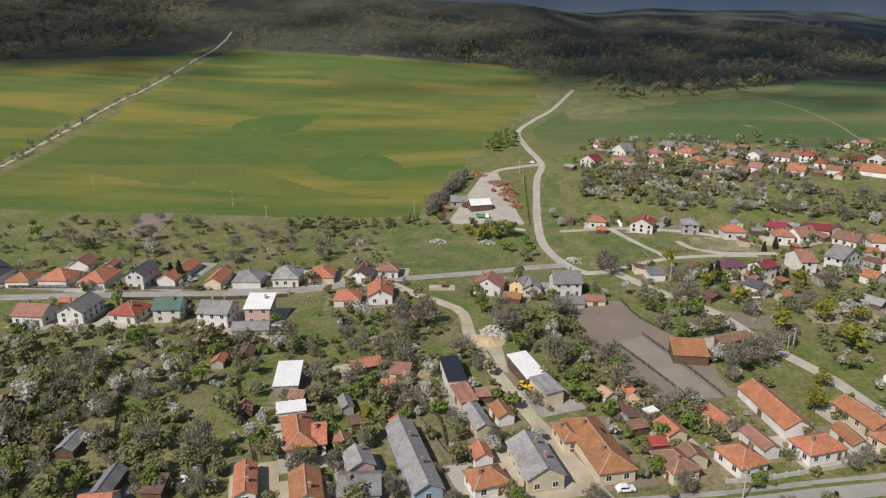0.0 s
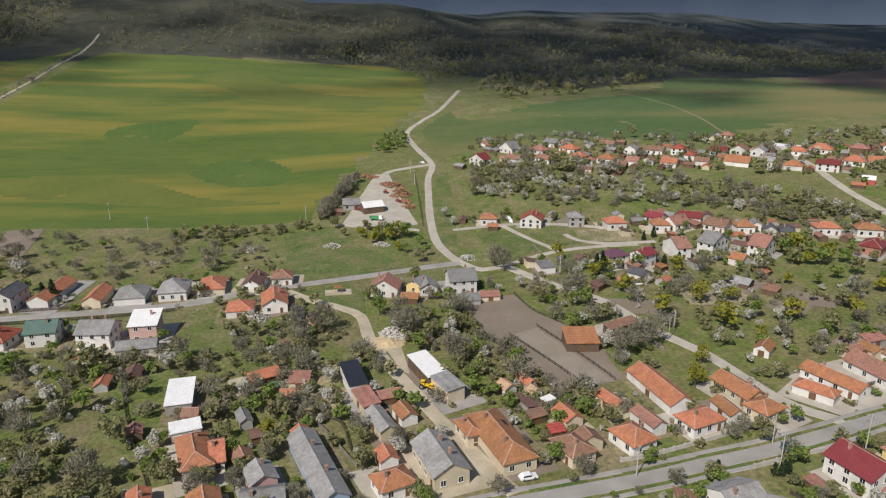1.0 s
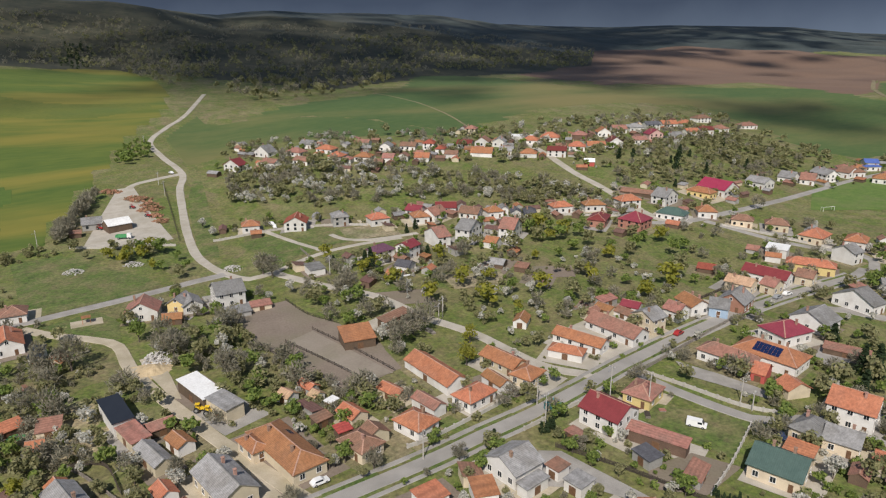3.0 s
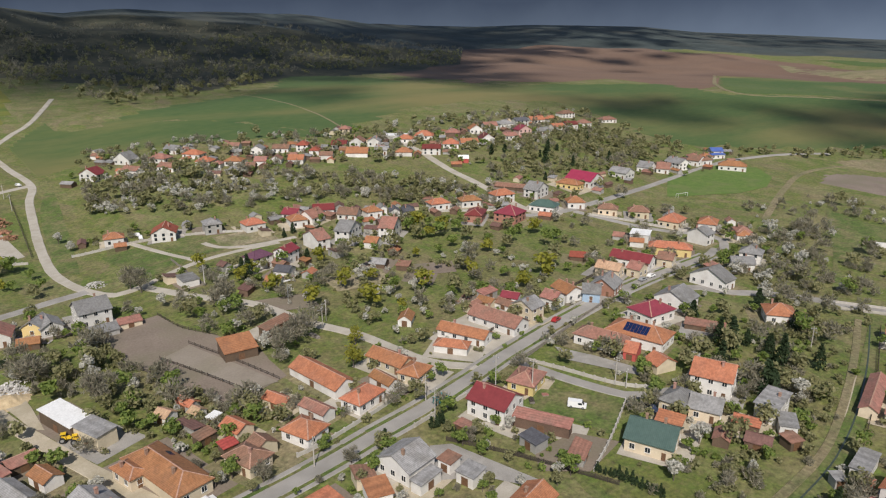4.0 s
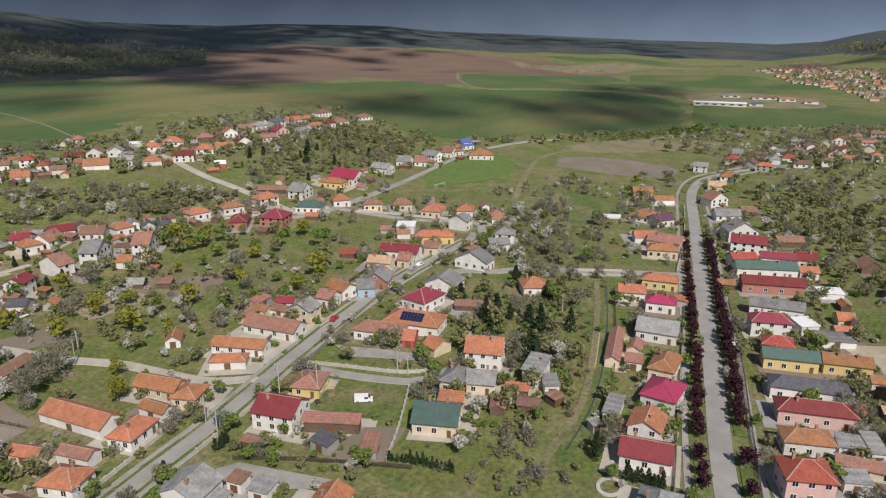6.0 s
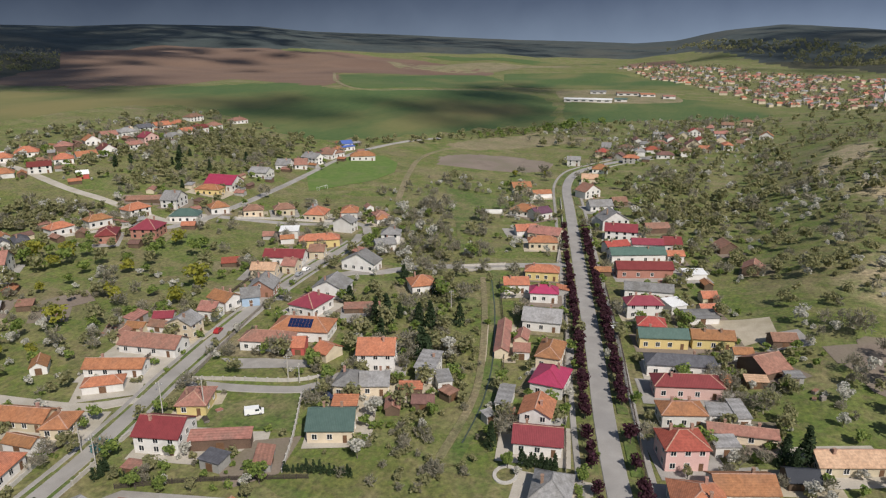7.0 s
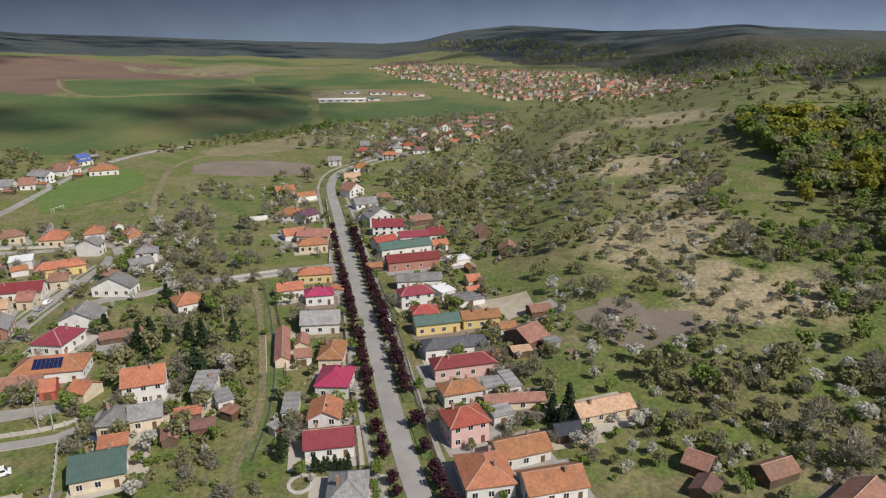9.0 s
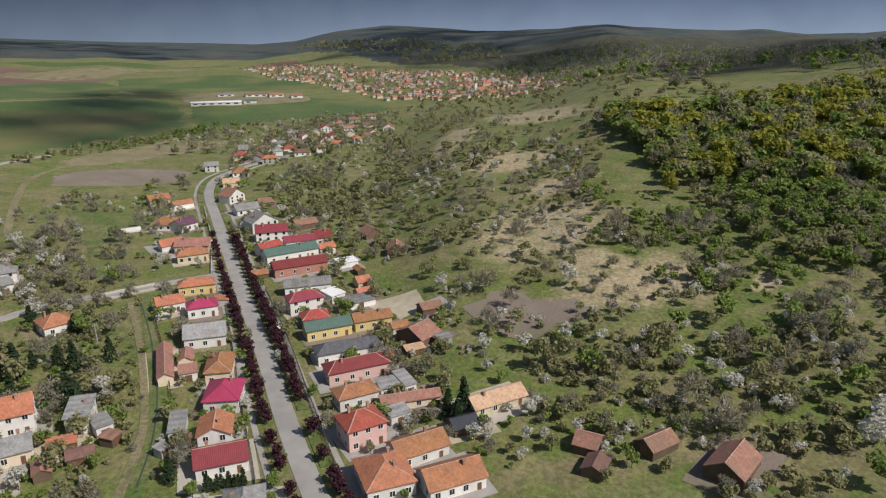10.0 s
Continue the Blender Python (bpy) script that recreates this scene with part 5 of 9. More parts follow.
house(276.9, 274.9, -61, 17.3, 5.6, 3, "p", old_tile, plank_wall)
house(195.2, 286.2, -23, 4.1, 6.6, 4, "q", grey_slate, white_plaster)
house(197.4, 278.3, -27, 4.8, 6.6, 4, "q", dark_slate, white_plaster)
house(202.7, 273.5, -29, 5.9, 8.5, 4.5, "h", dark_slate, white_plaster)
house(456.2, 267.9, -45, 8.1, 8.5, 4, "h", old_tile, white_plaster)
house(463.6, 262.3, -44, 7.3, 7.6, 4, "h", orange_tile, white_plaster)
house(485.8, 267.8, -38, 8.8, 7.6, 3.5, "p", blue_sheet, white_plaster)
house(311.4, 152.8, -46, 7.4, 8.5, 3.5, "h", orange_tile, white_plaster)
house(327.8, 168.3, -44, 4.1, 4.7, 3, "q", old_tile, white_plaster)
house(224.9, 181.2, -55, 6.9, 4.7, 2.5, "s", red_tile, plank_wall)
house(229.3, 96.2, -54, 9.4, 9.4, 4.5, "h", orange_tile, white_plaster)
house(352.9, 86.7, -97, 14.5, 10.3, 4, "h", orange_tile, white_plaster)
house(349.2, 78.4, -38, 10.2, 8.5, 4.5, "p", plum_tile, white_plaster)
house(407.5, 103.8, -61, 11.2, 8.5, 4, "p", orange_tile, cream_plaster)
house(396.6, 88.5, -59, 11.0, 6.6, 3.5, "p", orange_tile, white_plaster)
house(316.4, 77.6, -63, 10.0, 7.6, 3.5, "p", orange_tile, white_plaster)
house(341.1, 39.6, -61, 13.5, 10.3, 6, "q", grey_slate, white_plaster)
house(349.1, 46.4, -111, 6.2, 7.6, 4, "q", orange_tile, white_plaster)
house(377.0, 51.2, -64, 12.5, 8.5, 4, "p", grey_slate, white_plaster)
house(405.5, 62.4, -37, 12.1, 8.5, 5, "q", old_tile, white_plaster)
house(483.0, 66.8, -83, 10.7, 9.4, 4, "h", orange_tile, white_plaster)
house(505.3, 89.4, -81, 9.3, 8.5, 5, "p", grey_slate, white_plaster)
house(393.0, 42.9, -64, 8.2, 7.6, 3, "p", old_tile, plank_wall)
house(448.4, 68.3, -82, 10.3, 8.5, 3.5, "p", tan_tile, cream_plaster)
house(146.6, -26.9, -75, 6.7, 5.6, 2.8, "p", black_sheet, plank_wall)
house(218.5, -28.4, -73, 7.4, 5.6, 3.2, "p", old_tile, plank_wall)
house(289.0, -23.2, -96, 7.8, 7.6, 4, "q", old_tile, plank_wall)
house(320.4, -13.1, -63, 8.5, 7.6, 3.5, "q", old_tile, plank_wall)
house(279.1, -1.1, -69, 8.3, 5.6, 3, "f", white_metal, white_plaster)
house(234.6, -4.3, -68, 11.1, 6.6, 3, "f", grey_slate, white_plaster)
house(240.8, 4.5, -53, 6.0, 6.6, 4, "f", white_metal, white_plaster)
house(241.7, -6.4, -66, 5.3, 5.6, 3, "p", orange_tile, cream_plaster)
house(254.6, -6.7, -70, 5.4, 5.6, 3, "p", orange_tile, cream_plaster)
house(341.5, 18.5, -63, 11.6, 6.6, 3.5, "p", old_tile, plank_wall)
house(8.9, 370.9, -4, 8.6, 9.4, 4, "p", grey_slate, grey_plaster)
house(19.5, 362.4, 15, 11.2, 8.5, 4.5, "p", white_metal, plank_wall)
house(132.8, -54.2, -126, 5.6, 6.6, 3, "p", old_tile, plank_wall)
house(129.6, -69.4, -157, 5.7, 8.5, 3, "q", old_tile, plank_wall)
house(118.7, -82.0, -140, 8.4, 11.3, 3.5, "q", old_tile, plank_wall)
house(538.4, 61.0, -5, 9.7, 7.2, 4.0, "p", brown_tile, grey_plaster)
house(524.4, 50.6, -85, 11.2, 7.3, 5.0, "h", orange_tile, grey_plaster)
house(557.3, 47.9, 12, 10.4, 7.6, 5.0, "h", grey_slate, white_plaster)
house(574.3, 39.6, -71, 10.9, 8.2, 3.6, "h", red_tile, white_plaster)
house(550.2, 28.1, -80, 12.7, 7.7, 4.0, "h", brown_tile, white_plaster)
house(593.4, 23.7, -84, 11.2, 7.3, 5.0, "q", old_tile, white_plaster)
house(652.8, 19.6, -83, 10.0, 8.1, 3.6, "q", grey_slate, cream_plaster)
house(601.7, 10.2, -72, 11.3, 7.3, 4.0, "q", brown_tile, cream_plaster)
house(626.1, 3.8, 14, 12.7, 7.8, 4.0, "p", red_tile, white_plaster)
house(582.4, -0.2, -89, 9.6, 7.4, 4.0, "p", orange_tile, cream_plaster)
house(711.3, -2.6, -6, 12.5, 7.0, 4.0, "h", old_tile, grey_plaster)
house(662.7, -11.1, -77, 10.7, 7.2, 5.0, "p", old_tile, white_plaster)
house(734.2, -17.9, -83, 11.0, 7.8, 4.0, "p", old_tile, grey_plaster)
house(600.6, -16.4, 10, 11.3, 7.2, 5.0, "h", orange_tile, white_plaster)
house(622.8, -25.4, -99, 10.7, 7.9, 3.6, "p", old_tile, white_plaster)
house(694.5, -30.3, -72, 11.8, 7.7, 3.6, "p", brown_tile, cream_plaster)
house(657.5, -48.5, -94, 11.0, 7.1, 4.0, "q", orange_tile, white_plaster)
house(599.2, 47.2, -88, 11.5, 7.6, 4.0, "h", grey_slate, white_plaster)
house(607.5, 36.4, -83, 11.1, 7.1, 3.6, "h", old_tile, grey_plaster)
house(580.7, 60.7, -93, 12.0, 7.9, 3.6, "h", old_tile, white_plaster)
house(633.6, 29.3, 18, 12.1, 7.7, 4.0, "p", old_tile, white_plaster)
house(578.6, 76.1, 6, 11.3, 7.3, 4.0, "q", grey_slate, cream_plaster)
house(669.0, 10.8, -78, 10.3, 7.4, 5.0, "q", red_tile, white_plaster)
house(690.0, 9.0, -81, 12.2, 7.4, 3.6, "p", brown_tile, cream_plaster)
house(640.0, -12.0, 2, 12.5, 7.4, 4.0, "p", grey_slate, cream_plaster)
house(680.0, -16.0, 14, 11.5, 7.9, 4.0, "h", old_tile, cream_plaster)
house(752.0, -36.0, -94, 12.1, 7.4, 5.0, "h", old_tile, cream_plaster)
house(547.0, 75.0, -1, 10.4, 8.4, 5.0, "h", red_tile, cream_plaster)
house(620.0, 56.0, 18, 12.1, 7.3, 4.0, "p", brown_tile, white_plaster)
house(648.0, 40.0, -77, 9.8, 7.2, 5.0, "p", grey_slate, white_plaster)
house(562.0, 14.0, 8, 10.4, 7.1, 5.0, "h", old_tile, white_plaster)
house(640.0, -32.0, 8, 9.7, 8.1, 3.6, "p", old_tile, white_plaster)


# ---------------------------------------------------------------- trees, shrubs, hedges, woods
bark = material("bark", (0.07, 0.055, 0.045), (0.16, 0.13, 0.11), 1.0, 0.95, 6.0)


def leafy(name, dark, light, tone=0.3):
    m = material(name, dark, light, 0.5, 0.8, 4.0, 0.0, 0.9, 0.1, random_tone=tone, island=True)
    n, link = m.node_tree.nodes, m.node_tree.links.new
    thin, mix, bsdf = n.new("ShaderNodeBsdfTranslucent"), n.new("ShaderNodeMixShader"), n["Principled BSDF"]
    link(bsdf.inputs["Base Color"].links[0].from_socket, thin.inputs[0])
    mix.inputs[0].default_value = 0.5
    link(bsdf.outputs[0], mix.inputs[1])
    link(thin.outputs[0], mix.inputs[2])
    link(mix.outputs[0], n["Material Output"].inputs[0])
    return m


fresh_leaf = leafy("fresh_leaf", (0.15, 0.215, 0.042), (0.285, 0.36, 0.095))
dull_leaf = leafy("dull_leaf", (0.20, 0.205, 0.088), (0.385, 0.37, 0.185))
yellow_leaf = leafy("yellow_leaf", (0.24, 0.25, 0.028), (0.39, 0.375, 0.06), 0.2)
bare_twig = leafy("bare_twig", (0.25, 0.235, 0.165), (0.43, 0.40, 0.30))
blossom = leafy("blossom", (0.42, 0.41, 0.34), (0.74, 0.72, 0.65), 0.25)
conifer_needle = leafy("conifer_needle", (0.025, 0.05, 0.02), (0.06, 0.095, 0.035), 0.25)
purple_leaf = leafy("purple_leaf", (0.04, 0.012, 0.02), (0.10, 0.03, 0.045), 0.3)
dice = np.random.default_rng(11)


def leaf_cloud(n, centres, radii, size, up=0.0, thin=1.0):
    """n small leaf clumps round the given centres: vertex and face arrays."""
    pick = dice.integers(0, len(centres), n)
    way = dice.normal(size=(n, 3))
    way /= np.linalg.norm(way, axis=1)[:, None]
    pos = np.asarray(centres)[pick] + way * (np.asarray(radii)[pick] * dice.uniform(0.35, 1.0, n) ** 0.6)[:, None] * np.array([1, 1, 0.85])
    # tufts lie along the crown's outer skin, roughly; twigs (up > 0) point outwards and up
    n_out = way + dice.normal(size=(n, 3)) * 0.45 + np.array([0, 0, 0.35])
    n_out /= np.linalg.norm(n_out, axis=1)[:, None]
    if up:
        a = way * 0.8 + dice.normal(size=(n, 3)) * 0.35 + np.array([0, 0, up if up > 0 else 0])
    else:
        a = np.cross(n_out, dice.normal(size=(n, 3)))
    a /= np.linalg.norm(a, axis=1)[:, None]
    b = np.cross(n_out, a)
    b /= np.linalg.norm(b, axis=1)[:, None]
    s = (size * dice.uniform(0.55, 1.3, n))[:, None]
    c = np.cross(a, b)
    # a bent, four-cornered tuft: two triangles folded along the middle
    v = np.stack([pos - a * s, pos + b * s * 0.7 * thin + c * s * 0.25, pos + a * s, pos - b * s * 0.7 * thin + c * s * 0.3], 1)
    verts = v.reshape(-1, 3)
    k = np.arange(n)[:, None] * 4
    faces = np.concatenate([k + np.array([[0, 1, 2]]), k + np.array([[0, 2, 3]])], 0)
    return verts, faces


def limb(bm, p, q, r0, r1):
    p, q = Vector(p), Vector(q)
    d = (q - p).normalized()
    s = d.orthogonal().normalized()
    t = d.cross(s)
    ring = [[bm.verts.new(c + (s * math.cos(k * math.tau / 5) + t * math.sin(k * math.tau / 5)) * r) for k in range(5)] for c, r in ((p, r0), (q, r1))]
    for k in range(5):
        bm.faces.new((ring[0][k], ring[0][(k + 1) % 5], ring[1][(k + 1) % 5], ring[1][k]))


def tree_shape(kind, h, seed):
    """Trunk mesh data and crown mesh data of a tree h metres high."""
    rnd = random.Random(seed)
    bm = bmesh.new()
    fork = h * (0.28 if kind != "conifer" else 0.1)
    limb(bm, (0, 0, -0.4), (rnd.uniform(-.1, .1), rnd.uniform(-.1, .1), fork), h * 0.028, h * 0.02)
    centres, radii = [], []
    if kind == "conifer":
        limb(bm, (0, 0, fork), (0, 0, h * 0.96), h * 0.02, 0.03)
        for k in range(16):
            s = k / 16
            centres.append((rnd.uniform(-.1, .1), rnd.uniform(-.1, .1), h * (0.1 + 0.86 * s)))
            radii.append(h * 0.24 * (1 - s) ** 0.9 + 0.15)
    else:
        wide = {"bare": 0.42, "willow": 0.40, "street": 0.30}.get(kind, 0.36)
        for k in range(9):
            a = k * 2.4 + rnd.uniform(-0.4, 0.4)
            r = h * wide * rnd.uniform(0.35, 0.75)
            tip = (math.cos(a) * r, math.sin(a) * r, h * rnd.uniform(0.42, 0.84))
            limb(bm, (0, 0, fork * rnd.uniform(0.7, 1)), tip, h * 0.012, h * 0.004)
            centres.append(tip)
            radii.append(h * rnd.uniform(0.13, 0.23))
            if kind == "bare":
                for _ in range(4):
                    q = (tip[0] * rnd.uniform(0.7, 1.5) + rnd.uniform(-.6, .6), tip[1] * rnd.uniform(0.7, 1.5) + rnd.uniform(-.6, .6), min(h, tip[2] + h * rnd.uniform(-0.02, 0.25)))
                    limb(bm, tip, q, h * 0.004, h * 0.0015)
        centres.append((0, 0, h * 0.8))
        radii.append(h * 0.2)
    trunk = bpy.data.meshes.new("trunk")
    bm.to_mesh(trunk)
    bm.free()
    trunk.materials.append(bark)
    mat, n, size, thin = {"fresh": (fresh_leaf, 420, 0.42, 1), "dull": (dull_leaf, 420, 0.42, 1), "yellow": (yellow_leaf, 420, 0.42, 1), "bare": (bare_twig, 520, 0.55, 0.2),
                          "blossom": (blossom, 420, 0.34, 1), "conifer": (conifer_needle, 420, 0.5, 0.6), "street": (purple_leaf, 300, 0.42, 1), "willow": (yellow_leaf, 420, 0.45, 0.6)}[kind]
    v, f = leaf_cloud(n, centres, radii, size * (h / 6) ** 0.5, 0.5 if kind == "bare" else -1 if kind == "willow" else 0, thin)
    crown = bpy.data.meshes.new("crown")
    crown.from_pydata(v.tolist(), [], f.tolist())
    crown.materials.append(mat)
    return trunk, crown


TREE_LABEL = {"fresh": "young tree in fresh green leaf among gardens", "dull": "olive-green leafy garden tree", "yellow": "yellow-green budding tree beside gardens",
              "bare": "bare grey-brown tree with fine twigs", "blossom": "fruit tree covered in white blossom", "conifer": "dark green conifer beside houses",
              "street": "small dark red-leaved street tree", "willow": "drooping yellow-green willow tree"}
MODELS = {}
for kind, heights in (("fresh", (5, 7)), ("dull", (5, 6.5, 8)), ("yellow", (6, 8)), ("bare", (6, 7.5, 9)), ("blossom", (4.5, 5.5, 6.5)), ("conifer", (7, 10)), ("street", (4.2, 4.8)), ("willow", (9,))):
    MODELS[kind] = [tree_shape(kind, h, 31 * k + len(kind)) for k, h in enumerate(heights)]


def tree(kind, x, y, scale=1.0):
    trunk, crown = MODELS[kind][chance.randrange(len(MODELS[kind]))]
    thing = new("shrub" if scale < 0.5 else "tree")
    thing.matrix_basis = pose(x, y, float(height(x, y)), 0, 0, chance.uniform(0, 360)) @ Matrix.Diagonal((scale * chance.uniform(0.85, 1.15), scale * chance.uniform(0.85, 1.15), scale, 1))
    tagged(thing, TREE_LABEL[kind], "tree", {"street": "red trees along the street"}.get(kind, "garden trees"))
    for name, data in (("trunk", trunk), ("crown", crown)):
        ob = new(name, data)
        ob.parent = thing
    return thing


TAKEN = {}


def note_taken():
    """Sorts houses and roads into 30 m squares, so that free spots are found quickly."""
    TAKEN.clear()
    for h in HOUSES:
        TAKEN.setdefault((int(h[0] // 30), int(h[1] // 30)), ([], []))[0].append(h)
    for w, line in ROADLINES:
        for q in line:
            TAKEN.setdefault((int(q.x // 30), int(q.y // 30)), ([], []))[1].append((q.x, q.y, w))


def free_spot(x, y, gap):
    for i in (-1, 0, 1):
        for j in (-1, 0, 1):
            houses, ways = TAKEN.get((int(x // 30) + i, int(y // 30) + j), ((), ()))
            for hx, hy, turn, w, d in houses:
                c, s = math.cos(radians(turn)), math.sin(radians(turn))
                u, v = (x - hx) * c + (y - hy) * s, (y - hy) * c - (x - hx) * s
                if abs(u) < w / 2 + gap and abs(v) < d / 2 + gap:
                    return False
            for rx, ry, rw in ways:
                if (x - rx) ** 2 + (y - ry) ** 2 < (rw / 2 + gap) ** 2:
                    return False
    return True


def inside(x, y, poly):
    hit = False
    for (x0, y0), (x1, y1) in zip(poly, (*poly[1:], poly[0])):
        if (y0 > y) != (y1 > y) and x < (x1 - x0) * (y - y0) / (y1 - y0) + x0:
            hit = not hit
    return hit


PLANTED = []


def grove(corners, count, mix, low=0.6, high=1.0, gap=2.2):
    """Scattered garden trees inside a stretch of the plan: mix lists the kinds."""
    xs, ys = [c[0] for c in corners], [c[1] for c in corners]
    made, tries, count, low, high = 0, 0, int(count * 0.8), low * 1.3, high * 1.35
    while made < count and tries < count * 30:
        tries += 1
        x, y = chance.uniform(min(xs), max(xs)), chance.uniform(min(ys), max(ys))
        if not inside(x, y, corners) or not free_spot(x, y, gap) or any(inside(x, y, p) for p in CLEAR):
            continue
        PLANTED.append((math.hypot(x, y), chance.choice(mix), x, y, chance.uniform(low, high)))
        made += 1


class Heap:
    """Gathers many crowns into one mesh."""

    def __init__(self, kind):
        self.v, self.f, self.at, self.kind = [], [], 0, kind
        self.base = [np.array([tuple(q.co) for q in crown.vertices]) for trunk, crown in MODELS[kind]]
        self.tri = [np.array([list(p.vertices) for p in crown.polygons]) for trunk, crown in MODELS[kind]]

    def add(self, x, y, s):
        k = chance.randrange(len(self.base))
        a, far = chance.uniform(0, math.tau), math.hypot(x, y)
        half = len(self.tri[k]) // 2
        frac = 0.035 if far > 900 else 0.08 if far > 600 else 0.24 if far > 380 and s > 1 else 0.14 if far > 380 else 0.42 if s > 0.7 else 0.22
        chosen = dice.choice(half, max(14, int(half * frac)), replace=False)
        f = np.concatenate([self.tri[k][chosen], self.tri[k][chosen + half]])
        quads = (self.base[k] * np.array([s * chance.uniform(0.85, 1.2), s * chance.uniform(0.85, 1.2), s])).reshape(-1, 4, 3)
        mid = quads.mean(1, keepdims=True)
        v = (mid + (quads - mid) * min(0.85 / math.sqrt(frac), 2.6)).reshape(-1, 3)
        if s <= 0.6:
            v = v - np.array([0, 0, v[:, 2].min() * 0.9])
        c, q = math.cos(a), math.sin(a)
        v = np.stack([v[:, 0] * c - v[:, 1] * q + x, v[:, 0] * q + v[:, 1] * c + y, v[:, 2] + float(height(x, y))], 1)
        used, f = np.unique(f, return_inverse=True)
        self.v.append(v[used])
        self.f.append(f.reshape(-1, 3) + self.at)
        self.at += len(used)

    def done(self, name, label):
        if self.at:
            ob = link_mesh(name, np.concatenate(self.v).tolist(), np.concatenate(self.f).tolist(), MODELS[self.kind][0][1].materials[0])
            tagged(ob, label, "shrubs", kind="stuff")


def thicket(name, corners, count, kind, low, high, label, sparse=0.0, gap=1.0):
    """Many shrubs or far trees as one mesh; they thin out where a soft pattern is low."""
    xs, ys = [c[0] for c in corners], [c[1] for c in corners]
    heap, made, tries = Heap(kind), 0, 0
    if kind == "bare" and name == "twig_thicket":
        count = int(count * 0.6)
    while made < count and tries < count * 12:
        tries += 1
        x, y = chance.uniform(min(xs), max(xs)), chance.uniform(min(ys), max(ys))
        if not inside(x, y, corners) or (sparse and float(wave(x, y, 14, len(label))) < sparse * 2 - 1) or (gap and not free_spot(x, y, gap)) or any(inside(x, y, p) for p in CLEAR) or (chance.random() < 0.72 and any(inside(x, y, p) for p in THIN)):
            continue
        heap.add(x, y, chance.uniform(low, high))
        made += 1
    heap.done(name, label)



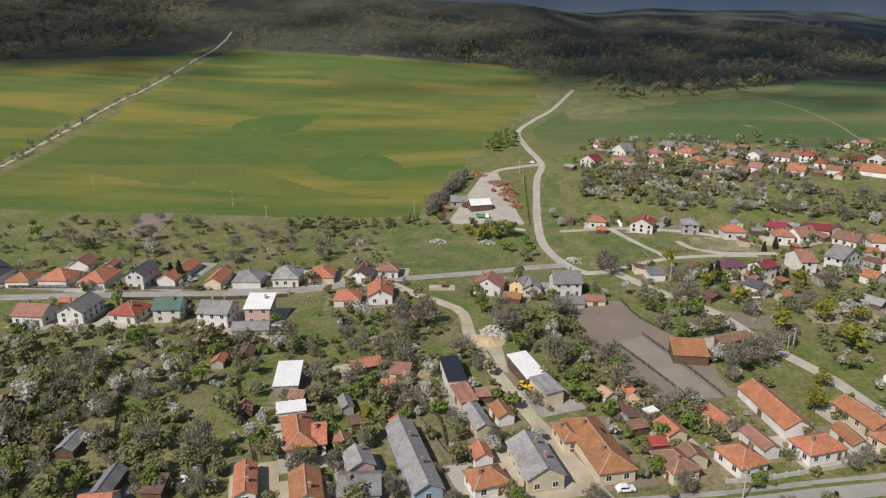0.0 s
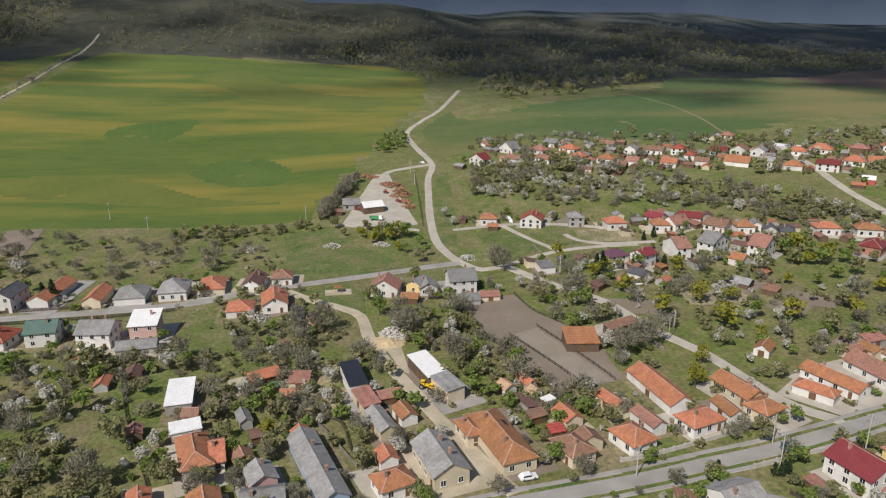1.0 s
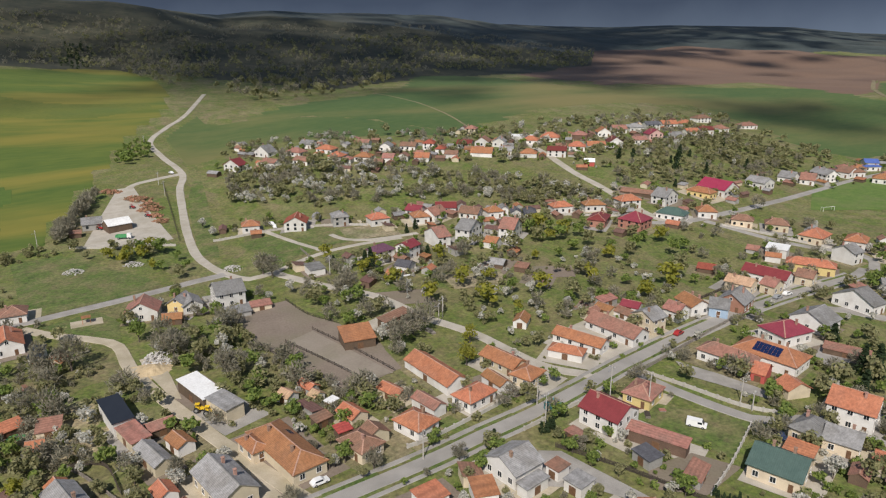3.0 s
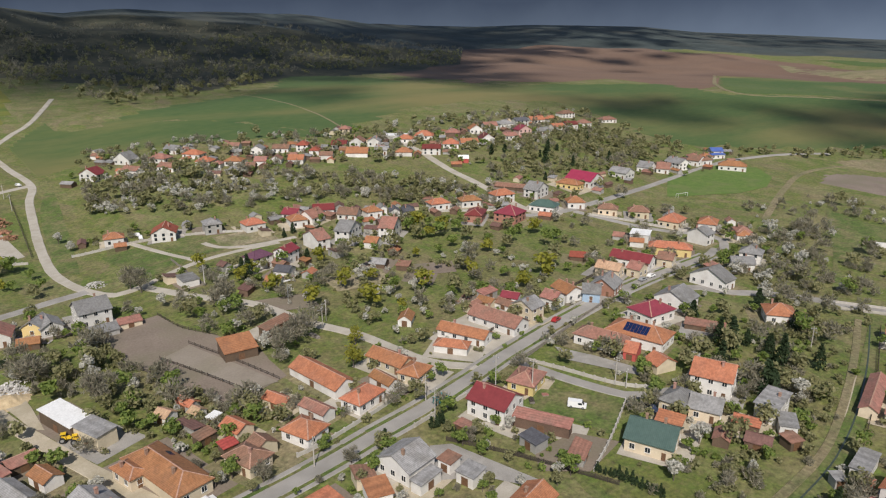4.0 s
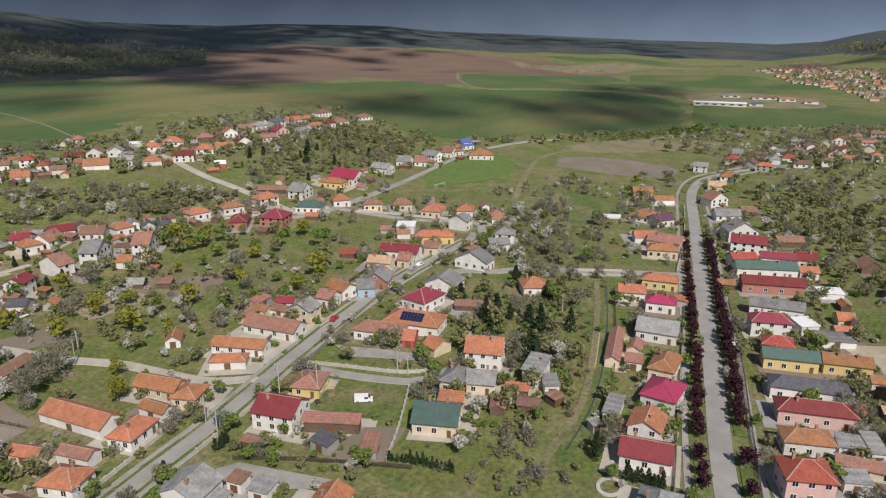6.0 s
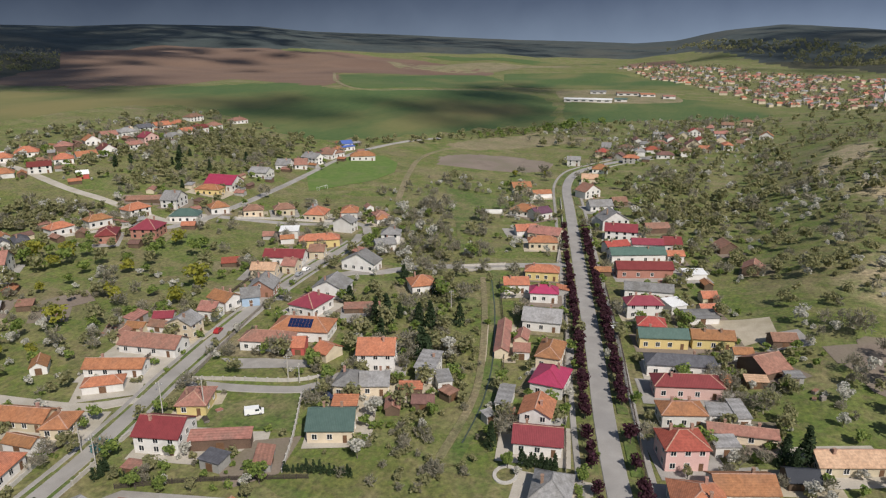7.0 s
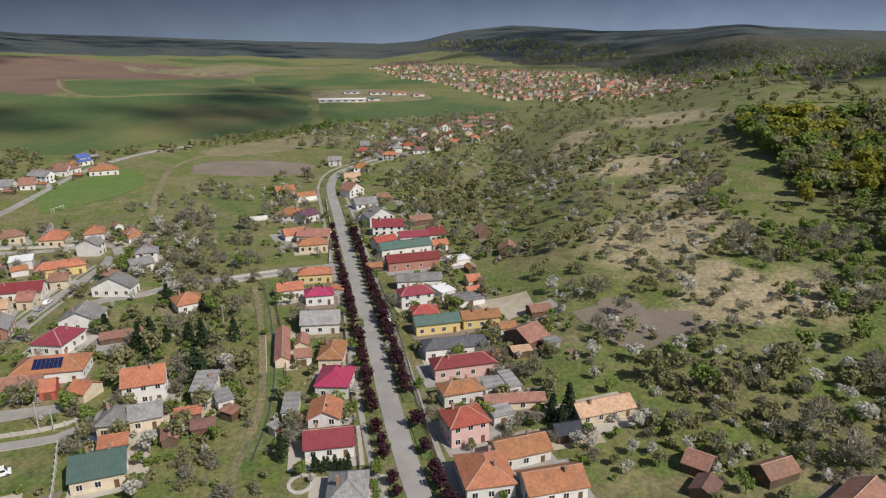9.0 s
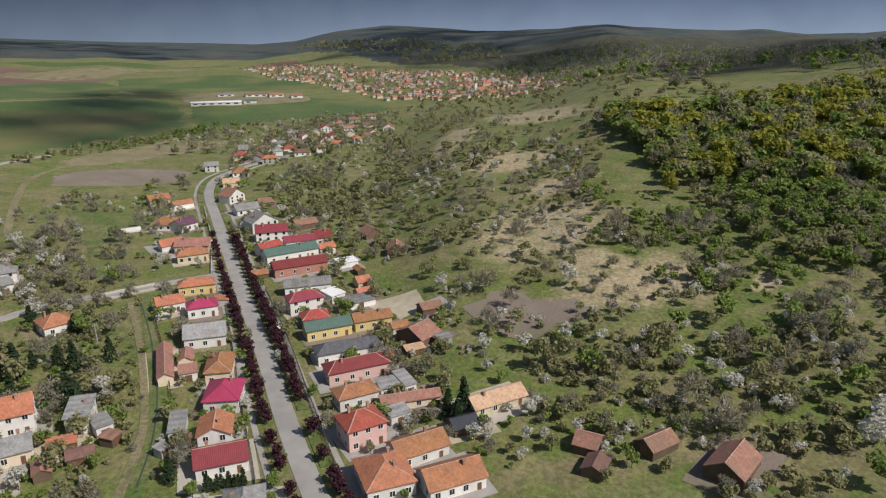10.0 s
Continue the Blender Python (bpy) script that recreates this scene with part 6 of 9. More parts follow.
note_taken()
CLEAR = [
    ((-270.5, 397.4), (-236.6, 343.1), (-140.3, 347), (-51.4, 342.9), (-12.3, 346.7), (0.3, 386.3), (24.9, 477.7), (55.2, 582.2), (94.2, 686.9), (114.8, 867.6), (74.3, 1006.3), (-60.2, 932.7), (-168.8, 977.3), (-283, 997.6), (-288.1, 801.9), (-280.6, 612.8), (-276.9, 482)),
    ((-283.3, 417.9), (-287.7, 502.2), (-295.1, 646.1), (-308.2, 839.9), (-321.1, 1030.4), (-346.3, 904.3), (-408.7, 795), (-455.4, 693.7)),
    ((113.5, 588.7), (177.6, 578.8), (225.1, 521.3), (260.3, 454.2), (321.3, 471.4), (399.3, 505.5), (538.8, 491.3), (529.3, 418.6), (496.5, 332.9), (494.8, 283.6), (557.9, 230.4), (652.8, 189.4), (713.6, 144.3), (747.1, 152.1), (924.6, 196.2), (1004.6, 287.6), (792.1, 426.9), (860.4, 525.2), (719.6, 607.4), (566.8, 652.1), (537.2, 851.9), (446.4, 874.3), (336.4, 726.6), (185, 648.1)),
    ((603.5, 866.4), (1000.4, 1150.2), (1602.5, 1440.9), (1734.2, 1155.2), (1795.2, 856.1), (1655.4, 563.1), (1362.4, 418.4), (857.1, 462.8), (1278.5, 729.6), (757.1, 639.1), (632.3, 705.1)),
    ((1238, 1418.6), (1601.9, 1489.5), (1781.2, 1269.1), (1589.7, 900.1), (1559.3, 748.1), (1258.3, 701.3), (820.3, 467.9), (849.5, 637.5), (770.1, 721.5), (606.4, 702.1)),
    ((1852.2, 785.8), (1848.8, 498.7), (2015.2, 286), (1809.2, 341.9), (1775.6, 628.5)),
    ((1995, 221.3), (2104.4, 105.2), (1776.8, 61.4), (1546.9, 159.2)),
    ((1194, 667.9), (1305.7, 554.9), (1304.5, 395.3), (1103.1, 320.5), (911.7, 371.5), (823.7, 447.7)),
    ((1427.8, 408.8), (1471.2, 277.7), (1420.2, 145.6), (1184.5, 21.1), (1149.3, 161.9), (1124.7, 303.3)),
    ((919, 180.1), (1023, 143.9), (1016.7, 32.9), (904.9, -67.3), (798.9, -42.1), (775.6, 53.8), (751.5, 140.9)),
    ((457.7, 181), (493.3, 188.1), (514.5, 160), (509.9, 107.1), (468.1, 104.1), (456, 142.1)),
    ((42.9, 234.1), (64.8, 235.2), (67.3, 217.9), (74.1, 205), (79.6, 183.5), (78.9, 166.2), (67, 162.8), (58.8, 161.6), (51.6, 182.8), (46.1, 204.9)),
    ((352.7, 219.4), (403.4, 242.4), (465.8, 238.3), (511.2, 214.7), (428.3, 185.9), (386, 177.2)),
    ((-25.5, 333), (-6.5, 334.8), (11.6, 307.5), (27.7, 276.8), (3.6, 268.3), (-17.4, 265.1)),
    ((65.8, 312), (79.3, 313.8), (97.1, 284.4), (75.2, 275.2), (71.1, 283.3)),
    ((85.2, 314.3), (105.6, 312.2), (128.9, 293.9), (134.6, 288.3), (107.3, 284.8), (98.8, 285.7)),
    ((67.6, 431.7), (72.7, 431), (54.3, 297.5), (48.1, 306.3), (57.4, 387.8)),
    ((-14.6, 253.4), (3.5, 260), (9.5, 246), (8.5, 228.5), (-2.8, 239.1)),
    ((3, 341.1), (14.4, 390.7), (26.3, 434.9), (34.8, 433.3), (37.3, 383.2), (41.1, 335), (31.2, 331.1)),
    ((234.9, -0.7), (239.6, -26.2), (224, -27.9), (215.7, -17.1), (233.3, -7.3)),
    ((201.1, 115.7), (204.6, 106.5), (192.8, 102.7), (189.1, 110.1)),
    ((119.2, 113), (130, 114.8), (143.5, 96.4), (126.6, 87.5), (123.2, 101)),
    ((260.5, 77.9), (261, 75.2), (184.4, 50.9), (151, 45.4), (127.7, 45.3), (126.9, 48.9), (151.5, 49.7), (183.4, 55.8)),
    ((397.9, 150.8), (383.6, 120), (369.3, 99.6), (319.9, 112.1), (279.7, 92.2), (275.1, 97), (319.5, 114.8)),
    ((89.2, 113.4), (93.8, 110.6), (99.7, 87.3), (95.6, 88.5), (91, 96.1), (82.5, 101.5)),
    ((11.9, 211.2), (17.4, 211.9), (18.7, 193.9), (19.1, 179.6), (16.9, 181.4), (13.3, 198.1)),
    ((153.2, 130.6), (157.9, 118.1), (162.2, 101.9), (158.3, 100.6), (149.1, 121.8)),
]
THIN = [
    ((210.3, -41.3), (219.9, -57.2), (208.3, -72.5), (198.7, -75.1), (187.9, -52.8), (192.7, -47.2)),
    ((523.2, -87.6), (588.1, -141.4), (614.2, -183.2), (501, -192.4), (458.2, -168.4), (495, -131.5)),
    ((527.4, -41.9), (519.3, -70.3), (470.2, -97.8), (449, -93.5), (470.8, -67.5)),
    ((361.4, -57.7), (385.9, -77.3), (405.3, -111.4), (382.6, -123.2), (358.7, -99), (346.9, -75.4)),
    ((289.9, -100.9), (295.4, -126.6), (277.5, -143.1), (266, -127.3), (266.8, -102.9)),
    ((280.5, -58.9), (279.1, -80.2), (261.1, -89.1), (250.2, -74.5), (261.7, -57.3)),
    ((226.3, -101.2), (234.6, -122.7), (229.7, -136.6), (217.6, -127.9), (212, -103.7)),
    ((186.9, -110.1), (193.8, -132.2), (183.6, -145), (170.7, -132.5), (171.6, -113.5)),
]
grove(((-147, 200.1), (-111, 212.3), (-65.3, 205.2), (-49.3, 169.2), (-46.3, 124.2), (-97.3, 119)), 70, ('dull', 'dull', 'fresh', 'bare', 'bare', 'blossom', 'dull'), 0.55, 1)
grove(((-57.1, 209.7), (-27.5, 224.8), (2.9, 211.1), (12.6, 190.5), (-0.6, 170.5), (-11.7, 153.4), (-35, 158.1), (-52.4, 189.4)), 42, ('dull', 'bare', 'bare', 'fresh', 'blossom', 'dull'), 0.5, 0.95)
grove(((14.5, 225), (40.6, 232.1), (55.8, 188.3), (64.6, 147.7), (38, 157.5), (24.1, 189.9)), 40, ('dull', 'bare', 'bare', 'fresh', 'blossom'), 0.55, 1)
grove(((-225.2, 325), (-167.8, 338.3), (-78, 334.5), (-28.3, 335), (-21.6, 278.3), (-89.5, 276.3), (-145.4, 288.7), (-200.2, 285.2)), 40, ('bare', 'blossom', 'dull', 'bare', 'fresh'), 0.5, 0.9)
grove(((-3.8, 337.1), (17.8, 332), (42.8, 314.6), (40.4, 276.6), (22.3, 280.8), (4.1, 315.7)), 26, ('fresh', 'yellow', 'fresh', 'dull'), 0.55, 0.9)
grove(((57.1, 244.6), (85.8, 240.3), (100.1, 205.4), (106.9, 170.8), (80.3, 169.4), (72.4, 203.1)), 26, ('dull', 'bare', 'bare', 'blossom', 'fresh'), 0.55, 1)
grove(((89.8, 279.8), (124.3, 247), (180.6, 231.5), (222.6, 185.7), (190.5, 169.5), (145.3, 169.3), (112.9, 181.6), (92.5, 230.7)), 55, ('bare', 'dull', 'blossom', 'fresh', 'yellow', 'yellow'), 0.6, 1)
grove(((189.7, 263.9), (214.4, 240.4), (241.1, 218.8), (233.6, 195), (203.6, 200.4), (177, 234.7)), 34, ('yellow', 'fresh', 'fresh', 'dull'), 0.6, 1)
grove(((89.4, 436.6), (151.8, 398.5), (239.2, 325.1), (264.6, 260.5), (244.2, 248.3), (194.7, 314.9), (117.9, 339), (77, 375.2)), 90, ('bare', 'blossom', 'dull', 'bare', 'blossom'), 0.5, 0.9)
grove(((104, 512), (168.6, 489.9), (271.8, 449.8), (399.6, 460.2), (556.3, 433.2), (457.4, 349.8), (319.6, 335.3), (226.6, 364.2), (109.6, 424.7)), 70, ('bare', 'blossom', 'dull', 'dull'), 0.5, 0.85)
grove(((297.3, 332.3), (452.5, 381), (455.2, 294.4), (369.2, 263.3), (308, 275.6), (278.1, 291.8)), 50, ('dull', 'bare', 'dull', 'blossom', 'conifer'), 0.5, 0.9)
grove(((292, 157.7), (360.6, 144.8), (332.9, 103.7), (184.1, 51.8), (157.4, 55.3), (169.2, 77.9), (220.4, 96.2)), 60, ('bare', 'bare', 'blossom', 'dull', 'fresh'), 0.5, 0.95)
grove(((153.1, 138.1), (166.1, 102.5), (155.1, 93.2), (144.4, 119.1)), 14, ('fresh', 'dull', 'bare'), 0.45, 0.7)
grove(((332.2, 277.1), (327.4, 176.7), (335.5, 141.9), (255.1, 109.4), (231.4, 152.6), (227.9, 204.9)), 24, ('dull', 'bare', 'blossom'), 0.45, 0.8)
grove(((205, 118.7), (257, 100.5), (236.4, 73.1), (157.1, 51.4), (142, 67.3), (173.7, 98.6)), 40, ('bare', 'dull', 'blossom', 'conifer', 'dull', 'bare'), 0.5, 0.95)
grove(((386.6, 191.8), (426.6, 163.3), (427.4, 97), (311.4, 60.3), (275.6, 72.5), (263.4, 102.8), (312.9, 153.8)), 40, ('bare', 'blossom', 'bare', 'dull'), 0.5, 0.9)
grove(((453.6, 137.5), (486, 94), (431.3, 79.9), (408.9, 106.6)), 8, ('bare', 'yellow'), 0.5, 0.8)
grove(((366.8, 33.3), (444.4, -38.6), (410.7, -137.2), (306.1, -130.9), (240, -139.7), (169.3, -152), (135.4, -127), (150.4, -85.1), (179.6, -46.6), (265, -22.3)), 130, ('blossom', 'bare', 'dull', 'dull', 'bare', 'blossom'), 0.45, 0.9)
grove(((181.2, -38.7), (183.2, -120), (139.3, -161.1), (95.8, -122.1), (109.7, -79.3), (130.4, -47.9)), 60, ('dull', 'dull', 'bare', 'blossom', 'fresh'), 0.55, 1)
thicket("shrub_thicket", ((-147, 200.1), (-111, 212.3), (-65.3, 205.2), (-49.3, 169.2), (-46.3, 124.2), (-97.3, 119)), 230, "dull", 0.3, 0.65, "tangled olive-green garden shrubs and young growth", 0.45, 1)
thicket("twig_thicket", ((-147, 200.1), (-111, 212.3), (-65.3, 205.2), (-49.3, 169.2), (-46.3, 124.2), (-97.3, 119)), 160, "bare", 0.3, 0.7, "grey-brown leafless scrub between gardens", 0.45, 1)
thicket("shrub_thicket", ((-57.1, 209.7), (-27.5, 224.8), (2.9, 211.1), (12.6, 190.5), (-0.6, 170.5), (-11.7, 153.4), (-35, 158.1), (-52.4, 189.4)), 110, "dull", 0.25, 0.5, "low olive-green garden shrubs", 0.5, 1)
thicket("twig_thicket", ((-57.1, 209.7), (-27.5, 224.8), (2.9, 211.1), (12.6, 190.5), (-0.6, 170.5), (-11.7, 153.4), (-35, 158.1), (-52.4, 189.4)), 90, "bare", 0.25, 0.6, "grey-brown leafless scrub", 0.45, 1)
thicket("shrub_thicket", ((14.5, 225), (40.6, 232.1), (55.8, 188.3), (64.6, 147.7), (38, 157.5), (24.1, 189.9)), 110, "dull", 0.3, 0.6, "green scrub beside the dirt road", 0.4, 1)
thicket("twig_thicket", ((14.5, 225), (40.6, 232.1), (55.8, 188.3), (64.6, 147.7), (38, 157.5), (24.1, 189.9)), 90, "bare", 0.3, 0.65, "grey-brown scrub beside the dirt road", 0.4, 1)
thicket("twig_thicket", ((-225.2, 325), (-167.8, 338.3), (-78, 334.5), (-28.3, 335), (-21.6, 278.3), (-89.5, 276.3), (-145.4, 288.7), (-200.2, 285.2)), 120, "bare", 0.3, 0.6, "grey-brown scrub behind the house row", 0.4, 1)
thicket("shrub_thicket", ((-225.2, 325), (-167.8, 338.3), (-78, 334.5), (-28.3, 335), (-21.6, 278.3), (-89.5, 276.3), (-145.4, 288.7), (-200.2, 285.2)), 90, "dull", 0.25, 0.5, "green scrub behind the house row", 0.4, 1)
thicket("twig_thicket", ((89.4, 436.6), (151.8, 398.5), (239.2, 325.1), (264.6, 260.5), (244.2, 248.3), (194.7, 314.9), (117.9, 339), (77, 375.2)), 190, "bare", 0.45, 0.9, "grey-brown orchard scrub on the slope", 0.35, 1)
thicket("blossom_thicket", ((89.4, 436.6), (151.8, 398.5), (239.2, 325.1), (264.6, 260.5), (244.2, 248.3), (194.7, 314.9), (117.9, 339), (77, 375.2)), 120, "blossom", 0.5, 1, "pale blossoming orchard shrubs on the slope", 0.3, 1)
thicket("shrub_thicket", ((89.4, 436.6), (151.8, 398.5), (239.2, 325.1), (264.6, 260.5), (244.2, 248.3), (194.7, 314.9), (117.9, 339), (77, 375.2)), 200, "dull", 0.45, 0.95, "olive-green scrub on the slope", 0.35, 1)
thicket("twig_thicket", ((104, 512), (168.6, 489.9), (271.8, 449.8), (399.6, 460.2), (556.3, 433.2), (457.4, 349.8), (319.6, 335.3), (226.6, 364.2), (109.6, 424.7)), 140, "bare", 0.45, 0.9, "grey-brown trees between hillside houses", 0.3, 1)
thicket("blossom_thicket", ((104, 512), (168.6, 489.9), (271.8, 449.8), (399.6, 460.2), (556.3, 433.2), (457.4, 349.8), (319.6, 335.3), (226.6, 364.2), (109.6, 424.7)), 90, "blossom", 0.5, 1, "pale blossoming trees between hillside houses", 0.3, 1)
thicket("shrub_thicket", ((104, 512), (168.6, 489.9), (271.8, 449.8), (399.6, 460.2), (556.3, 433.2), (457.4, 349.8), (319.6, 335.3), (226.6, 364.2), (109.6, 424.7)), 180, "dull", 0.5, 1.05, "olive-green trees between hillside houses", 0.3, 1)
thicket("shrub_thicket", ((297.3, 332.3), (452.5, 381), (455.2, 294.4), (369.2, 263.3), (308, 275.6), (278.1, 291.8)), 200, "dull", 0.4, 0.9, "dull green wooded bank above the houses", 0.2, 1)
thicket("twig_thicket", ((297.3, 332.3), (452.5, 381), (455.2, 294.4), (369.2, 263.3), (308, 275.6), (278.1, 291.8)), 120, "bare", 0.4, 0.9, "bare wooded bank above the houses", 0.2, 1)
thicket("twig_thicket", ((89.8, 279.8), (124.3, 247), (180.6, 231.5), (222.6, 185.7), (190.5, 169.5), (145.3, 169.3), (112.9, 181.6), (92.5, 230.7)), 45, "bare", 0.35, 0.8, "grey-brown garden scrub", 0.4, 1)
thicket("shrub_thicket", ((89.8, 279.8), (124.3, 247), (180.6, 231.5), (222.6, 185.7), (190.5, 169.5), (145.3, 169.3), (112.9, 181.6), (92.5, 230.7)), 60, "dull", 0.3, 0.65, "low green garden plants", 0.4, 1)
thicket("twig_thicket", ((292, 157.7), (360.6, 144.8), (332.9, 103.7), (184.1, 51.8), (157.4, 55.3), (169.2, 77.9), (220.4, 96.2)), 120, "bare", 0.3, 0.6, "bare shrubs along the grassy ditch", 0.4, 1)
thicket("shrub_thicket", ((292, 157.7), (360.6, 144.8), (332.9, 103.7), (184.1, 51.8), (157.4, 55.3), (169.2, 77.9), (220.4, 96.2)), 110, "dull", 0.25, 0.5, "green garden shrubs along the grassy ditch", 0.4, 1)
thicket("shrub_thicket", ((205, 118.7), (257, 100.5), (236.4, 73.1), (157.1, 51.4), (142, 67.3), (173.7, 98.6)), 90, "dull", 0.25, 0.5, "green garden shrubs", 0.4, 1)
thicket("twig_thicket", ((386.6, 191.8), (426.6, 163.3), (427.4, 97), (311.4, 60.3), (275.6, 72.5), (263.4, 102.8), (312.9, 153.8)), 130, "bare", 0.3, 0.6, "bare shrubs on the valley meadow", 0.5, 1)
thicket("shrub_thicket", ((366.8, 33.3), (444.4, -38.6), (410.7, -137.2), (306.1, -130.9), (240, -139.7), (169.3, -152), (135.4, -127), (150.4, -85.1), (179.6, -46.6), (265, -22.3)), 250, "dull", 0.35, 0.9, "olive-green scrub on the orchard slope", 0.5, 1)
thicket("twig_thicket", ((366.8, 33.3), (444.4, -38.6), (410.7, -137.2), (306.1, -130.9), (240, -139.7), (169.3, -152), (135.4, -127), (150.4, -85.1), (179.6, -46.6), (265, -22.3)), 190, "bare", 0.4, 0.95, "grey-brown scrub on the orchard slope", 0.5, 1)
thicket("shrub_thicket", ((181.2, -38.7), (183.2, -120), (139.3, -161.1), (95.8, -122.1), (109.7, -79.3), (130.4, -47.9)), 210, "dull", 0.3, 0.7, "dense green scrub on the lower slope", 0.35, 1)
thicket("twig_thicket", ((181.2, -38.7), (183.2, -120), (139.3, -161.1), (95.8, -122.1), (109.7, -79.3), (130.4, -47.9)), 150, "bare", 0.3, 0.75, "bare scrub on the lower slope", 0.35, 1)
grove(((499.5, 76.3), (537.1, 52), (560, 10.2), (649.3, -52.8), (784.4, -74.6), (810.7, -14.8), (712.7, 41.7), (603.2, 77.8)), 40, ('bare', 'dull', 'blossom'), 0.5, 0.9)
thicket("twig_thicket", ((499.5, 76.3), (537.1, 52), (560, 10.2), (649.3, -52.8), (784.4, -74.6), (810.7, -14.8), (712.7, 41.7), (603.2, 77.8)), 160, "bare", 0.4, 0.9, "bare trees between the far row of houses", 0.15, 1)
thicket("shrub_thicket", ((499.5, 76.3), (537.1, 52), (560, 10.2), (649.3, -52.8), (784.4, -74.6), (810.7, -14.8), (712.7, 41.7), (603.2, 77.8)), 130, "dull", 0.35, 0.8, "olive-green trees between the far row of houses", 0.15, 1)
thicket("shrub_thicket", ((348.5, -117.2), (245.3, -155.1), (189.3, -181.4), (145.3, -145.9), (186.3, -111.7), (254.8, -98.6)), 190, "fresh", 0.35, 0.95, "green scrub below the wood", 0.35, 1)
thicket("twig_thicket", ((348.5, -117.2), (245.3, -155.1), (189.3, -181.4), (145.3, -145.9), (186.3, -111.7), (254.8, -98.6)), 110, "bare", 0.35, 0.9, "leafless scrub below the wood", 0.35, 1)
thicket("shrub_thicket", ((581.8, -23.5), (461.3, -115), (422.2, -162.8), (316.3, -129.3), (348.3, -58.4)), 120, "dull", 0.35, 0.9, "scrub on the upper orchard slope", 0.35, 1)
thicket("twig_thicket", ((581.8, -23.5), (461.3, -115), (422.2, -162.8), (316.3, -129.3), (348.3, -58.4)), 70, "bare", 0.35, 0.9, "leafless scrub on the upper orchard slope", 0.35, 1)
thicket("blossom_thicket", ((366.8, 33.3), (444.4, -38.6), (410.7, -137.2), (306.1, -130.9), (240, -139.7), (169.3, -152), (135.4, -127), (150.4, -85.1), (179.6, -46.6), (265, -22.3)), 120, "blossom", 0.4, 0.9, "pale blossoming wild fruit trees on the slope", 0.3, 1)
thicket("blossom_thicket", ((181.2, -38.7), (183.2, -120), (139.3, -161.1), (95.8, -122.1), (109.7, -79.3), (130.4, -47.9)), 50, "blossom", 0.4, 0.85, "pale blossoming wild fruit trees on the lower slope", 0.2, 1)
thicket("blossom_thicket", ((-147, 200.1), (-111, 212.3), (-65.3, 205.2), (-49.3, 169.2), (-46.3, 124.2), (-97.3, 119)), 50, "blossom", 0.4, 0.8, "pale blossoming shrubs in old gardens", 0.2, 1)
thicket("blossom_thicket", ((386.6, 191.8), (426.6, 163.3), (427.4, 97), (311.4, 60.3), (275.6, 72.5), (263.4, 102.8), (312.9, 153.8)), 50, "blossom", 0.4, 0.8, "pale blossoming trees on the valley meadow", 0.3, 1)
thicket("blossom_thicket", ((89.8, 279.8), (124.3, 247), (180.6, 231.5), (222.6, 185.7), (190.5, 169.5), (145.3, 169.3), (112.9, 181.6), (92.5, 230.7)), 50, "blossom", 0.35, 0.7, "pale blossoming garden trees", 0.3, 1)
thicket("shrub_thicket", ((739.8, -100.3), (495.4, -190.3), (422.2, -162.8), (457, -113.9), (550.9, -48.3), (615.9, -15.3)), 110, "dull", 0.4, 1, "scrub on the ridge before the town", 0.3, 1)
thicket("twig_thicket", ((739.8, -100.3), (495.4, -190.3), (422.2, -162.8), (457, -113.9), (550.9, -48.3), (615.9, -15.3)), 80, "bare", 0.4, 1, "leafless scrub on the ridge before the town", 0.3, 1)
thicket("twig_thicket", ((132, 75), (142, 64), (133, 43), (121, 38), (113, 52), (110, 69)), 36, "bare", 0.32, 0.62, "leafless garden scrub beside the grassy ditch", 0, 1)
thicket("shrub_thicket", ((134, 75), (150, 60), (135, 43), (121, 38), (113, 52), (110, 69)), 34, "dull", 0.3, 0.55, "low olive growth in old gardens", 0, 1)
thicket("shrub_thicket", ((160, 112), (215, 108), (232, 82), (180, 74), (172, 92)), 36, "fresh", 0.35, 0.7, "fresh green garden shrubs behind houses", 0, 1)
thicket("shrub_thicket", ((96, 100), (128, 96), (124, 88), (104, 84)), 10, "fresh", 0.3, 0.5, "garden shrubs beside a dug bed", 0, 1)
thicket("wood", ((295.7, -149), (282.1, -206.2), (258.2, -251.5), (167.4, -196.5), (182.7, -166.6), (223.8, -150)), 150, "fresh", 0.7, 1.3, "green lower edge of the hillside wood", 0.1, 0)
thicket("wood", ((295.7, -149), (282.1, -206.2), (258.2, -251.5), (167.4, -196.5), (182.7, -166.6), (223.8, -150)), 130, "dull", 0.6, 1.2, "olive lower edge of the hillside wood", 0.1, 0)
thicket("wood", ((295.7, -149), (282.1, -206.2), (258.2, -251.5), (167.4, -196.5), (182.7, -166.6), (223.8, -150)), 90, "bare", 0.6, 1.1, "leafless trees below the hillside wood", 0.1, 0)
thicket("shrub_thicket", ((421.5, 50.7), (487.9, 33), (579.6, 2.4), (580.2, -52.3), (383.8, -47.7), (330.8, -25.6), (335.7, 9.4), (361.8, 33.6)), 120, "dull", 0.5, 1.1, "olive-green scrub above the end of the street", 0.2, 1)
thicket("twig_thicket", ((421.5, 50.7), (487.9, 33), (579.6, 2.4), (580.2, -52.3), (383.8, -47.7), (330.8, -25.6), (335.7, 9.4), (361.8, 33.6)), 70, "bare", 0.5, 1.1, "leafless scrub above the end of the street", 0.2, 1)
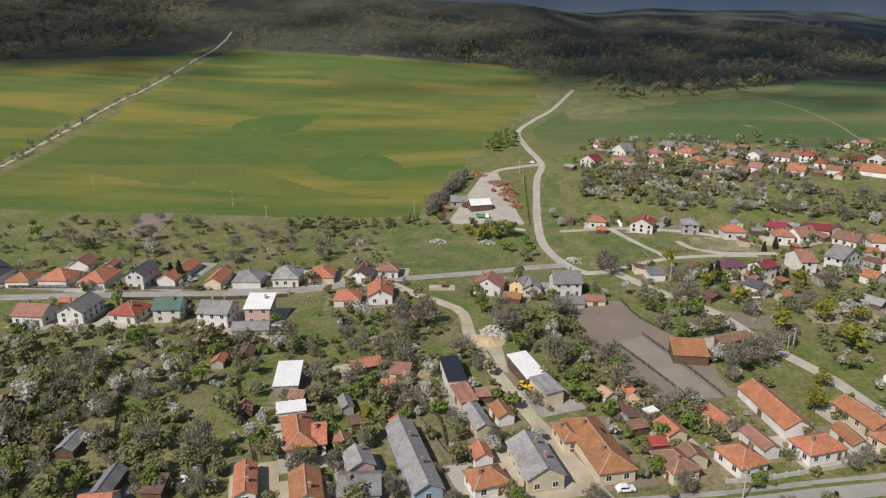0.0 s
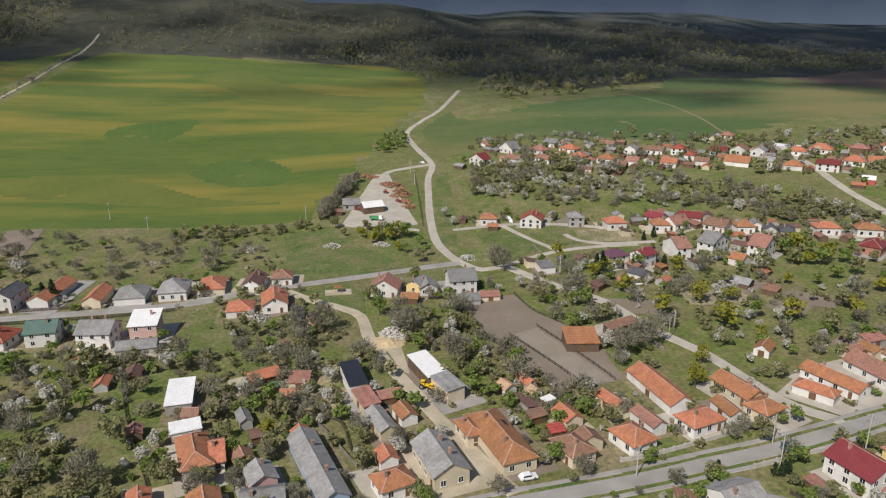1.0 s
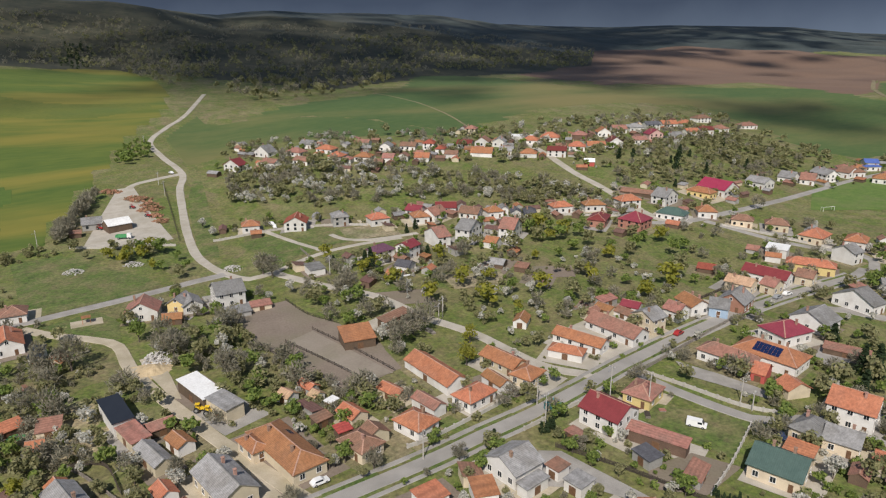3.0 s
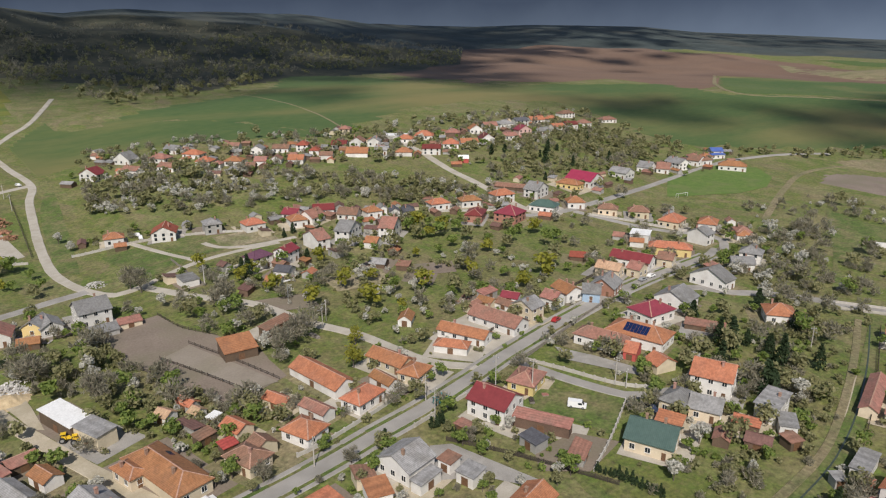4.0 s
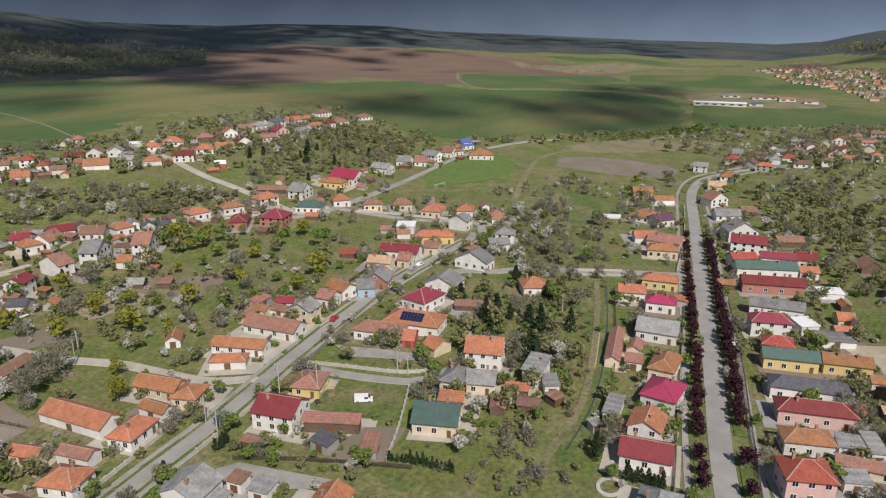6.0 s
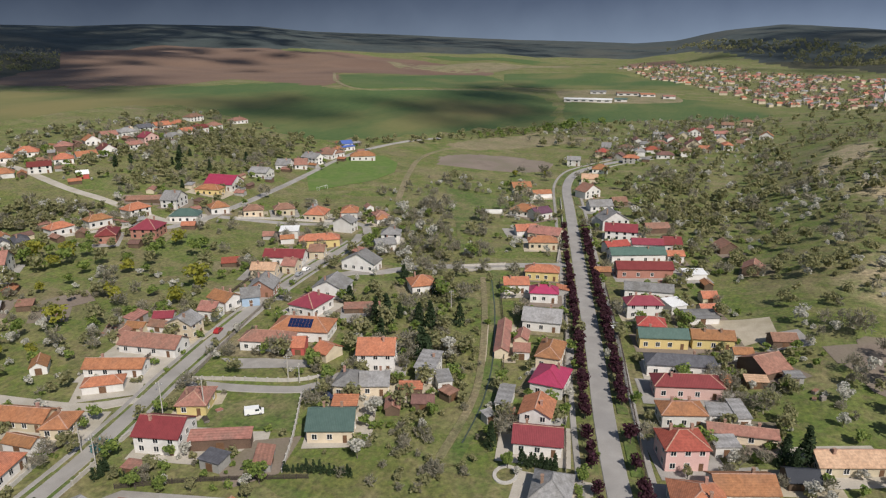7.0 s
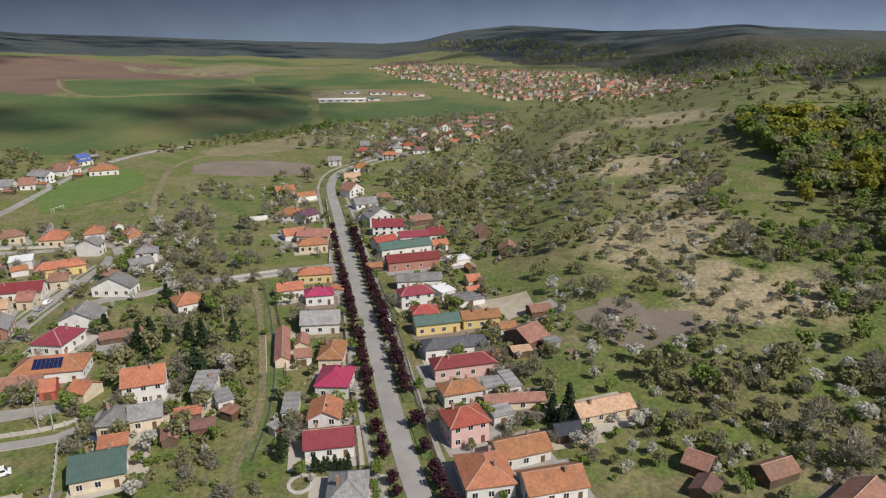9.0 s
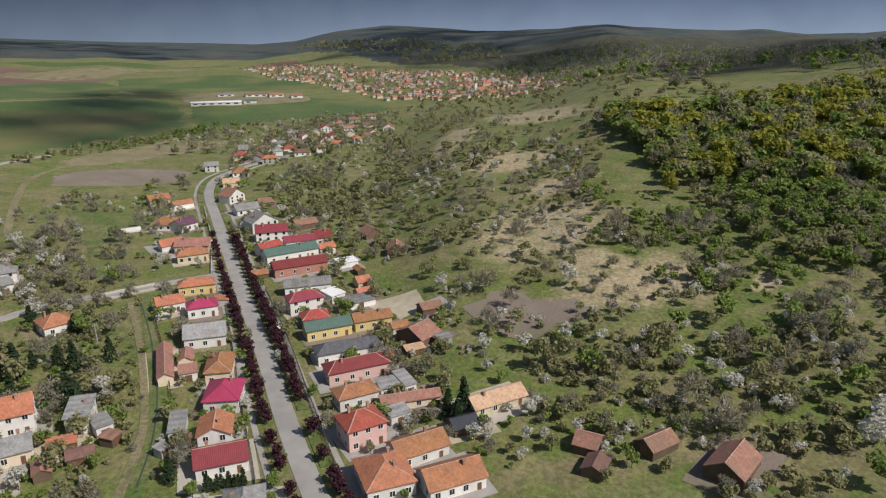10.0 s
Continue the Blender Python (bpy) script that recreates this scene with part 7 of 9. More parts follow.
thicket("blossom_thicket", ((421.5, 50.7), (487.9, 33), (579.6, 2.4), (580.2, -52.3), (383.8, -47.7), (330.8, -25.6), (335.7, 9.4), (361.8, 33.6)), 60, "blossom", 0.5, 1, "pale blossoming trees above the end of the street", 0.1, 1)
thicket("twig_thicket", ((607, 157.7), (718.2, 116.1), (768.7, 51.3), (811, -34.4), (684.5, -50.6), (552.3, 28.4), (526.6, 69.1), (547.3, 106.9)), 80, "bare", 0.7, 1.3, "bare trees round the far row of houses and road end", 0.1, 1)
thicket("shrub_thicket", ((607, 157.7), (718.2, 116.1), (768.7, 51.3), (811, -34.4), (684.5, -50.6), (552.3, 28.4), (526.6, 69.1), (547.3, 106.9)), 75, "dull", 0.6, 1.2, "olive trees round the far row of houses and road end", 0.1, 1)
thicket("blossom_thicket", ((607, 157.7), (718.2, 116.1), (768.7, 51.3), (811, -34.4), (684.5, -50.6), (552.3, 28.4), (526.6, 69.1), (547.3, 106.9)), 40, "blossom", 0.6, 1.1, "blossoming trees round the far row of houses", 0.1, 1)
thicket("hedge", ((604.5, 197.2), (672.6, 163.1), (768.8, 111.8), (725.9, 94.2), (638.1, 144.7), (573.5, 182.7)), 90, "fresh", 0.6, 1.1, "green bush row along the foot of the fields", 0, 0)
thicket("shrub_thicket", ((438.5, 56), (480.5, 26.6), (470.5, -11), (317.7, -16.7), (341.4, 9.5)), 90, "dull", 0.4, 0.9, "garden shrubs behind the street", 0.2, 1)
thicket("wood", ((422.2, -162.8), (402.4, -245.8), (396.8, -359.3), (256.1, -239.3), (257.4, -204), (290.1, -174.9), (299.3, -150.6), (358.7, -161.9)), 330, "fresh", 1.1, 2.1, "dense spring-green deciduous wood on the hillside", 0, 0)
thicket("wood", ((422.2, -162.8), (402.4, -245.8), (396.8, -359.3), (256.1, -239.3), (257.4, -204), (290.1, -174.9), (299.3, -150.6), (358.7, -161.9)), 170, "yellow", 1.1, 2, "yellow-green budding trees within the hillside wood", 0, 0)
thicket("wood", ((422.2, -162.8), (402.4, -245.8), (396.8, -359.3), (256.1, -239.3), (257.4, -204), (290.1, -174.9), (299.3, -150.6), (358.7, -161.9)), 230, "dull", 1.1, 2, "olive-green trees within the hillside wood", 0, 0)
thicket("wood", ((281.9, -173.3), (256.1, -239.3), (200.7, -229), (167.4, -196.5), (205, -178.8), (223.5, -161.9)), 120, "fresh", 0.8, 1.5, "green edge of the hillside wood", 0, 0)
thicket("wood", ((422.2, -162.8), (402.4, -245.8), (396.8, -359.3), (256.1, -239.3), (257.4, -204), (290.1, -174.9), (299.3, -150.6), (358.7, -161.9)), 110, "bare", 1, 1.9, "leafless grey-brown trees within the hillside wood", 0, 0)
thicket("wood", ((422.2, -162.8), (402.4, -245.8), (396.8, -359.3), (256.1, -239.3), (257.4, -204), (290.1, -174.9), (299.3, -150.6), (358.7, -161.9)), 45, "yellow", 1.1, 1.9, "bright yellow-green trees within the hillside wood", 0, 0)
thicket("hedge", ((-273.6, 402.3), (-280, 487.8), (-284.2, 621.1), (-293, 816.1), (-313, 1045.4), (-316.4, 1063.2), (-301.5, 840.8), (-292.5, 640.3), (-286.9, 500.8), (-282.5, 416.6)), 70, "bare", 0.35, 0.7, "low hedge along the farm track", 0, 0)
thicket("hedge", ((22.6, 512.2), (50.6, 556.4), (60.5, 546.3), (51.7, 500.4), (37.1, 489.3)), 30, "fresh", 0.6, 1.1, "clump of green bushes in the meadow", 0, 0)
thicket("hedge", ((-4.4, 392.6), (22.8, 435.6), (15.5, 424.2), (1.8, 380.7), (-4, 350.5), (-9.6, 351)), 50, "bare", 0.7, 1.1, "grey leafless hedge round the scrap yard", 0, 0)
thicket("hedge", ((-119.7, 359.1), (-98.8, 360.9), (-96.2, 350.5), (-116.6, 348.8)), 6, "dull", 0.6, 0.9, "dark bush at the meadow edge", 0, 0)
thicket("hedge", ((-85.2, 341.5), (-6.8, 352.7), (-3.8, 332.9), (-76.9, 329.1)), 70, "dull", 0.3, 0.7, "ragged hedge along the meadow edge", 0.2, 0)
thicket("hedge", ((542.9, 352.4), (539, 236.7), (713.6, 144.3), (675.4, 135.9), (514.6, 225.5), (490.6, 317.9)), 130, "dull", 0.4, 0.9, "line of dark bushes at the foot of the rise", 0.2, 0)
thicket("hedge", ((392.8, 338.6), (543.6, 376.1), (478.8, 287.7), (432.6, 274.4), (390.4, 299.9)), 120, "dull", 0.5, 1, "wooded bank below the green rise", 0.1, 0)
AVENUE = ((108, 1.2), (125.4, 7.9), (155.3, 15.8), (205.3, 27.1), (284.1, 45.8), (368.6, 65.8), (430.4, 79.7), (474.5, 81.7), (500.4, 73.8), (525.4, 60.5), (554.9, 37.3))


# garden growth round every house, and small sheds behind some of them
for hx, hy, turn, w, d in tuple(HOUSES):
    if math.hypot(hx, hy) > 640:
        continue
    for k in range(10 if math.hypot(hx, hy) < 330 else 8):
        a, r = chance.uniform(0, math.tau), max(w, d) / 2 + chance.uniform(1.5, 12)
        x, y = hx + math.cos(a) * r, hy + math.sin(a) * r
        if free_spot(x, y, 0.9) and not any(inside(x, y, p) for p in CLEAR):
            PLANTED.append((math.hypot(x, y), chance.choice(("dull", "bare", "fresh", "blossom", "dull", "fresh")), x, y, chance.uniform(0.25, 0.85)))
    if math.hypot(hx, hy) < 420 and w > 6:
        c, s = math.cos(radians(turn)), math.sin(radians(turn))
        x0, x1, y0, y1 = -w / 2 - chance.uniform(1, 5), w / 2 + chance.uniform(1, 5), -d / 2 - chance.uniform(1.5, 5), d / 2 + chance.uniform(1.5, 7)
        patch("yard", chance.choice((soil, dry, dirt, concrete, gravel)), [(hx + u * c - v * s, hy + u * s + v * c) for u, v in ((x0, y0), (x1, y0 + chance.uniform(-1, 1)), (x1, y1), (x0, y1 + chance.uniform(-1, 1)))],
              "trodden yard round a village house")
    # outbuildings crowd behind the houses on the hill
    crowded = hy > 235 and hx > 60
    for k in range(3 if crowded else 1):
        if chance.random() > (0.75 if crowded else 0.42):
            continue
        a, r = chance.uniform(0, math.tau), max(w, d) / 2 + chance.uniform(3.5, 11)
        x, y = hx + math.cos(a) * r, hy + math.sin(a) * r
        if free_spot(x, y, 2.6 if crowded else 3.2) and not any(inside(x, y, p) for p in CLEAR):
            house(x, y, turn + chance.choice((0, 90)), chance.uniform(4, 7.5), chance.uniform(3.2, 5), chance.uniform(2.5, 3.0), chance.choice("psp"),
                  chance.choice((old_tile, orange_tile, grey_slate, old_tile, brown_tile)), chance.choice((plank_wall, plank_wall, cream_plaster, grey_plaster)))
            note_taken()
# street trees in two rows along the wide street
for side in (-1, 1):
    line = spline(AVENUE, 4.6)
    for k in range(2, len(line) - 1):
        if line[k].x < 70 or line[k].x > 330 or (155 < line[k].x < 165 and side < 0):
            continue
        d = (line[k + 1] - line[k - 1]).normalized()
        spot = line[k] + Vector((-d.y, d.x)) * side * chance.uniform(4.7, 5.2)
        if chance.random() < 0.92:
            tree("street", spot.x, spot.y, chance.uniform(0.85, 1.1) if side > 0 else chance.uniform(0.95, 1.3))
# the nearest garden trees stand as things of their own, the rest grow together
PLANTED.sort()
for far, kind, x, y, s in PLANTED[:200]:
    tree(kind, x, y, s)
for kind, label in (("fresh", "fresh green trees between the gardens"), ("dull", "olive-green trees between the gardens"), ("yellow", "yellow-green budding trees between the gardens"),
                    ("bare", "bare grey-brown trees between the gardens"), ("blossom", "white-blossoming fruit trees between the gardens"), ("conifer", "dark conifers between the gardens")):
    heap = Heap(kind)
    for far, k, x, y, s in PLANTED[200:]:
        if k == kind:
            heap.add(x, y, s)
    heap.done("garden_trees", label)

tree("conifer", -104.3, 257.7, 0.9)
tree("conifer", -107.8, 257.7, 0.8)
tree("conifer", 145.2, 287.8, 0.8)
tree("conifer", 139, 284.7, 0.7)
tree("conifer", 138.2, 249.9, 1)
tree("conifer", 131.3, 249, 0.9)
tree("conifer", 104.6, 248.5, 1)
tree("conifer", 103.5, 251.7, 0.8)
tree("willow", 96.4, 158.4, 0.95)
tree("willow", 105.2, 171, 0.8)
tree("conifer", 196.1, 95.3, 1.1)
tree("conifer", 194.7, 98.6, 1)
tree("conifer", 200.6, 92.5, 0.9)
tree("conifer", 195.8, 79.2, 1.1)
tree("conifer", 197.2, 83.8, 0.9)
tree("conifer", 80.7, 119.7, 0.55)
tree("conifer", 136.9, 40.2, 0.8)
tree("conifer", 149.7, -26, 1)
tree("conifer", 153.5, -28.4, 1.1)
tree("conifer", 152.2, -24.2, 0.9)
tree("blossom", 122.2, 68.1, 1)
tree("blossom", 139.4, 72.2, 1)
tree("blossom", 137.7, 58.2, 0.9)
tree("blossom", 180.7, 67.1, 1.1)
tree("blossom", 174.5, 95.2, 1)
tree("blossom", 184.3, -40.2, 0.9)
tree("blossom", 172.5, -38.6, 1)
tree("blossom", 150.8, -47, 1)
tree("blossom", 148.4, -44.5, 0.9)
tree("blossom", 138.4, -40.8, 0.8)
tree("blossom", 138.5, -45.2, 0.8)
tree("blossom", 149.3, -13.3, 1)
tree("fresh", 158.1, 101.4, 1.2)
tree("fresh", 151.3, 92.5, 1.1)
tree("blossom", -98.8, 187, 1)
tree("blossom", -88, 166.4, 1)
tree("blossom", -88.2, 155.5, 0.9)
tree("blossom", -82.6, 173.7, 1)
tree("blossom", -73.9, 170.9, 0.9)
tree("blossom", -86.7, 193.9, 0.9)
tree("blossom", 78.8, 202.6, 1)
tree("blossom", 42.6, 185.4, 1)
tree("blossom", 58.3, 330.1, 1.2)
tree("blossom", 56.3, 344.1, 1.1)
tree("bare", -136.2, 309.3, 1.1)
tree("bare", 84.9, 227.3, 1.4)
tree("bare", 84.2, 179.4, 1.3)
tree("bare", 90.9, 182.8, 1.3)
tree("bare", 32.7, 185.9, 1.4)
tree("bare", 21.6, 208.6, 1.3)
tree("bare", -6.2, 213.1, 1.3)
tree("fresh", 13.5, 225.1, 1.1)
tree("yellow", -19.3, 153.1, 0.9)
tree("bare", 65.3, 267.7, 1.3)
tree("bare", 67.2, 260.9, 1.2)
tree("bare", -56.4, 138.4, 1.2)
tree("yellow", 287.9, -148.1, 1.9)


def hedge_row(points, n, kind, s, label):
    """A clipped hedge: dense small growth along a line."""
    line, heap = spline(points, 0.5), Heap(kind)
    for k in range(n):
        q = line[int(k / n * len(line))]
        heap.add(q.x + chance.uniform(-0.4, 0.4), q.y + chance.uniform(-0.4, 0.4), s * chance.uniform(0.8, 1.1))
    heap.done("hedge", label)


hedge_row(((111.7, 80.7), (113.3, 75.9), (115.5, 64.6)), 16, "conifer", 0.32, "row of clipped dark green garden conifers")
hedge_row(((97.1, 114.3), (98.9, 107.3), (100.2, 101)), 12, "conifer", 0.16, "row of small clipped bushes beside a driveway")
hedge_row(((132.9, 31.6), (133.3, 23.3)), 16, "conifer", 0.4, "dense clipped green hedge before a house")
hedge_row(((128.9, 17.8), (123.1, 16.4)), 8, "fresh", 0.3, "clipped hedge beside the street")
hedge_row(((93.9, 119), (98, 118.6)), 8, "conifer", 0.36, "dark clipped hedge beside the street")
hedge_row(((95, 144), (97.7, 132.7)), 14, "fresh", 0.22, "low green hedge along a garden")
thicket("hill_wood", ((-27.4, 1014.2), (96.5, 1252.2), (326.6, 1288.6), (640.3, 1392.1), (925, 1400.5), (1260.1, 1296.3), (788.7, 1015.4), (506.8, 910.2), (297.6, 718.7), (166.1, 662.8), (157.3, 837.8), (72.4, 975.4)), 900, "dull", 1, 1.7, "dark scrub and woodland on the shaded hill", 0.15, 0)
thicket("hill_wood", ((-27.4, 1014.2), (104.9, 1344.7), (397.4, 1564.7), (726.4, 1579.5), (1100.3, 1667.4), (1314.8, 1353.2), (929.5, 1197.6), (545.3, 979.6), (320.1, 773), (176.1, 702.1), (157.3, 837.8), (72.4, 975.4)), 700, "bare", 1, 1.7, "leafless woodland on the shaded hill", 0.15, 0)
thicket("hill_wood", ((-304.3, 1015.5), (-328.9, 1166.6), (-182.4, 1299.5), (120.7, 1365.7), (237.8, 1310.2), (187.3, 941.9), (112.4, 823.8), (52.3, 1032.8), (-61.6, 956.1), (-175.5, 1016.6)), 700, "bare", 0.6, 1.2, "grey-brown scrub on the rocky hill", 0.45, 0)
thicket("hill_wood", ((-304.3, 1015.5), (-328.9, 1166.6), (-182.4, 1299.5), (120.7, 1365.7), (237.8, 1310.2), (187.3, 941.9), (112.4, 823.8), (52.3, 1032.8), (-61.6, 956.1), (-175.5, 1016.6)), 400, "dull", 0.6, 1.2, "olive scrub on the rocky hill", 0.45, 0)
thicket("hill_wood", ((12.5, 1015.6), (31.4, 1142.2), (67.1, 1153.4), (55.8, 1023.4), (34.3, 970.7)), 40, "conifer", 1, 1.4, "dark spruce clump on the hill", 0, 0)
thicket("hill_wood", ((-530.3, 722.9), (-731.9, 1137.7), (-578.6, 1250.4), (-402.5, 1356.3), (-386.2, 1085), (-399.5, 1002), (-469.3, 840.7), (-484.4, 739.9)), 700, "dull", 1, 1.7, "dark woodland on the hill shoulder", 0.05, 0)
thicket("hill_wood", ((-530.3, 722.9), (-731.9, 1137.7), (-578.6, 1250.4), (-402.5, 1356.3), (-386.2, 1085), (-399.5, 1002), (-469.3, 840.7), (-484.4, 739.9)), 600, "bare", 1, 1.7, "leafless woodland on the hill shoulder", 0.05, 0)
thicket("hill_wood", ((1226.8, -224.7), (1414.1, -349.6), (1477, -486.4), (1454.7, -616.1), (1299.4, -718.4), (1059.4, -863.8), (452.9, -408), (448.1, -368.2), (589, -356.5), (490.6, -250.6), (602.6, -251.8), (1123, -324.5)), 900, "fresh", 1.2, 2, "mixed spring woodland on the far hill", 0.35, 0)
thicket("hill_wood", ((1226.8, -224.7), (1448.9, -358.1), (1505.2, -495.5), (1478.2, -625.7), (1326, -732.7), (1101.3, -897.3), (452.9, -408), (448.1, -368.2), (589, -356.5), (490.6, -250.6), (602.6, -251.8), (1123, -324.5)), 900, "bare", 1.2, 2, "leafless woodland on the far hill", 0.3, 0)
thicket("hill_wood", ((2626, 165.3), (2375.7, -67.5), (2184.9, -195.7), (1875.5, -402.6), (1487.8, -367.7), (1514, -253.2), (1931.1, -83.6)), 500, "dull", 1.4, 2.2, "wooded ridge far behind the town", 0.2, 0)
thicket("hill_wood", ((1134.8, -253.5), (535.4, -273), (432.9, -308.4), (431.3, -181.4), (626.3, -155.7), (789.6, -69.7)), 160, "dull", 0.8, 1.3, "trees between the houses of the far town", 0.1, 0)


# ---------------------------------------------------------------- vehicles, poles, fences, heaps


def glossy(name, colour, rough=0.35):
    return weathered(name, tuple(c * 0.9 for c in colour), colour, rough, bump=0.0)


white_paint, red_paint, teal_paint = glossy("white_paint", (0.8, 0.8, 0.78)), glossy("red_paint", (0.35, 0.03, 0.03)), glossy("teal_paint", (0.02, 0.25, 0.28))
grey_paint, navy_paint, green_paint, yellow_paint = glossy("grey_paint", (0.3, 0.31, 0.32)), glossy("navy_paint", (0.03, 0.045, 0.09)), glossy("green_paint", (0.08, 0.3, 0.12)), glossy("yellow_paint", (0.75, 0.5, 0.03))
rubber = material("rubber", (0.015, 0.015, 0.015), (0.03, 0.03, 0.03), 2.0, 0.9)
grey_wood = material("grey_wood", (0.16, 0.14, 0.12), (0.30, 0.27, 0.23), 2.0, 0.9, random_tone=0.2)
dark_wood = material("dark_wood", (0.04, 0.03, 0.025), (0.10, 0.08, 0.06), 2.0, 0.9, random_tone=0.2)
pale_wall = material("pale_wall", (0.38, 0.36, 0.32), (0.55, 0.52, 0.47), 1.0, 0.9, stain=(0.3, 0.26, 0.2))
rust = material("rusty_scrap", (0.12, 0.06, 0.035), (0.42, 0.24, 0.13), 1.0, 0.8, 3.0, random_tone=0.35, island=True)
rubble = material("pale_rubble", (0.35, 0.33, 0.30), (0.62, 0.60, 0.56), 1.0, 0.95, 3.0, random_tone=0.2, island=True)
tan_sand = material("tan_sand", (0.40, 0.30, 0.17), (0.55, 0.44, 0.28), 0.6, 0.95, 3.0)
steel = weathered("galvanised_steel", (0.32, 0.33, 0.34), (0.45, 0.46, 0.47), 0.45, 0.6)
VEHICLE_WORD = {"white_paint": "white", "red_paint": "red", "teal_paint": "teal", "grey_paint": "grey", "navy_paint": "dark blue", "green_paint": "green", "yellow_paint": "yellow"}


def profile_body(points, half, taper=0.86, split=0.85):
    """A body from a side profile (x, z), narrowing above the given height."""
    bm = bmesh.new()
    rows = [[bm.verts.new((x, s * half * (taper if z > split else 1), z)) for x, z in points] for s in (-1, 1)]
    n = len(points)
    for k in range(n):
        j = (k + 1) % n
        bm.faces.new((rows[0][k], rows[0][j], rows[1][j], rows[1][k]))
    bm.faces.new(rows[0])
    bm.faces.new(rows[1][::-1])
    bmesh.ops.recalc_face_normals(bm, faces=bm.faces[:])
    return bm


def wheel_at(thing, x, y, r, wide=0.2):
    bm = bmesh.new()
    bmesh.ops.create_cone(bm, cap_ends=True, segments=14, radius1=r, radius2=r, depth=wide)
    bm.transform(pose(x, y, r, 90, 0, 0))
    w = part("wheel", bm, rubber, thing)
    bm = bmesh.new()
    bmesh.ops.create_cone(bm, cap_ends=True, segments=10, radius1=r * 0.55, radius2=r * 0.55, depth=wide + 0.03)
    bm.transform(pose(x, y, r, 90, 0, 0))
    part("rim", bm, steel, w)


def vehicle(x, y, turn, kind, paint):
    name = {"car": "car", "van": "van", "lorry": "lorry", "tractor": "tractor"}[kind]
    thing = new(name)
    thing.matrix_basis = pose(x, y, float(height(x, y)) + 0.22, 0, 0, turn)
    colour = VEHICLE_WORD[paint.name.split(".")[0]]
    tagged(thing, {"car": "%s parked hatchback car on the roadside", "van": "%s box-shaped van parked on open ground", "lorry": "%s flatbed lorry in the scrap yard", "tractor": "%s farm tractor parked in a yard"}[kind] % colour, name, "parked vehicles")
    if kind == "car":
        part("body", profile_body([(-2.05, 0.3), (2.05, 0.3), (2.1, 0.72), (1.1, 0.9), (0.45, 1.42), (-1.2, 1.45), (-1.95, 0.95), (-2.1, 0.7)], 0.86), paint, thing)
        part("windscreen", profile_body([(1.05, 0.93), (0.5, 1.38), (0.44, 1.36), (0.98, 0.92)], 0.76, 0.9), glass_dark, thing)
        for s in (-1, 1):
            part("side_window", boxes((-1.35, s * 0.785 - 0.03, 0.98, 0.5, s * 0.785 + 0.03, 1.33)), glass_dark, thing)
            part("headlight", boxes((1.98, s * 0.6 - 0.16, 0.58, 2.11, s * 0.6 + 0.16, 0.7)), frame_paint, thing)
        axles, r, half = (-1.25, 1.3), 0.31, 0.78
    elif kind == "van":
        part("body", profile_body([(-2.4, 0.35), (2.45, 0.35), (2.5, 0.95), (1.85, 1.15), (1.25, 2.0), (-2.4, 2.05)], 0.95, 0.92, 1.1), paint, thing)
        part("windscreen", profile_body([(1.84, 1.2), (1.3, 1.95), (1.22, 1.93), (1.76, 1.18)], 0.85, 0.95, 1.5), glass_dark, thing)
        for s in (-1, 1):
            part("side_window", boxes((0.3, s * 0.885 - 0.03, 1.2, 1.35, s * 0.885 + 0.03, 1.75)), glass_dark, thing)
        axles, r, half = (-1.5, 1.6), 0.34, 0.86
    elif kind == "lorry":
        part("cab", profile_body([(1.6, 0.6), (3.4, 0.6), (3.45, 1.5), (3.2, 2.5), (1.6, 2.55)], 1.1, 0.95, 1.6), white_paint, thing, "white cab")
        part("bed", boxes((-3.5, -1.15, 0.85, 1.5, 1.15, 1.05), (-3.5, -1.15, 1.05, 1.5, -1.08, 2.0), (-3.5, 1.08, 1.05, 1.5, 1.15, 2.0), (-3.5, -1.08, 1.05, -3.42, 1.08, 2.0)), paint, thing)
        axles, r, half = (-2.3, 2.4), 0.48, 1.0
    else:
        part("bonnet", profile_body([(0.2, 0.7), (1.9, 0.7), (1.9, 1.3), (0.2, 1.4)], 0.36, 0.9, 1.2), paint, thing)
        part("cab", boxes((-1.0, -0.6, 0.8, 0.15, 0.6, 1.35), (-1.0, -0.6, 2.2, 0.2, 0.6, 2.3)), paint, thing)
        for a in (-0.95, 0.1):
            for s in (-0.55, 0.55):
                part("post", boxes((a - 0.04, s - 0.04, 1.35, a + 0.04, s + 0.04, 2.2)), dark_wood, thing)
        for s in (-1, 1):
            wheel_at(thing, -0.7, s * 0.75, 0.72, 0.36)
            wheel_at(thing, 1.4, s * 0.62, 0.42, 0.22)
        return
    for a in axles:
        for s in (-1, 1):
            wheel_at(thing, a, s * half, r)


def pole_mesh(h, r):
    bm = bmesh.new()
    bmesh.ops.create_cone(bm, cap_ends=True, segments=8, radius1=r, radius2=r * 0.65, depth=h + 0.6)
    bm.transform(Matrix.Translation((0, 0, h / 2 - 0.3)))
    return bm


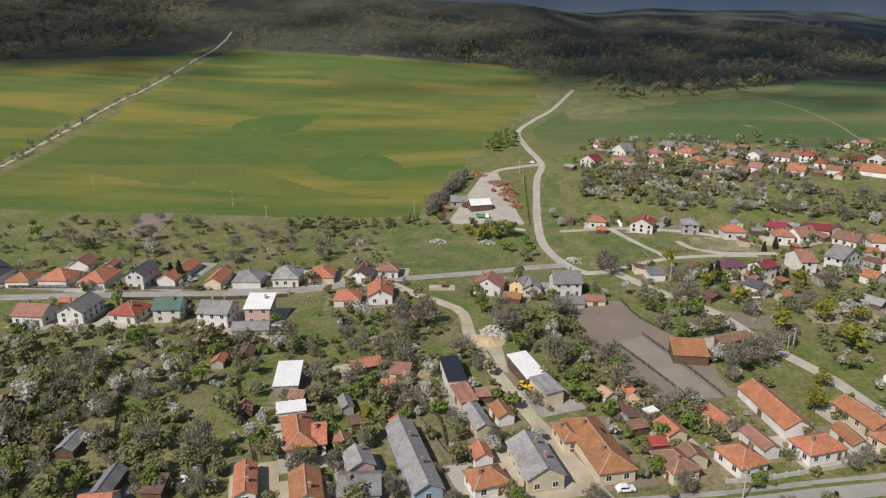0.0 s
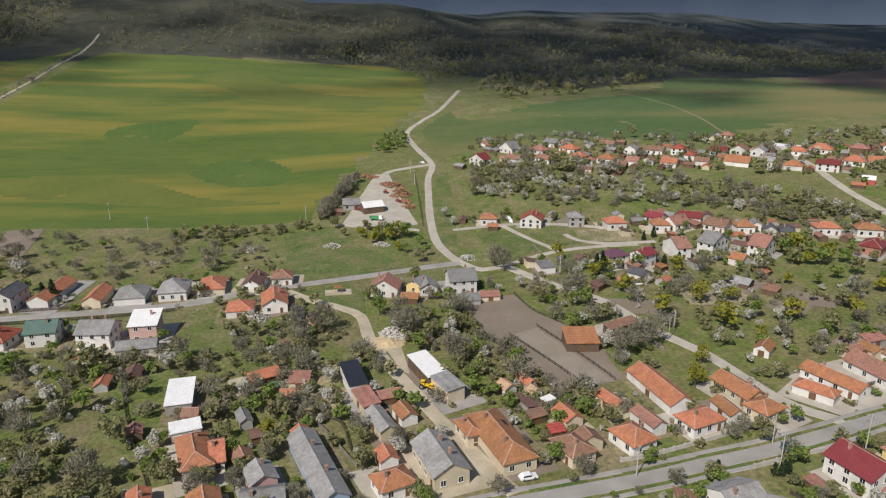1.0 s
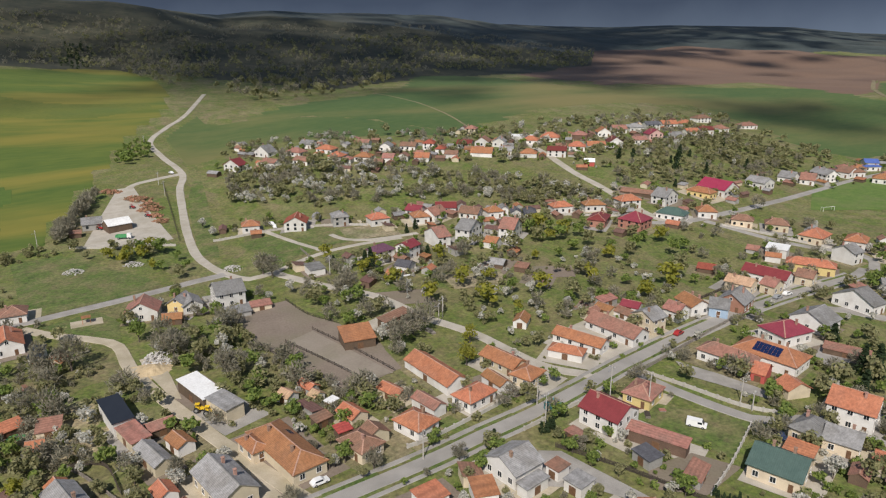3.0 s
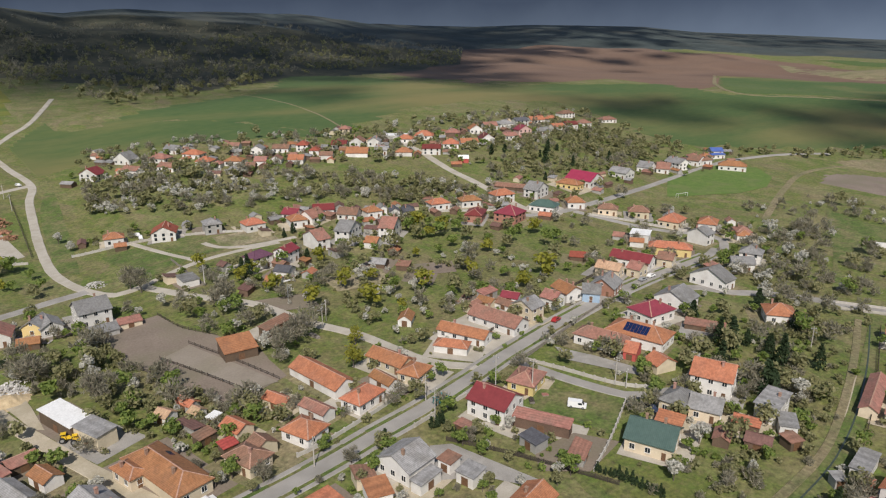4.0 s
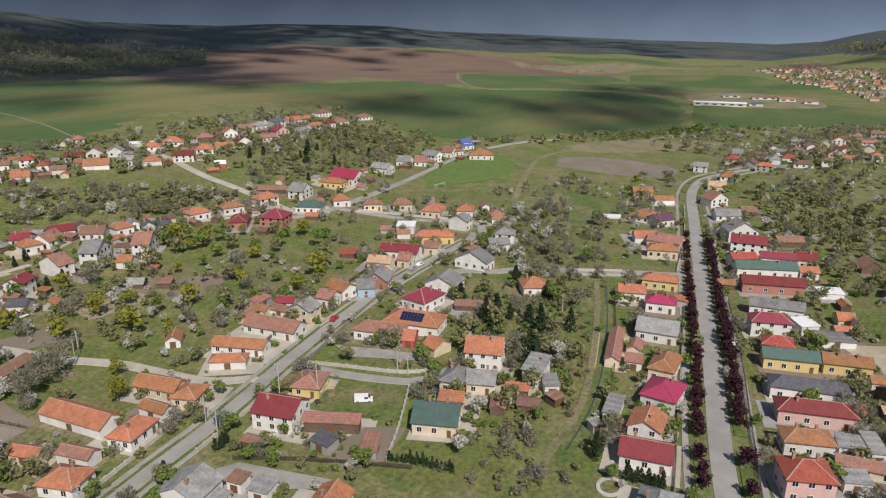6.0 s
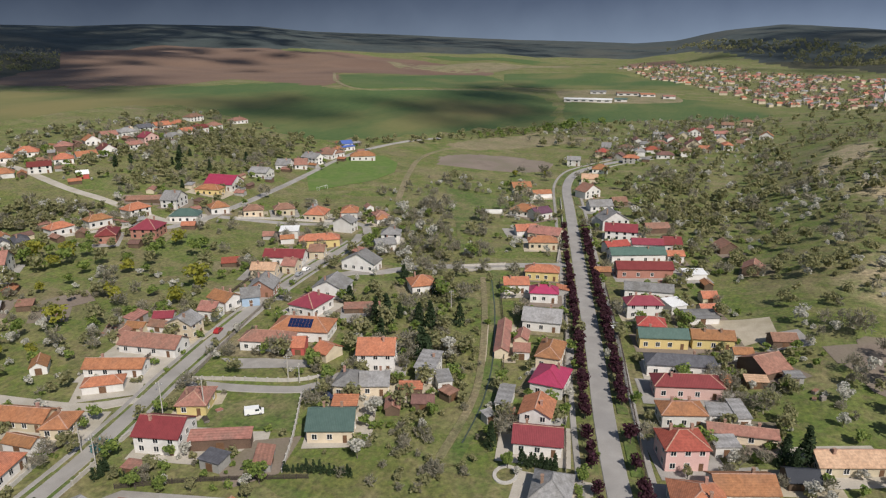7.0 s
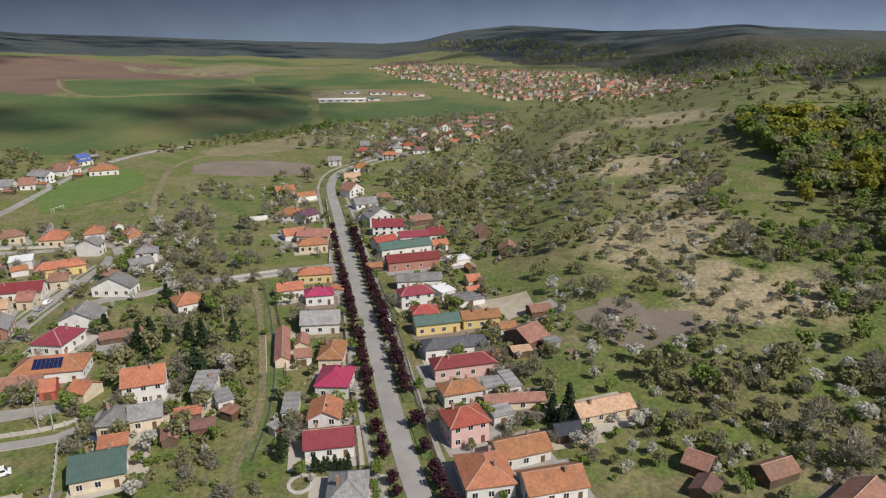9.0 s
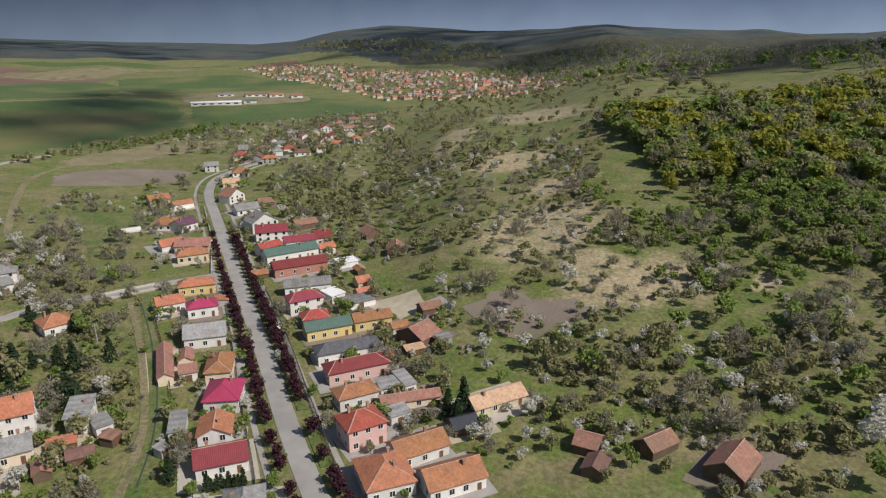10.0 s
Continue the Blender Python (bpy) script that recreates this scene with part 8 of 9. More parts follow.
def utility_pole(x, y, h):
    thing = new("utility_pole")
    thing.matrix_basis = pose(x, y, float(height(x, y)), 0, 0, chance.uniform(0, 180))
    tagged(thing, "tall pale concrete utility pole with a crossarm", "pole", "utility poles")
    part("pole", pole_mesh(h, 0.17), pale_wall, thing)
    part("crossarm", boxes((-0.9, -0.06, h - 0.9, 0.9, 0.06, h - 0.75)), steel, thing)
    for s in (-0.8, 0, 0.8):
        part("insulator", boxes((s - 0.06, -0.06, h - 0.75, s + 0.06, 0.06, h - 0.5)), frame_paint, thing)
    part("lamp_arm", boxes((-0.04, 0, h - 1.6, 0.04, 1.2, h - 1.52), (-0.12, 1.1, h - 1.66, 0.12, 1.6, h - 1.5)), steel, thing)


def street_lamp(x, y):
    thing = new("street_lamp")
    thing.matrix_basis = pose(x, y, float(height(x, y)))
    tagged(thing, "tall lamp post with a wide pale flat lamp head", "street lamp")
    part("pole", pole_mesh(9, 0.13), steel, thing)
    part("lamp_head", boxes((-1.3, -0.4, 8.8, 1.3, 0.4, 9.05)), frame_paint, thing)


def goal(x, y, turn):
    thing = new("football_goal")
    thing.matrix_basis = pose(x, y, float(height(x, y)), 0, 0, turn)
    tagged(thing, "white metal football goal frame on the grass", "football goal", "goals on the field")
    for s in (-3.6, 3.6):
        part("post", boxes((s - 0.07, -0.07, -0.2, s + 0.07, 0.07, 2.44)), frame_paint, thing)
        part("stay", boxes((s - 0.05, 0.07, 2.3, s + 0.05, 1.8, 2.4), (s - 0.05, 1.7, -0.2, s + 0.05, 1.8, 2.3)), frame_paint, thing)
    part("crossbar", boxes((-3.67, -0.07, 2.44, 3.67, 0.07, 2.58)), frame_paint, thing)


def heap_of(name, label, category, x, y, s, mat, n, size, long):
    """A loose heap of many uneven pieces."""
    rnd = random.Random(int(x * 7 + y * 13))
    bm = bmesh.new()
    for _ in range(n):
        r, a = rnd.random() ** 0.6 * 3.4 * s, rnd.uniform(0, math.tau)
        z = max(0.05, (1 - r / (3.4 * s)) * 1.5 * s * rnd.uniform(0.4, 1))
        q = size * rnd.uniform(0.4, 1.3)
        v = box(bm, -q * long, -q * 0.5, -q * 0.3, q * long, q * 0.5, q * 0.3)
        bmesh.ops.transform(bm, matrix=pose(math.cos(a) * r, math.sin(a) * r, z, rnd.uniform(-35, 35), rnd.uniform(-35, 35), rnd.uniform(0, 180)), verts=v)
    me = bpy.data.meshes.new(name)
    bm.to_mesh(me)
    bm.free()
    me.materials.append(mat)
    ob = new(name, me)
    ob.matrix_basis = pose(x, y, float(height(x, y)) + 0.1)
    tagged(ob, label, category, kind="stuff")


def scrap_heap(x, y, s):
    heap_of("scrap_heap", "heap of rusty brown scrap metal in the yard", "scrap heap", x, y, s * 1.3, rust, 90, 0.55, 1.3)


def rubble_heap(x, y, s):
    heap_of("rubble_heap", "heap of pale broken stone and rubble", "rubble heap", x, y, s, rubble, 150, 0.3, 0.9)


def sand_heap(x, y, s):
    bm = bmesh.new()
    bmesh.ops.create_grid(bm, x_segments=26, y_segments=26, size=4.5 * s)
    for v in bm.verts:
        r = v.co.xy.length / (4.2 * s)
        v.co.z = max(-0.3, 1.3 * s * math.exp(-3.2 * r * r) - 0.12 + 0.22 * noise.noise(v.co * 0.9))
    me = bpy.data.meshes.new("sand_mound")
    bm.to_mesh(me)
    bm.free()
    me.materials.append(tan_sand)
    ob = new("sand_mound", me)
    ob.matrix_basis = pose(x, y, float(height(x, y)) + 0.1)
    tagged(ob, "low heap of yellow sand beside the road", "sand mound")


def wood_stack(x, y, n):
    """A yard corner: stacked crates, boards and a covered bin."""
    rnd = random.Random(int(x * 3 + y * 5))
    for _ in range(n):
        a, b = x + rnd.uniform(-5, 5), y + rnd.uniform(-5, 5)
        thing = new("wood_stack")
        thing.matrix_basis = pose(a, b, float(height(a, b)), 0, 0, rnd.uniform(0, 180))
        tagged(thing, "stack of grey boards and firewood in a yard", "wood stack", "yard clutter")
        w, d, h = rnd.uniform(1.2, 3), rnd.uniform(0.8, 1.4), rnd.uniform(0.6, 1.3)
        rows = int(h / 0.2)
        for k in range(rows):
            part("board", boxes(*[(-w / 2 + rnd.uniform(-.1, .1), -d / 2 + c * d / 4, k * 0.2, w / 2 + rnd.uniform(-.1, .1), -d / 2 + (c + 0.85) * d / 4, k * 0.2 + 0.17) for c in range(4)]),
                 grey_wood if k < rows - 1 else rnd.choice((grey_wood, old_tile, white_metal, dark_wood)), thing)


POST_DATA = {}


def fence(points, kind, label):
    """A run of fence: every post a piece, the filling between them one mesh."""
    line = spline(points, 2.6)
    thing = new("fence")
    tagged(thing, label, "fence")
    h, mat = {"rail": (1.2, dark_wood), "wall": (1.1, pale_wall), "mesh": (1.7, dark_wood), "picket": (1.3, chance.choice((grey_wood, dark_wood)))}[kind]
    if (kind, mat) not in POST_DATA:
        bm = boxes((-0.07, -0.07, -0.4, 0.07, 0.07, h + 0.12)) if kind != "wall" else boxes((-0.2, -0.2, -0.4, 0.2, 0.2, h + 0.1), (-0.24, -0.24, h + 0.1, 0.24, 0.24, h + 0.18))
        me = bpy.data.meshes.new("post")
        bm.to_mesh(me)
        bm.free()
        me.materials.append(mat)
        POST_DATA[kind, mat] = me
    bm = bmesh.new()
    for k, (p, q) in enumerate(zip(line, line[1:])):
        ob = new("post", POST_DATA[kind, mat])
        ob.matrix_basis = pose(p.x, p.y, float(height(p.x, p.y)))
        ob.parent = thing
        d = q - p
        s, e = d.length, math.degrees(math.atan2(d.y, d.x))
        z0, z1 = float(height(p.x, p.y)), float(height(q.x, q.y))
        m = pose(p.x, p.y, z0, 0, -math.degrees(math.atan2(z1 - z0, s)), e)
        if kind == "rail":
            bars = [(0, -0.04, z, s, 0.04, z + 0.12) for z in (0.4, 0.95)]
        elif kind == "wall":
            bars = [(0.2, -0.11, -0.4, s - 0.2, 0.11, h)]
        elif kind == "mesh":
            bars = [(0, -0.015, z, s, 0.015, z + 0.04) for z in (0.2, 0.6, 1.0, 1.4, 1.66)] + [(s * c / 8, -0.012, 0.1, s * c / 8 + 0.04, 0.012, 1.66) for c in range(8)]
        else:
            n = int(s / 0.22)
            bars = [(0, -0.03, z, s, 0.03, z + 0.08) for z in (0.35, 1.0)] + [(s * c / n, 0.03, 0.06, s * c / n + 0.14, 0.055, h + 0.05 * math.sin(c * 1.7 + k)) for c in range(n)]
        for b in bars:
            for v in box(bm, *b):
                v.co = m @ v.co
    tagged(part("filling", bm, mat, thing), kind="stuff")



def bridge(x, y, turn):
    thing = new("bridge")
    thing.matrix_basis = pose(x, y, float(height(x, y)) + 0.2, 0, 0, turn)
    tagged(thing, "small pale concrete bridge over the grassy ditch", "bridge")
    part("deck", boxes((-9, -3, -0.6, 9, 3, 0.12)), concrete, thing)
    for s in (-2.9, 2.9):
        part("parapet", boxes((-9, s - 0.12, 0.12, 9, s + 0.12, 0.95)), pale_wall, thing)


def pergola(x, y, turn):
    thing = new("play_frame")
    thing.matrix_basis = pose(x, y, float(height(x, y)) + 0.1, 0, 0, turn)
    tagged(thing, "small wooden play frame on a sand patch", "play frame")
    part("sand_bed", boxes((-5, -3, -0.3, 5, 3, 0.08)), dirt, thing)
    for a in (-1.2, 1.2):
        for b in (-1, 1):
            part("post", boxes((a - 0.08, b - 0.08, 0, a + 0.08, b + 0.08, 2.2)), orange_tile, thing)
    part("top", boxes((-1.5, -1.3, 2.2, 1.5, 1.3, 2.35)), orange_tile, thing)


def planter_ring(x, y):
    thing = new("garden_bed")
    thing.matrix_basis = pose(x, y, float(height(x, y)) + 0.15)
    tagged(thing, "round garden bed with a pale paved rim", "garden bed")
    bm = bmesh.new()
    for k in range(28):
        a, b = k / 28 * math.tau, (k + 0.94) / 28 * math.tau
        pts = [(r * math.cos(c), r * 0.8 * math.sin(c)) for r, c in ((2.6, a), (3.6, a), (3.6, b), (2.6, b))]
        low, top = [bm.verts.new((*p, -0.2)) for p in pts], [bm.verts.new((*p, 0.15)) for p in pts]
        bm.faces.new(top)
        for i in range(4):
            bm.faces.new((top[(i + 1) % 4], top[i], low[i], low[(i + 1) % 4]))
    bmesh.ops.recalc_face_normals(bm, faces=bm.faces[:])
    part("rim", bm, pale_wall, thing)


def greenhouse(x, y, turn, w):
    thing = new("greenhouse")
    thing.matrix_basis = pose(x, y, float(height(x, y)), 0, 0, turn)
    tagged(thing, "long low greenhouse tunnel of white plastic", "greenhouse")
    bm = bmesh.new()
    rows = []
    for s in (-w / 2, w / 2):
        rows.append([bm.verts.new((s, 2.2 * math.cos(a * math.pi / 10), 2.0 * math.sin(a * math.pi / 10))) for a in range(11)])
    for k in range(10):
        bm.faces.new((rows[0][k], rows[1][k], rows[1][k + 1], rows[0][k + 1]))
    bm.faces.new(rows[0])
    bm.faces.new(rows[1][::-1])
    bmesh.ops.recalc_face_normals(bm, faces=bm.faces[:])
    part("cover", bm, white_plaster, thing)
    for k in range(5):
        s = -w / 2 + k * w / 4
        part("hoop", boxes(*[(s - 0.03, 2.22 * math.cos(a * math.pi / 10) - 0.12, 2.02 * math.sin(a * math.pi / 10), s + 0.03, 2.22 * math.cos(a * math.pi / 10) + 0.12, 2.02 * math.sin(a * math.pi / 10) + 0.06) for a in range(11)]), steel, thing)



vehicle(39.4, 126.4, 8, 'car', white_paint)
vehicle(103.9, 126.9, 13, 'van', teal_paint)
vehicle(130, 102.1, -55, 'van', white_paint)
vehicle(168.3, 143.4, 13, 'car', red_paint)
vehicle(232, 149.2, 1, 'car', white_paint)
vehicle(225.8, 148.7, 0, 'car', grey_paint)
vehicle(219.2, 22.5, -57, 'car', grey_paint)
vehicle(216.9, 22.2, -57, 'car', white_paint)
vehicle(214.6, 22, -58, 'car', white_paint)
vehicle(212.3, 21.7, -57, 'car', navy_paint)
vehicle(-19.4, 178.1, 13, 'car', green_paint)
vehicle(59.2, 454.6, -72, 'car', white_paint)
vehicle(86.8, 329.6, -81, 'car', white_paint)
vehicle(20.7, 345.7, -20, 'lorry', green_paint)
vehicle(86.6, 324.3, -100, 'car', white_paint)
vehicle(143.6, 88.5, -99, 'car', navy_paint)
vehicle(22.1, 170.4, -19, 'tractor', yellow_paint)
vehicle(24.1, 167.9, -19, 'tractor', yellow_paint)
vehicle(11.8, 365.7, -56, 'tractor', red_paint)
vehicle(35.1, 376, -58, 'tractor', red_paint)
vehicle(29.7, 394.3, -58, 'tractor', red_paint)
scrap_heap(31.6, 412.1, 1)
scrap_heap(36.1, 407.1, 1.3)
scrap_heap(38.4, 396.4, 1.2)
scrap_heap(40.8, 388.2, 1.1)
scrap_heap(35.5, 388.6, 1)
scrap_heap(38.7, 375.9, 0.9)
scrap_heap(40.1, 365.7, 0.9)
scrap_heap(21, 432.2, 1)
scrap_heap(24.2, 429, 0.9)
rubble_heap(15.4, 208.8, 1)
rubble_heap(17.8, 205.6, 0.9)
rubble_heap(17, 211, 1.1)
sand_heap(14.9, 201.4, 1.3)
utility_pole(-115.3, 368.4, 9)
utility_pole(-15.1, 352.6, 8)
utility_pole(-201.4, 390.3, 8)
utility_pole(119.4, 122.1, 11)
utility_pole(97.7, 121.8, 9)
utility_pole(87.7, 250.5, 8)
utility_pole(54.6, 542.6, 8)
utility_pole(48.5, 431.9, 8)
utility_pole(48.4, 408.7, 9)
utility_pole(125.5, 114.1, 11)
utility_pole(107.3, 192.7, 8)
utility_pole(103.5, 188.5, 8)
utility_pole(88.3, 251.8, 8)
utility_pole(150.3, 105, 7)
utility_pole(148.7, 100.2, 6)
utility_pole(101.2, 130.1, 8)
utility_pole(63.6, 123.5, 8)
utility_pole(-91.9, 347.8, 7)
utility_pole(214.2, 78.6, 8)
street_lamp(104.2, 213.9)
goal(359.7, 215.3, -13)
goal(449.4, 229.6, -24)
fence(((42.9, 234.1), (46.1, 204.9), (51.6, 182.8), (58.8, 161.6)), "rail", "low dark wooden rail fence round a paddock")
fence(((54.2, 200.4), (61, 180), (66.6, 163.4)), "rail", "low wooden rail fence along a riding arena")
fence(((64.8, 205.2), (70, 188), (76.1, 165.3)), "rail", "low pale rail fence dividing a paddock")
fence(((64.8, 235.2), (67.3, 217.9), (74.1, 205)), "rail", "low wooden rail fence beside a paddock")
fence(((-2.5, 343.1), (15.2, 333.8), (31, 328.6), (40.7, 324.3)), "wall", "long pale concrete yard wall")
fence(((50.9, 431.9), (46.9, 377.9), (43.1, 330.8)), "mesh", "tall dark wire fence beside the scrap yard")
fence(((62.4, 129.3), (68.8, 129.8), (85.7, 133.5), (103.3, 137.9)), "wall", "low street wall before gardens")
fence(((91.4, 122.1), (97.7, 123.2), (111.5, 125.1)), "wall", "low pale red and white street wall")
fence(((139.1, 129.8), (143.1, 118), (147.9, 103.4), (154, 94.4)), "wall", "low pale wall along the lane")
fence(((141.2, 130.8), (168.3, 137.5), (193.5, 143)), "picket", "dark garden fence along the road")
fence(((142.3, 150.6), (162.3, 154.3), (188.8, 159.1), (219, 164.8)), "picket", "pale garden fence along the road")
fence(((142.2, 95.5), (125.1, 87.2), (111.1, 81.4)), "wall", "low concrete garden wall")
fence(((93.7, 112.5), (101, 99.1), (108.1, 83), (111.6, 74.6)), "picket", "grey wire garden fence")
fence(((127.6, 2.6), (147.8, 6.5), (172.9, 11.8), (205.9, 18.6), (256.9, 30.6)), "mesh", "long dark garden fence along the street")
fence(((275.5, 37), (313.9, 46.3), (352.6, 55.9)), "picket", "dark garden fence along the street")
fence(((124.4, 19.9), (143.7, 23.5), (167.7, 28.5), (203, 35.4), (253.7, 45.4)), "picket", "long dark garden fence along the street")
fence(((279.8, 54.2), (329.7, 62.2), (394.3, 76.3)), "wall", "pale garden wall along the street")
fence(((140.6, 39.5), (164.5, 45.4), (199.7, 54.9), (248.8, 70.9)), "mesh", "dark wire fence along the grassy ditch")
fence(((-126.5, 246.8), (-81.9, 249.8), (-47.8, 253.9)), "picket", "garden fences along the village street")
fence(((-122.3, 237.4), (-108.5, 236.9), (-78.6, 238.6), (-58.2, 241.4)), "picket", "garden fences along the village street")
fence(((-166.1, 247.2), (-129.3, 247.8)), "picket", "garden fences along the village street")
fence(((-12.1, 160.1), (-2, 157.5), (0.8, 143.5)), "picket", "grey wooden garden fence beside a lawn")
fence(((-67.1, 205.2), (-56.3, 168.7), (-45.6, 141.6), (-39.6, 124.6)), "picket", "old garden fence between plots")
fence(((-88.9, 169.7), (-81.1, 149.1), (-71.7, 126)), "picket", "old garden fence between plots")
fence(((56.9, 321.8), (83.5, 320.5), (103.5, 314.2), (126.7, 302.4)), "wall", "low pale garden wall")
fence(((-12.3, 164.3), (-6.2, 154.8), (2, 136.5)), "picket", "dark fence beside a lawn")
fence(((87.4, 286.6), (87.5, 250)), "picket", "low fence beside a lane")
fence(((215.1, 270.2), (238.8, 254.8), (244.4, 252.5)), "wall", "pale garden wall in the upper village")
fence(((281.9, 221), (291.1, 206.3), (297.4, 189.9), (301.6, 175.9)), "wall", "pale wall along the back street")
bridge(261.4, 80.5, -63)
pergola(-0.4, 250.2, 0)
planter_ring(128.5, 34.1)
greenhouse(350.1, 103.9, -66, 9)
rubble_heap(20.4, 307.2, 1.2)
rubble_heap(-2.3, 309.2, 1.2)
rubble_heap(56.3, 281, 1.2)
wood_stack(-22.1, 208.2, 3)
wood_stack(156.4, 201.2, 3)
wood_stack(154.6, 179.9, 4)
wood_stack(159.2, 179, 3)
wood_stack(-54.7, 130.7, 3)
wood_stack(125.6, 114.9, 3)
wood_stack(194.5, -19.6, 4)
wood_stack(186.3, -30.2, 3)
wood_stack(235.7, 170.3, 3)
wood_stack(45.2, 248.5, 3)
wood_stack(179.7, -34.9, 2)
wood_stack(278.6, 98.1, 3)
wood_stack(100.6, 182, 2)
wood_stack(-33.8, 151.3, 2)


# ---------------------------------------------------------------- sky behind the hills


def build_backdrop():
    m = bpy.data.materials.new("hazy_sky")
    m.use_nodes = True
    n, link = m.node_tree.nodes, m.node_tree.links.new
    n.remove(n["Principled BSDF"])
    glow, where, ramp, sep, span, cloud = (n.new(k) for k in ("ShaderNodeEmission", "ShaderNodeNewGeometry", "ShaderNodeValToRGB", "ShaderNodeSeparateXYZ", "ShaderNodeMapRange", "ShaderNodeTexNoise"))
    link(where.outputs["Position"], sep.inputs[0])
    cloud.inputs["Scale"].default_value, cloud.inputs["Detail"].default_value = 0.003, 5
    link(where.outputs["Position"], cloud.inputs["Vector"])
    span.inputs[1].default_value, span.inputs[2].default_value = 20, 420
    link(sep.outputs[2], span.inputs[0])
    mixed = n.new("ShaderNodeMath")
    mixed.operation = "MULTIPLY_ADD"
    mixed.inputs[1].default_value = 0.35
    link(cloud.outputs[0], mixed.inputs[0])
    link(span.outputs[0], mixed.inputs[2])
    link(mixed.outputs[0], ramp.inputs[0])
    ramp.color_ramp.elements[0].position, ramp.color_ramp.elements[1].position = 0.1, 0.85
    ramp.color_ramp.elements[0].color, ramp.color_ramp.elements[1].color = (0.145, 0.185, 0.25, 1), (0.066, 0.088, 0.135, 1)
    link(ramp.outputs[0], glow.inputs[0])
    # the open sky is brighter towards the plain
    bright = n.new("ShaderNodeMapRange")
    bright.inputs[1].default_value, bright.inputs[2].default_value, bright.inputs[3].default_value, bright.inputs[4].default_value = -1500, 3400, 2.1, 1.0
    link(sep.outputs[1], bright.inputs[0])
    link(bright.outputs[0], glow.inputs[1])
    link(glow.outputs[0], n["Material Output"].inputs[0])
    verts, faces = [], []
    for k in range(120):
        a = k / 120 * math.tau
        verts += [(4900 * math.sin(a), 4900 * math.cos(a), -80), (4900 * math.sin(a), 4900 * math.cos(a), 560)]
        b = (k + 1) % 120
        faces.append((2 * k, 2 * k + 1, 2 * b + 1, 2 * b))
    tagged(link_mesh("backdrop", verts, faces, m), "hazy blue-grey cloudy sky low over the horizon", "sky", kind="structure")


build_backdrop()


# ---------------------------------------------------------------- far town, clouds


def far_town(corners):
    """The distant town: small gabled houses, too many and too far to pick apart."""
    rnd = random.Random(3)
    xs, ys = [c[0] for c in corners], [c[1] for c in corners]
    walls, roofs = bmesh.new(), [bmesh.new(), bmesh.new(), bmesh.new()]
    made = 0
    while made < 640:
        x, y = rnd.uniform(min(xs), max(xs)), rnd.uniform(min(ys), max(ys))
        if not inside(x, y, corners):
            continue
        w, d, h, z = rnd.uniform(6.5, 11), rnd.uniform(5.5, 7), rnd.uniform(2.4, 3.6), float(height(x, y))
        m = pose(x, y, z, 0, 0, rnd.choice((20, 110)) + rnd.uniform(-20, 20))
        for v in box(walls, -w / 2, -d / 2, -2, w / 2, d / 2, h):
            v.co = m @ v.co
        bm = rnd.choices(roofs, (2, 6, 4))[0]
        a, b, top = w / 2 + 0.4, d / 2 + 0.4, h + d * 0.32
        c = [bm.verts.new(m @ Vector(p)) for p in ((-a, -b, h), (a, -b, h), (a, b, h), (-a, b, h), (-a * 0.8, 0, top), (a * 0.8, 0, top))]
        for f in ((0, 1, 5, 4), (2, 3, 4, 5), (1, 2, 5), (3, 0, 4), (3, 2, 1, 0)):
            bm.faces.new([c[i] for i in f])
        made += 1
    for bm, mat, name, label in ((walls, cream_plaster, "far_town_walls", "pale walls of the distant town houses"), (roofs[0], orange_tile, "far_town_roofs", "orange tiled roofs of the distant town"),
                                 (roofs[1], old_tile, "far_town_roofs", "weathered brown roofs of the distant town"), (roofs[2], grey_slate, "far_town_roofs", "grey roofs of the distant town")):
        me = bpy.data.meshes.new(name)
        bm.to_mesh(me)
        bm.free()
        me.materials.append(mat)
        tagged(new(name, me), label, "town", kind="stuff")


def church(x, y):
    thing = new("church")
    thing.matrix_basis = pose(x, y, float(height(x, y)), 0, 0, 100) @ Matrix.Diagonal((0.62, 0.62, 0.7, 1))
    tagged(thing, "white church with a slender pointed tower in the far town", "church")
    part("nave", boxes((-14, -6, -2, 10, 6, 8)), white_plaster, thing)
    bm, ridges, fill, top = roof_mesh(24, 12, 8, "p", 0.7, 0.5)
    bm.transform(Matrix.Translation((-2, 0, 0)))
    part("roof", bm, orange_tile, thing)
    part("tower", boxes((10, -3, -2, 16, 3, 20)), white_plaster, thing)
    bm = bmesh.new()
    bmesh.ops.create_cone(bm, cap_ends=True, segments=8, radius1=3.6, radius2=0.1, depth=12)
    bm.transform(Matrix.Translation((13, 0, 26)))
    part("spire", bm, dark_slate, thing)


def factory_hall(x, y, turn, w, roof_mat):
    thing = new("factory_hall")
    thing.matrix_basis = pose(x, y, float(height(x, y)), 0, 0, turn)
    tagged(thing, "long low factory hall with a %s roof" % ROOF_WORD.get(roof_mat, "pale metal"), "factory hall", "factory halls")
    part("wall", boxes((-w / 2, -6, -2, w / 2, 6, 4.2)), white_plaster, thing)
    bm, ridges, fill, top = roof_mesh(w, 12, 4.2, "p", 0.2, 0.5)
    part("roof", bm, roof_mat, thing)
    for k in range(int(w / 10)):
        part("window", boxes((-w / 2 + 3 + k * 10, -6.05, 1.6, -w / 2 + 8 + k * 10, -5.95, 3.0)), glass_dark, thing)


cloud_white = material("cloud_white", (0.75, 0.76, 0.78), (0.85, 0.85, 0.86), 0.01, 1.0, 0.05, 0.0)


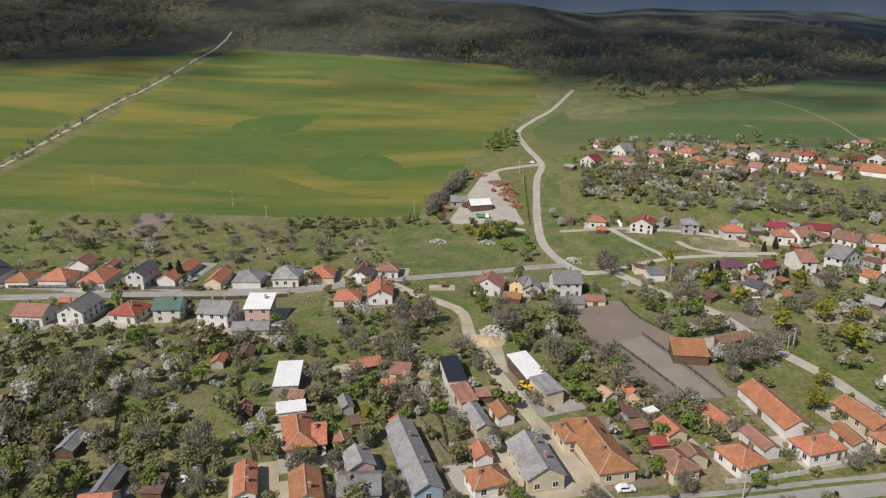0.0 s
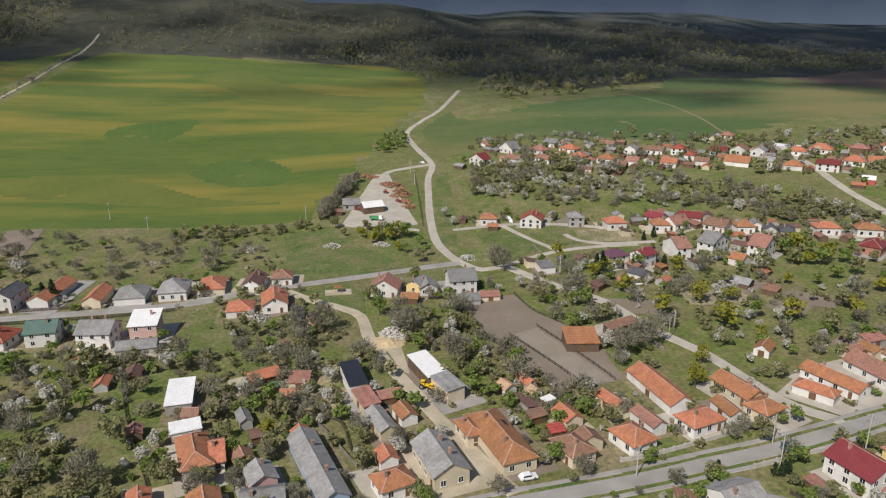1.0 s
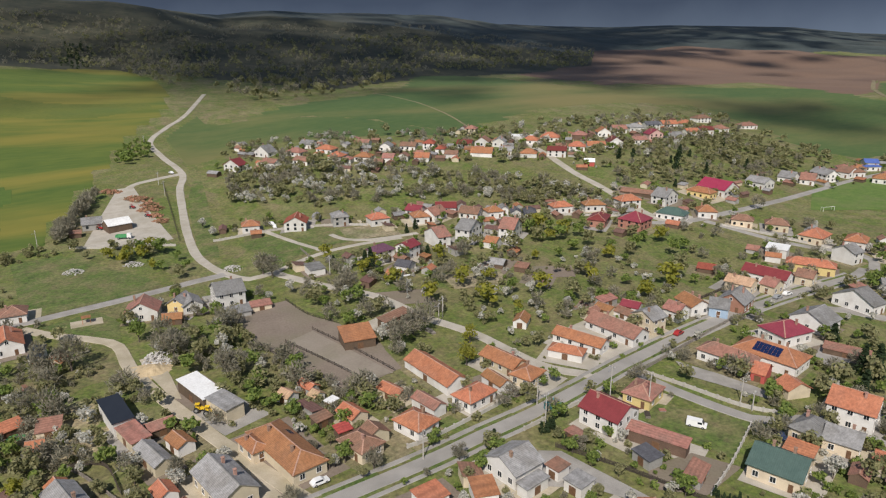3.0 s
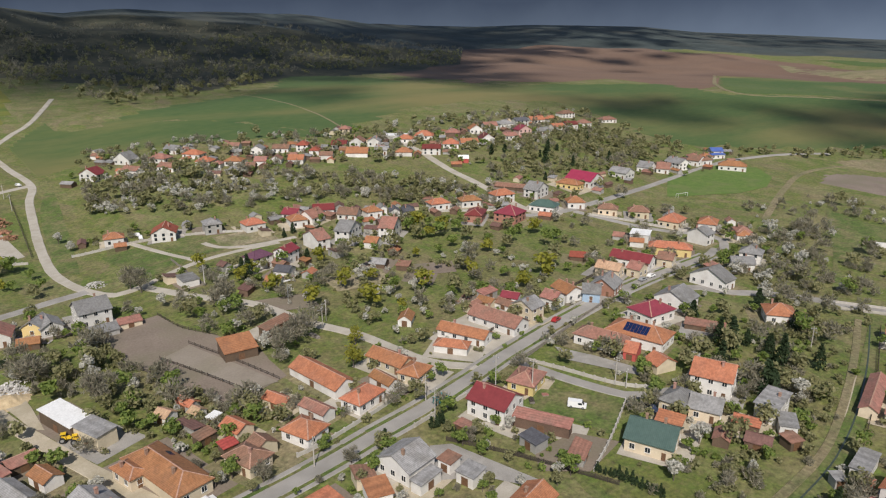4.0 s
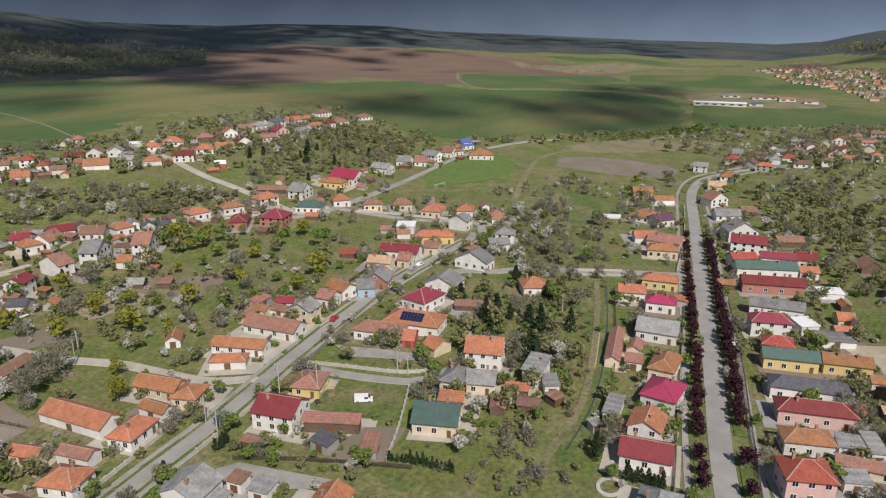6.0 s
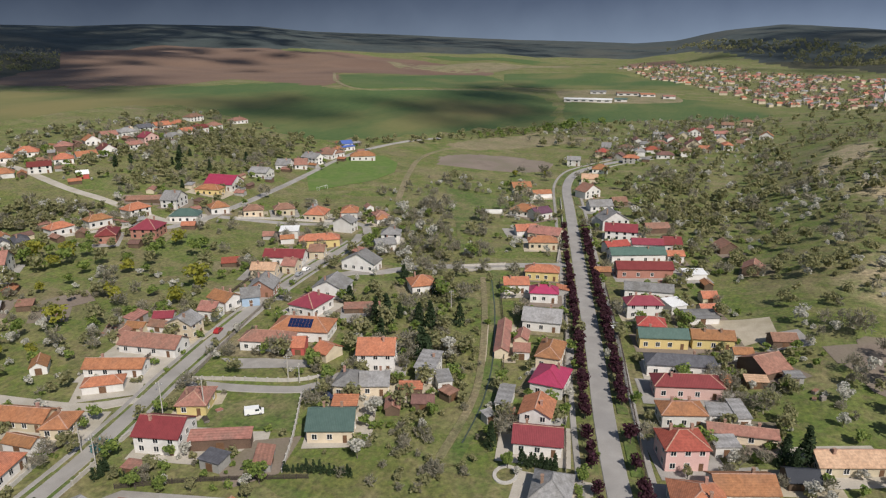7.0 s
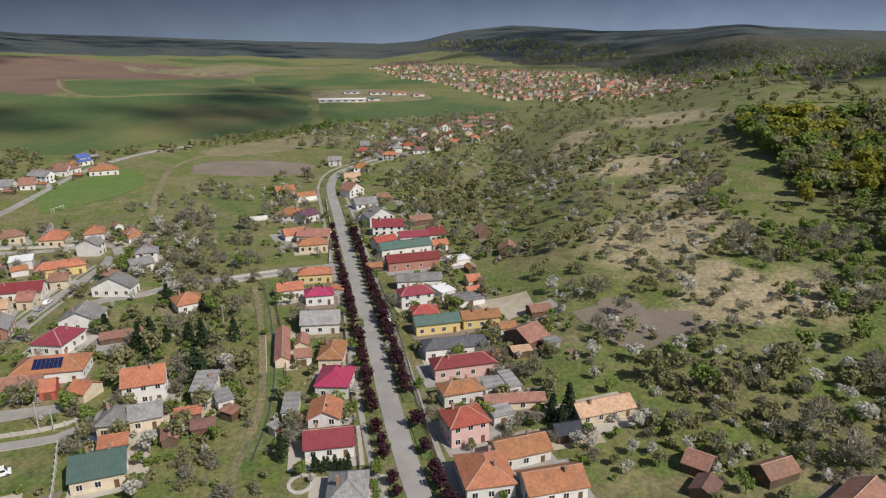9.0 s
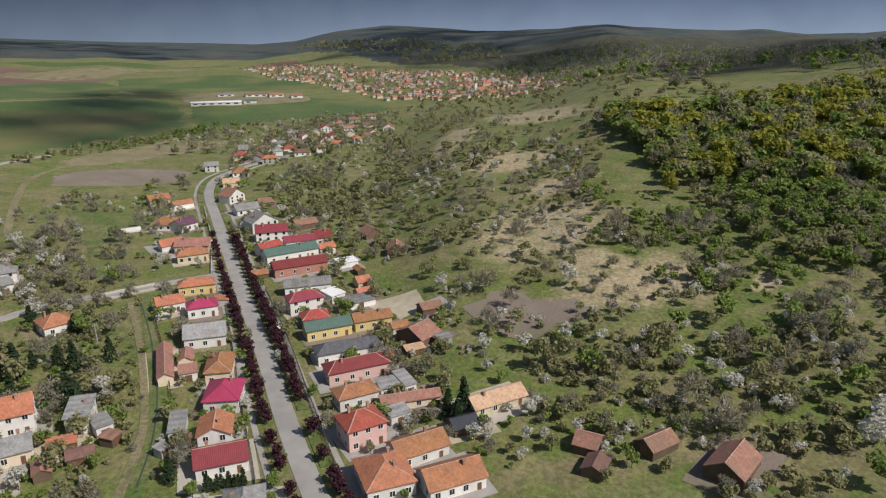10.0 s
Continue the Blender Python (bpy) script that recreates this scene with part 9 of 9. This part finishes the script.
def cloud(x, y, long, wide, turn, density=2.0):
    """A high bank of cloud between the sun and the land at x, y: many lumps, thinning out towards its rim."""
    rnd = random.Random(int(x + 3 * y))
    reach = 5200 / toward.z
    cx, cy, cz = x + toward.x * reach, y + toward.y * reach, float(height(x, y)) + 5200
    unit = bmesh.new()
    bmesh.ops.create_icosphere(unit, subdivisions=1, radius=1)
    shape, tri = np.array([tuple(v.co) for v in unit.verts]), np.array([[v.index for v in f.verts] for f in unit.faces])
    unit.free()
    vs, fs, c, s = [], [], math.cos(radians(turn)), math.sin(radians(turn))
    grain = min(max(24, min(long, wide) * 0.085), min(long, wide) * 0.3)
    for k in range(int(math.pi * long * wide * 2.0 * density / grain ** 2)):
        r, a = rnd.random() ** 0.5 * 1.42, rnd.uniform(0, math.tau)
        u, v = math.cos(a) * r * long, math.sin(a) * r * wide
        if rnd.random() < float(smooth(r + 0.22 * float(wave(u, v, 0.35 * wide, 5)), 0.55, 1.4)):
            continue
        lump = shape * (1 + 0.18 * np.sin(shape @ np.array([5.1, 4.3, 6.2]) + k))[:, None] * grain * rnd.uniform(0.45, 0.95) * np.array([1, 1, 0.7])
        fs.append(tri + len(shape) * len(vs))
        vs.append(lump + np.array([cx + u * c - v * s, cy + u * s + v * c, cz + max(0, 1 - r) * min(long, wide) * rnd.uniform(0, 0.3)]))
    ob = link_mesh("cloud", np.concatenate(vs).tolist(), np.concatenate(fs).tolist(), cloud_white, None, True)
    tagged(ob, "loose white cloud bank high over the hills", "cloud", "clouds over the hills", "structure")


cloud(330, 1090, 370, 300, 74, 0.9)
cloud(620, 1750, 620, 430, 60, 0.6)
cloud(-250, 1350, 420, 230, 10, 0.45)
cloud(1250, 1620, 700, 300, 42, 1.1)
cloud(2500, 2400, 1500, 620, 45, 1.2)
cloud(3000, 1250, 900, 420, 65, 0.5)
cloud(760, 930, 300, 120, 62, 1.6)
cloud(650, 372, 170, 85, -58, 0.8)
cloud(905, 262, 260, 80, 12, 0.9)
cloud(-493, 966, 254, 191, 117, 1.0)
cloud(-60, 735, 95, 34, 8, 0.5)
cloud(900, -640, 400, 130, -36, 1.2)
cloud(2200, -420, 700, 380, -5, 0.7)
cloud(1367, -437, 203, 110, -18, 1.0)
far_town(((1726.8, 221.1), (1816.4, 119.9), (1570.1, -29.3), (1398.3, -134.1), (1267.9, -291.1), (1106.1, -389.9), (952.5, -451.2), (846.4, -357.6), (851.6, -252.3), (889.6, -134.9), (959.7, -55.4), (1206.6, 23.9), (1420.2, 138)))
thicket("town_trees", ((1726.8, 221.1), (1816.4, 119.9), (1570.1, -29.3), (1398.3, -134.1), (1267.9, -291.1), (1106.1, -389.9), (952.5, -451.2), (846.4, -357.6), (851.6, -252.3), (889.6, -134.9), (959.7, -55.4), (1206.6, 23.9), (1420.2, 138)), 420, "dull", 0.9, 1.6, "green trees between the houses of the far town", 0, 0)
thicket("town_trees", ((1726.8, 221.1), (1816.4, 119.9), (1570.1, -29.3), (1398.3, -134.1), (1267.9, -291.1), (1106.1, -389.9), (952.5, -451.2), (846.4, -357.6), (851.6, -252.3), (889.6, -134.9), (959.7, -55.4), (1206.6, 23.9), (1420.2, 138)), 300, "bare", 0.9, 1.6, "bare trees between the houses of the far town", 0, 0)
church(985.9, -205.3)
factory_hall(940, 152, -84, 62, white_metal)
factory_hall(962, 112, -84, 16, green_metal)
factory_hall(1046, 155, -80, 22, grey_slate)
factory_hall(1034, 112, -75, 30, old_tile)
factory_hall(1026, 84, -70, 20, orange_tile)
factory_hall(1014, 54, -80, 16, old_tile)
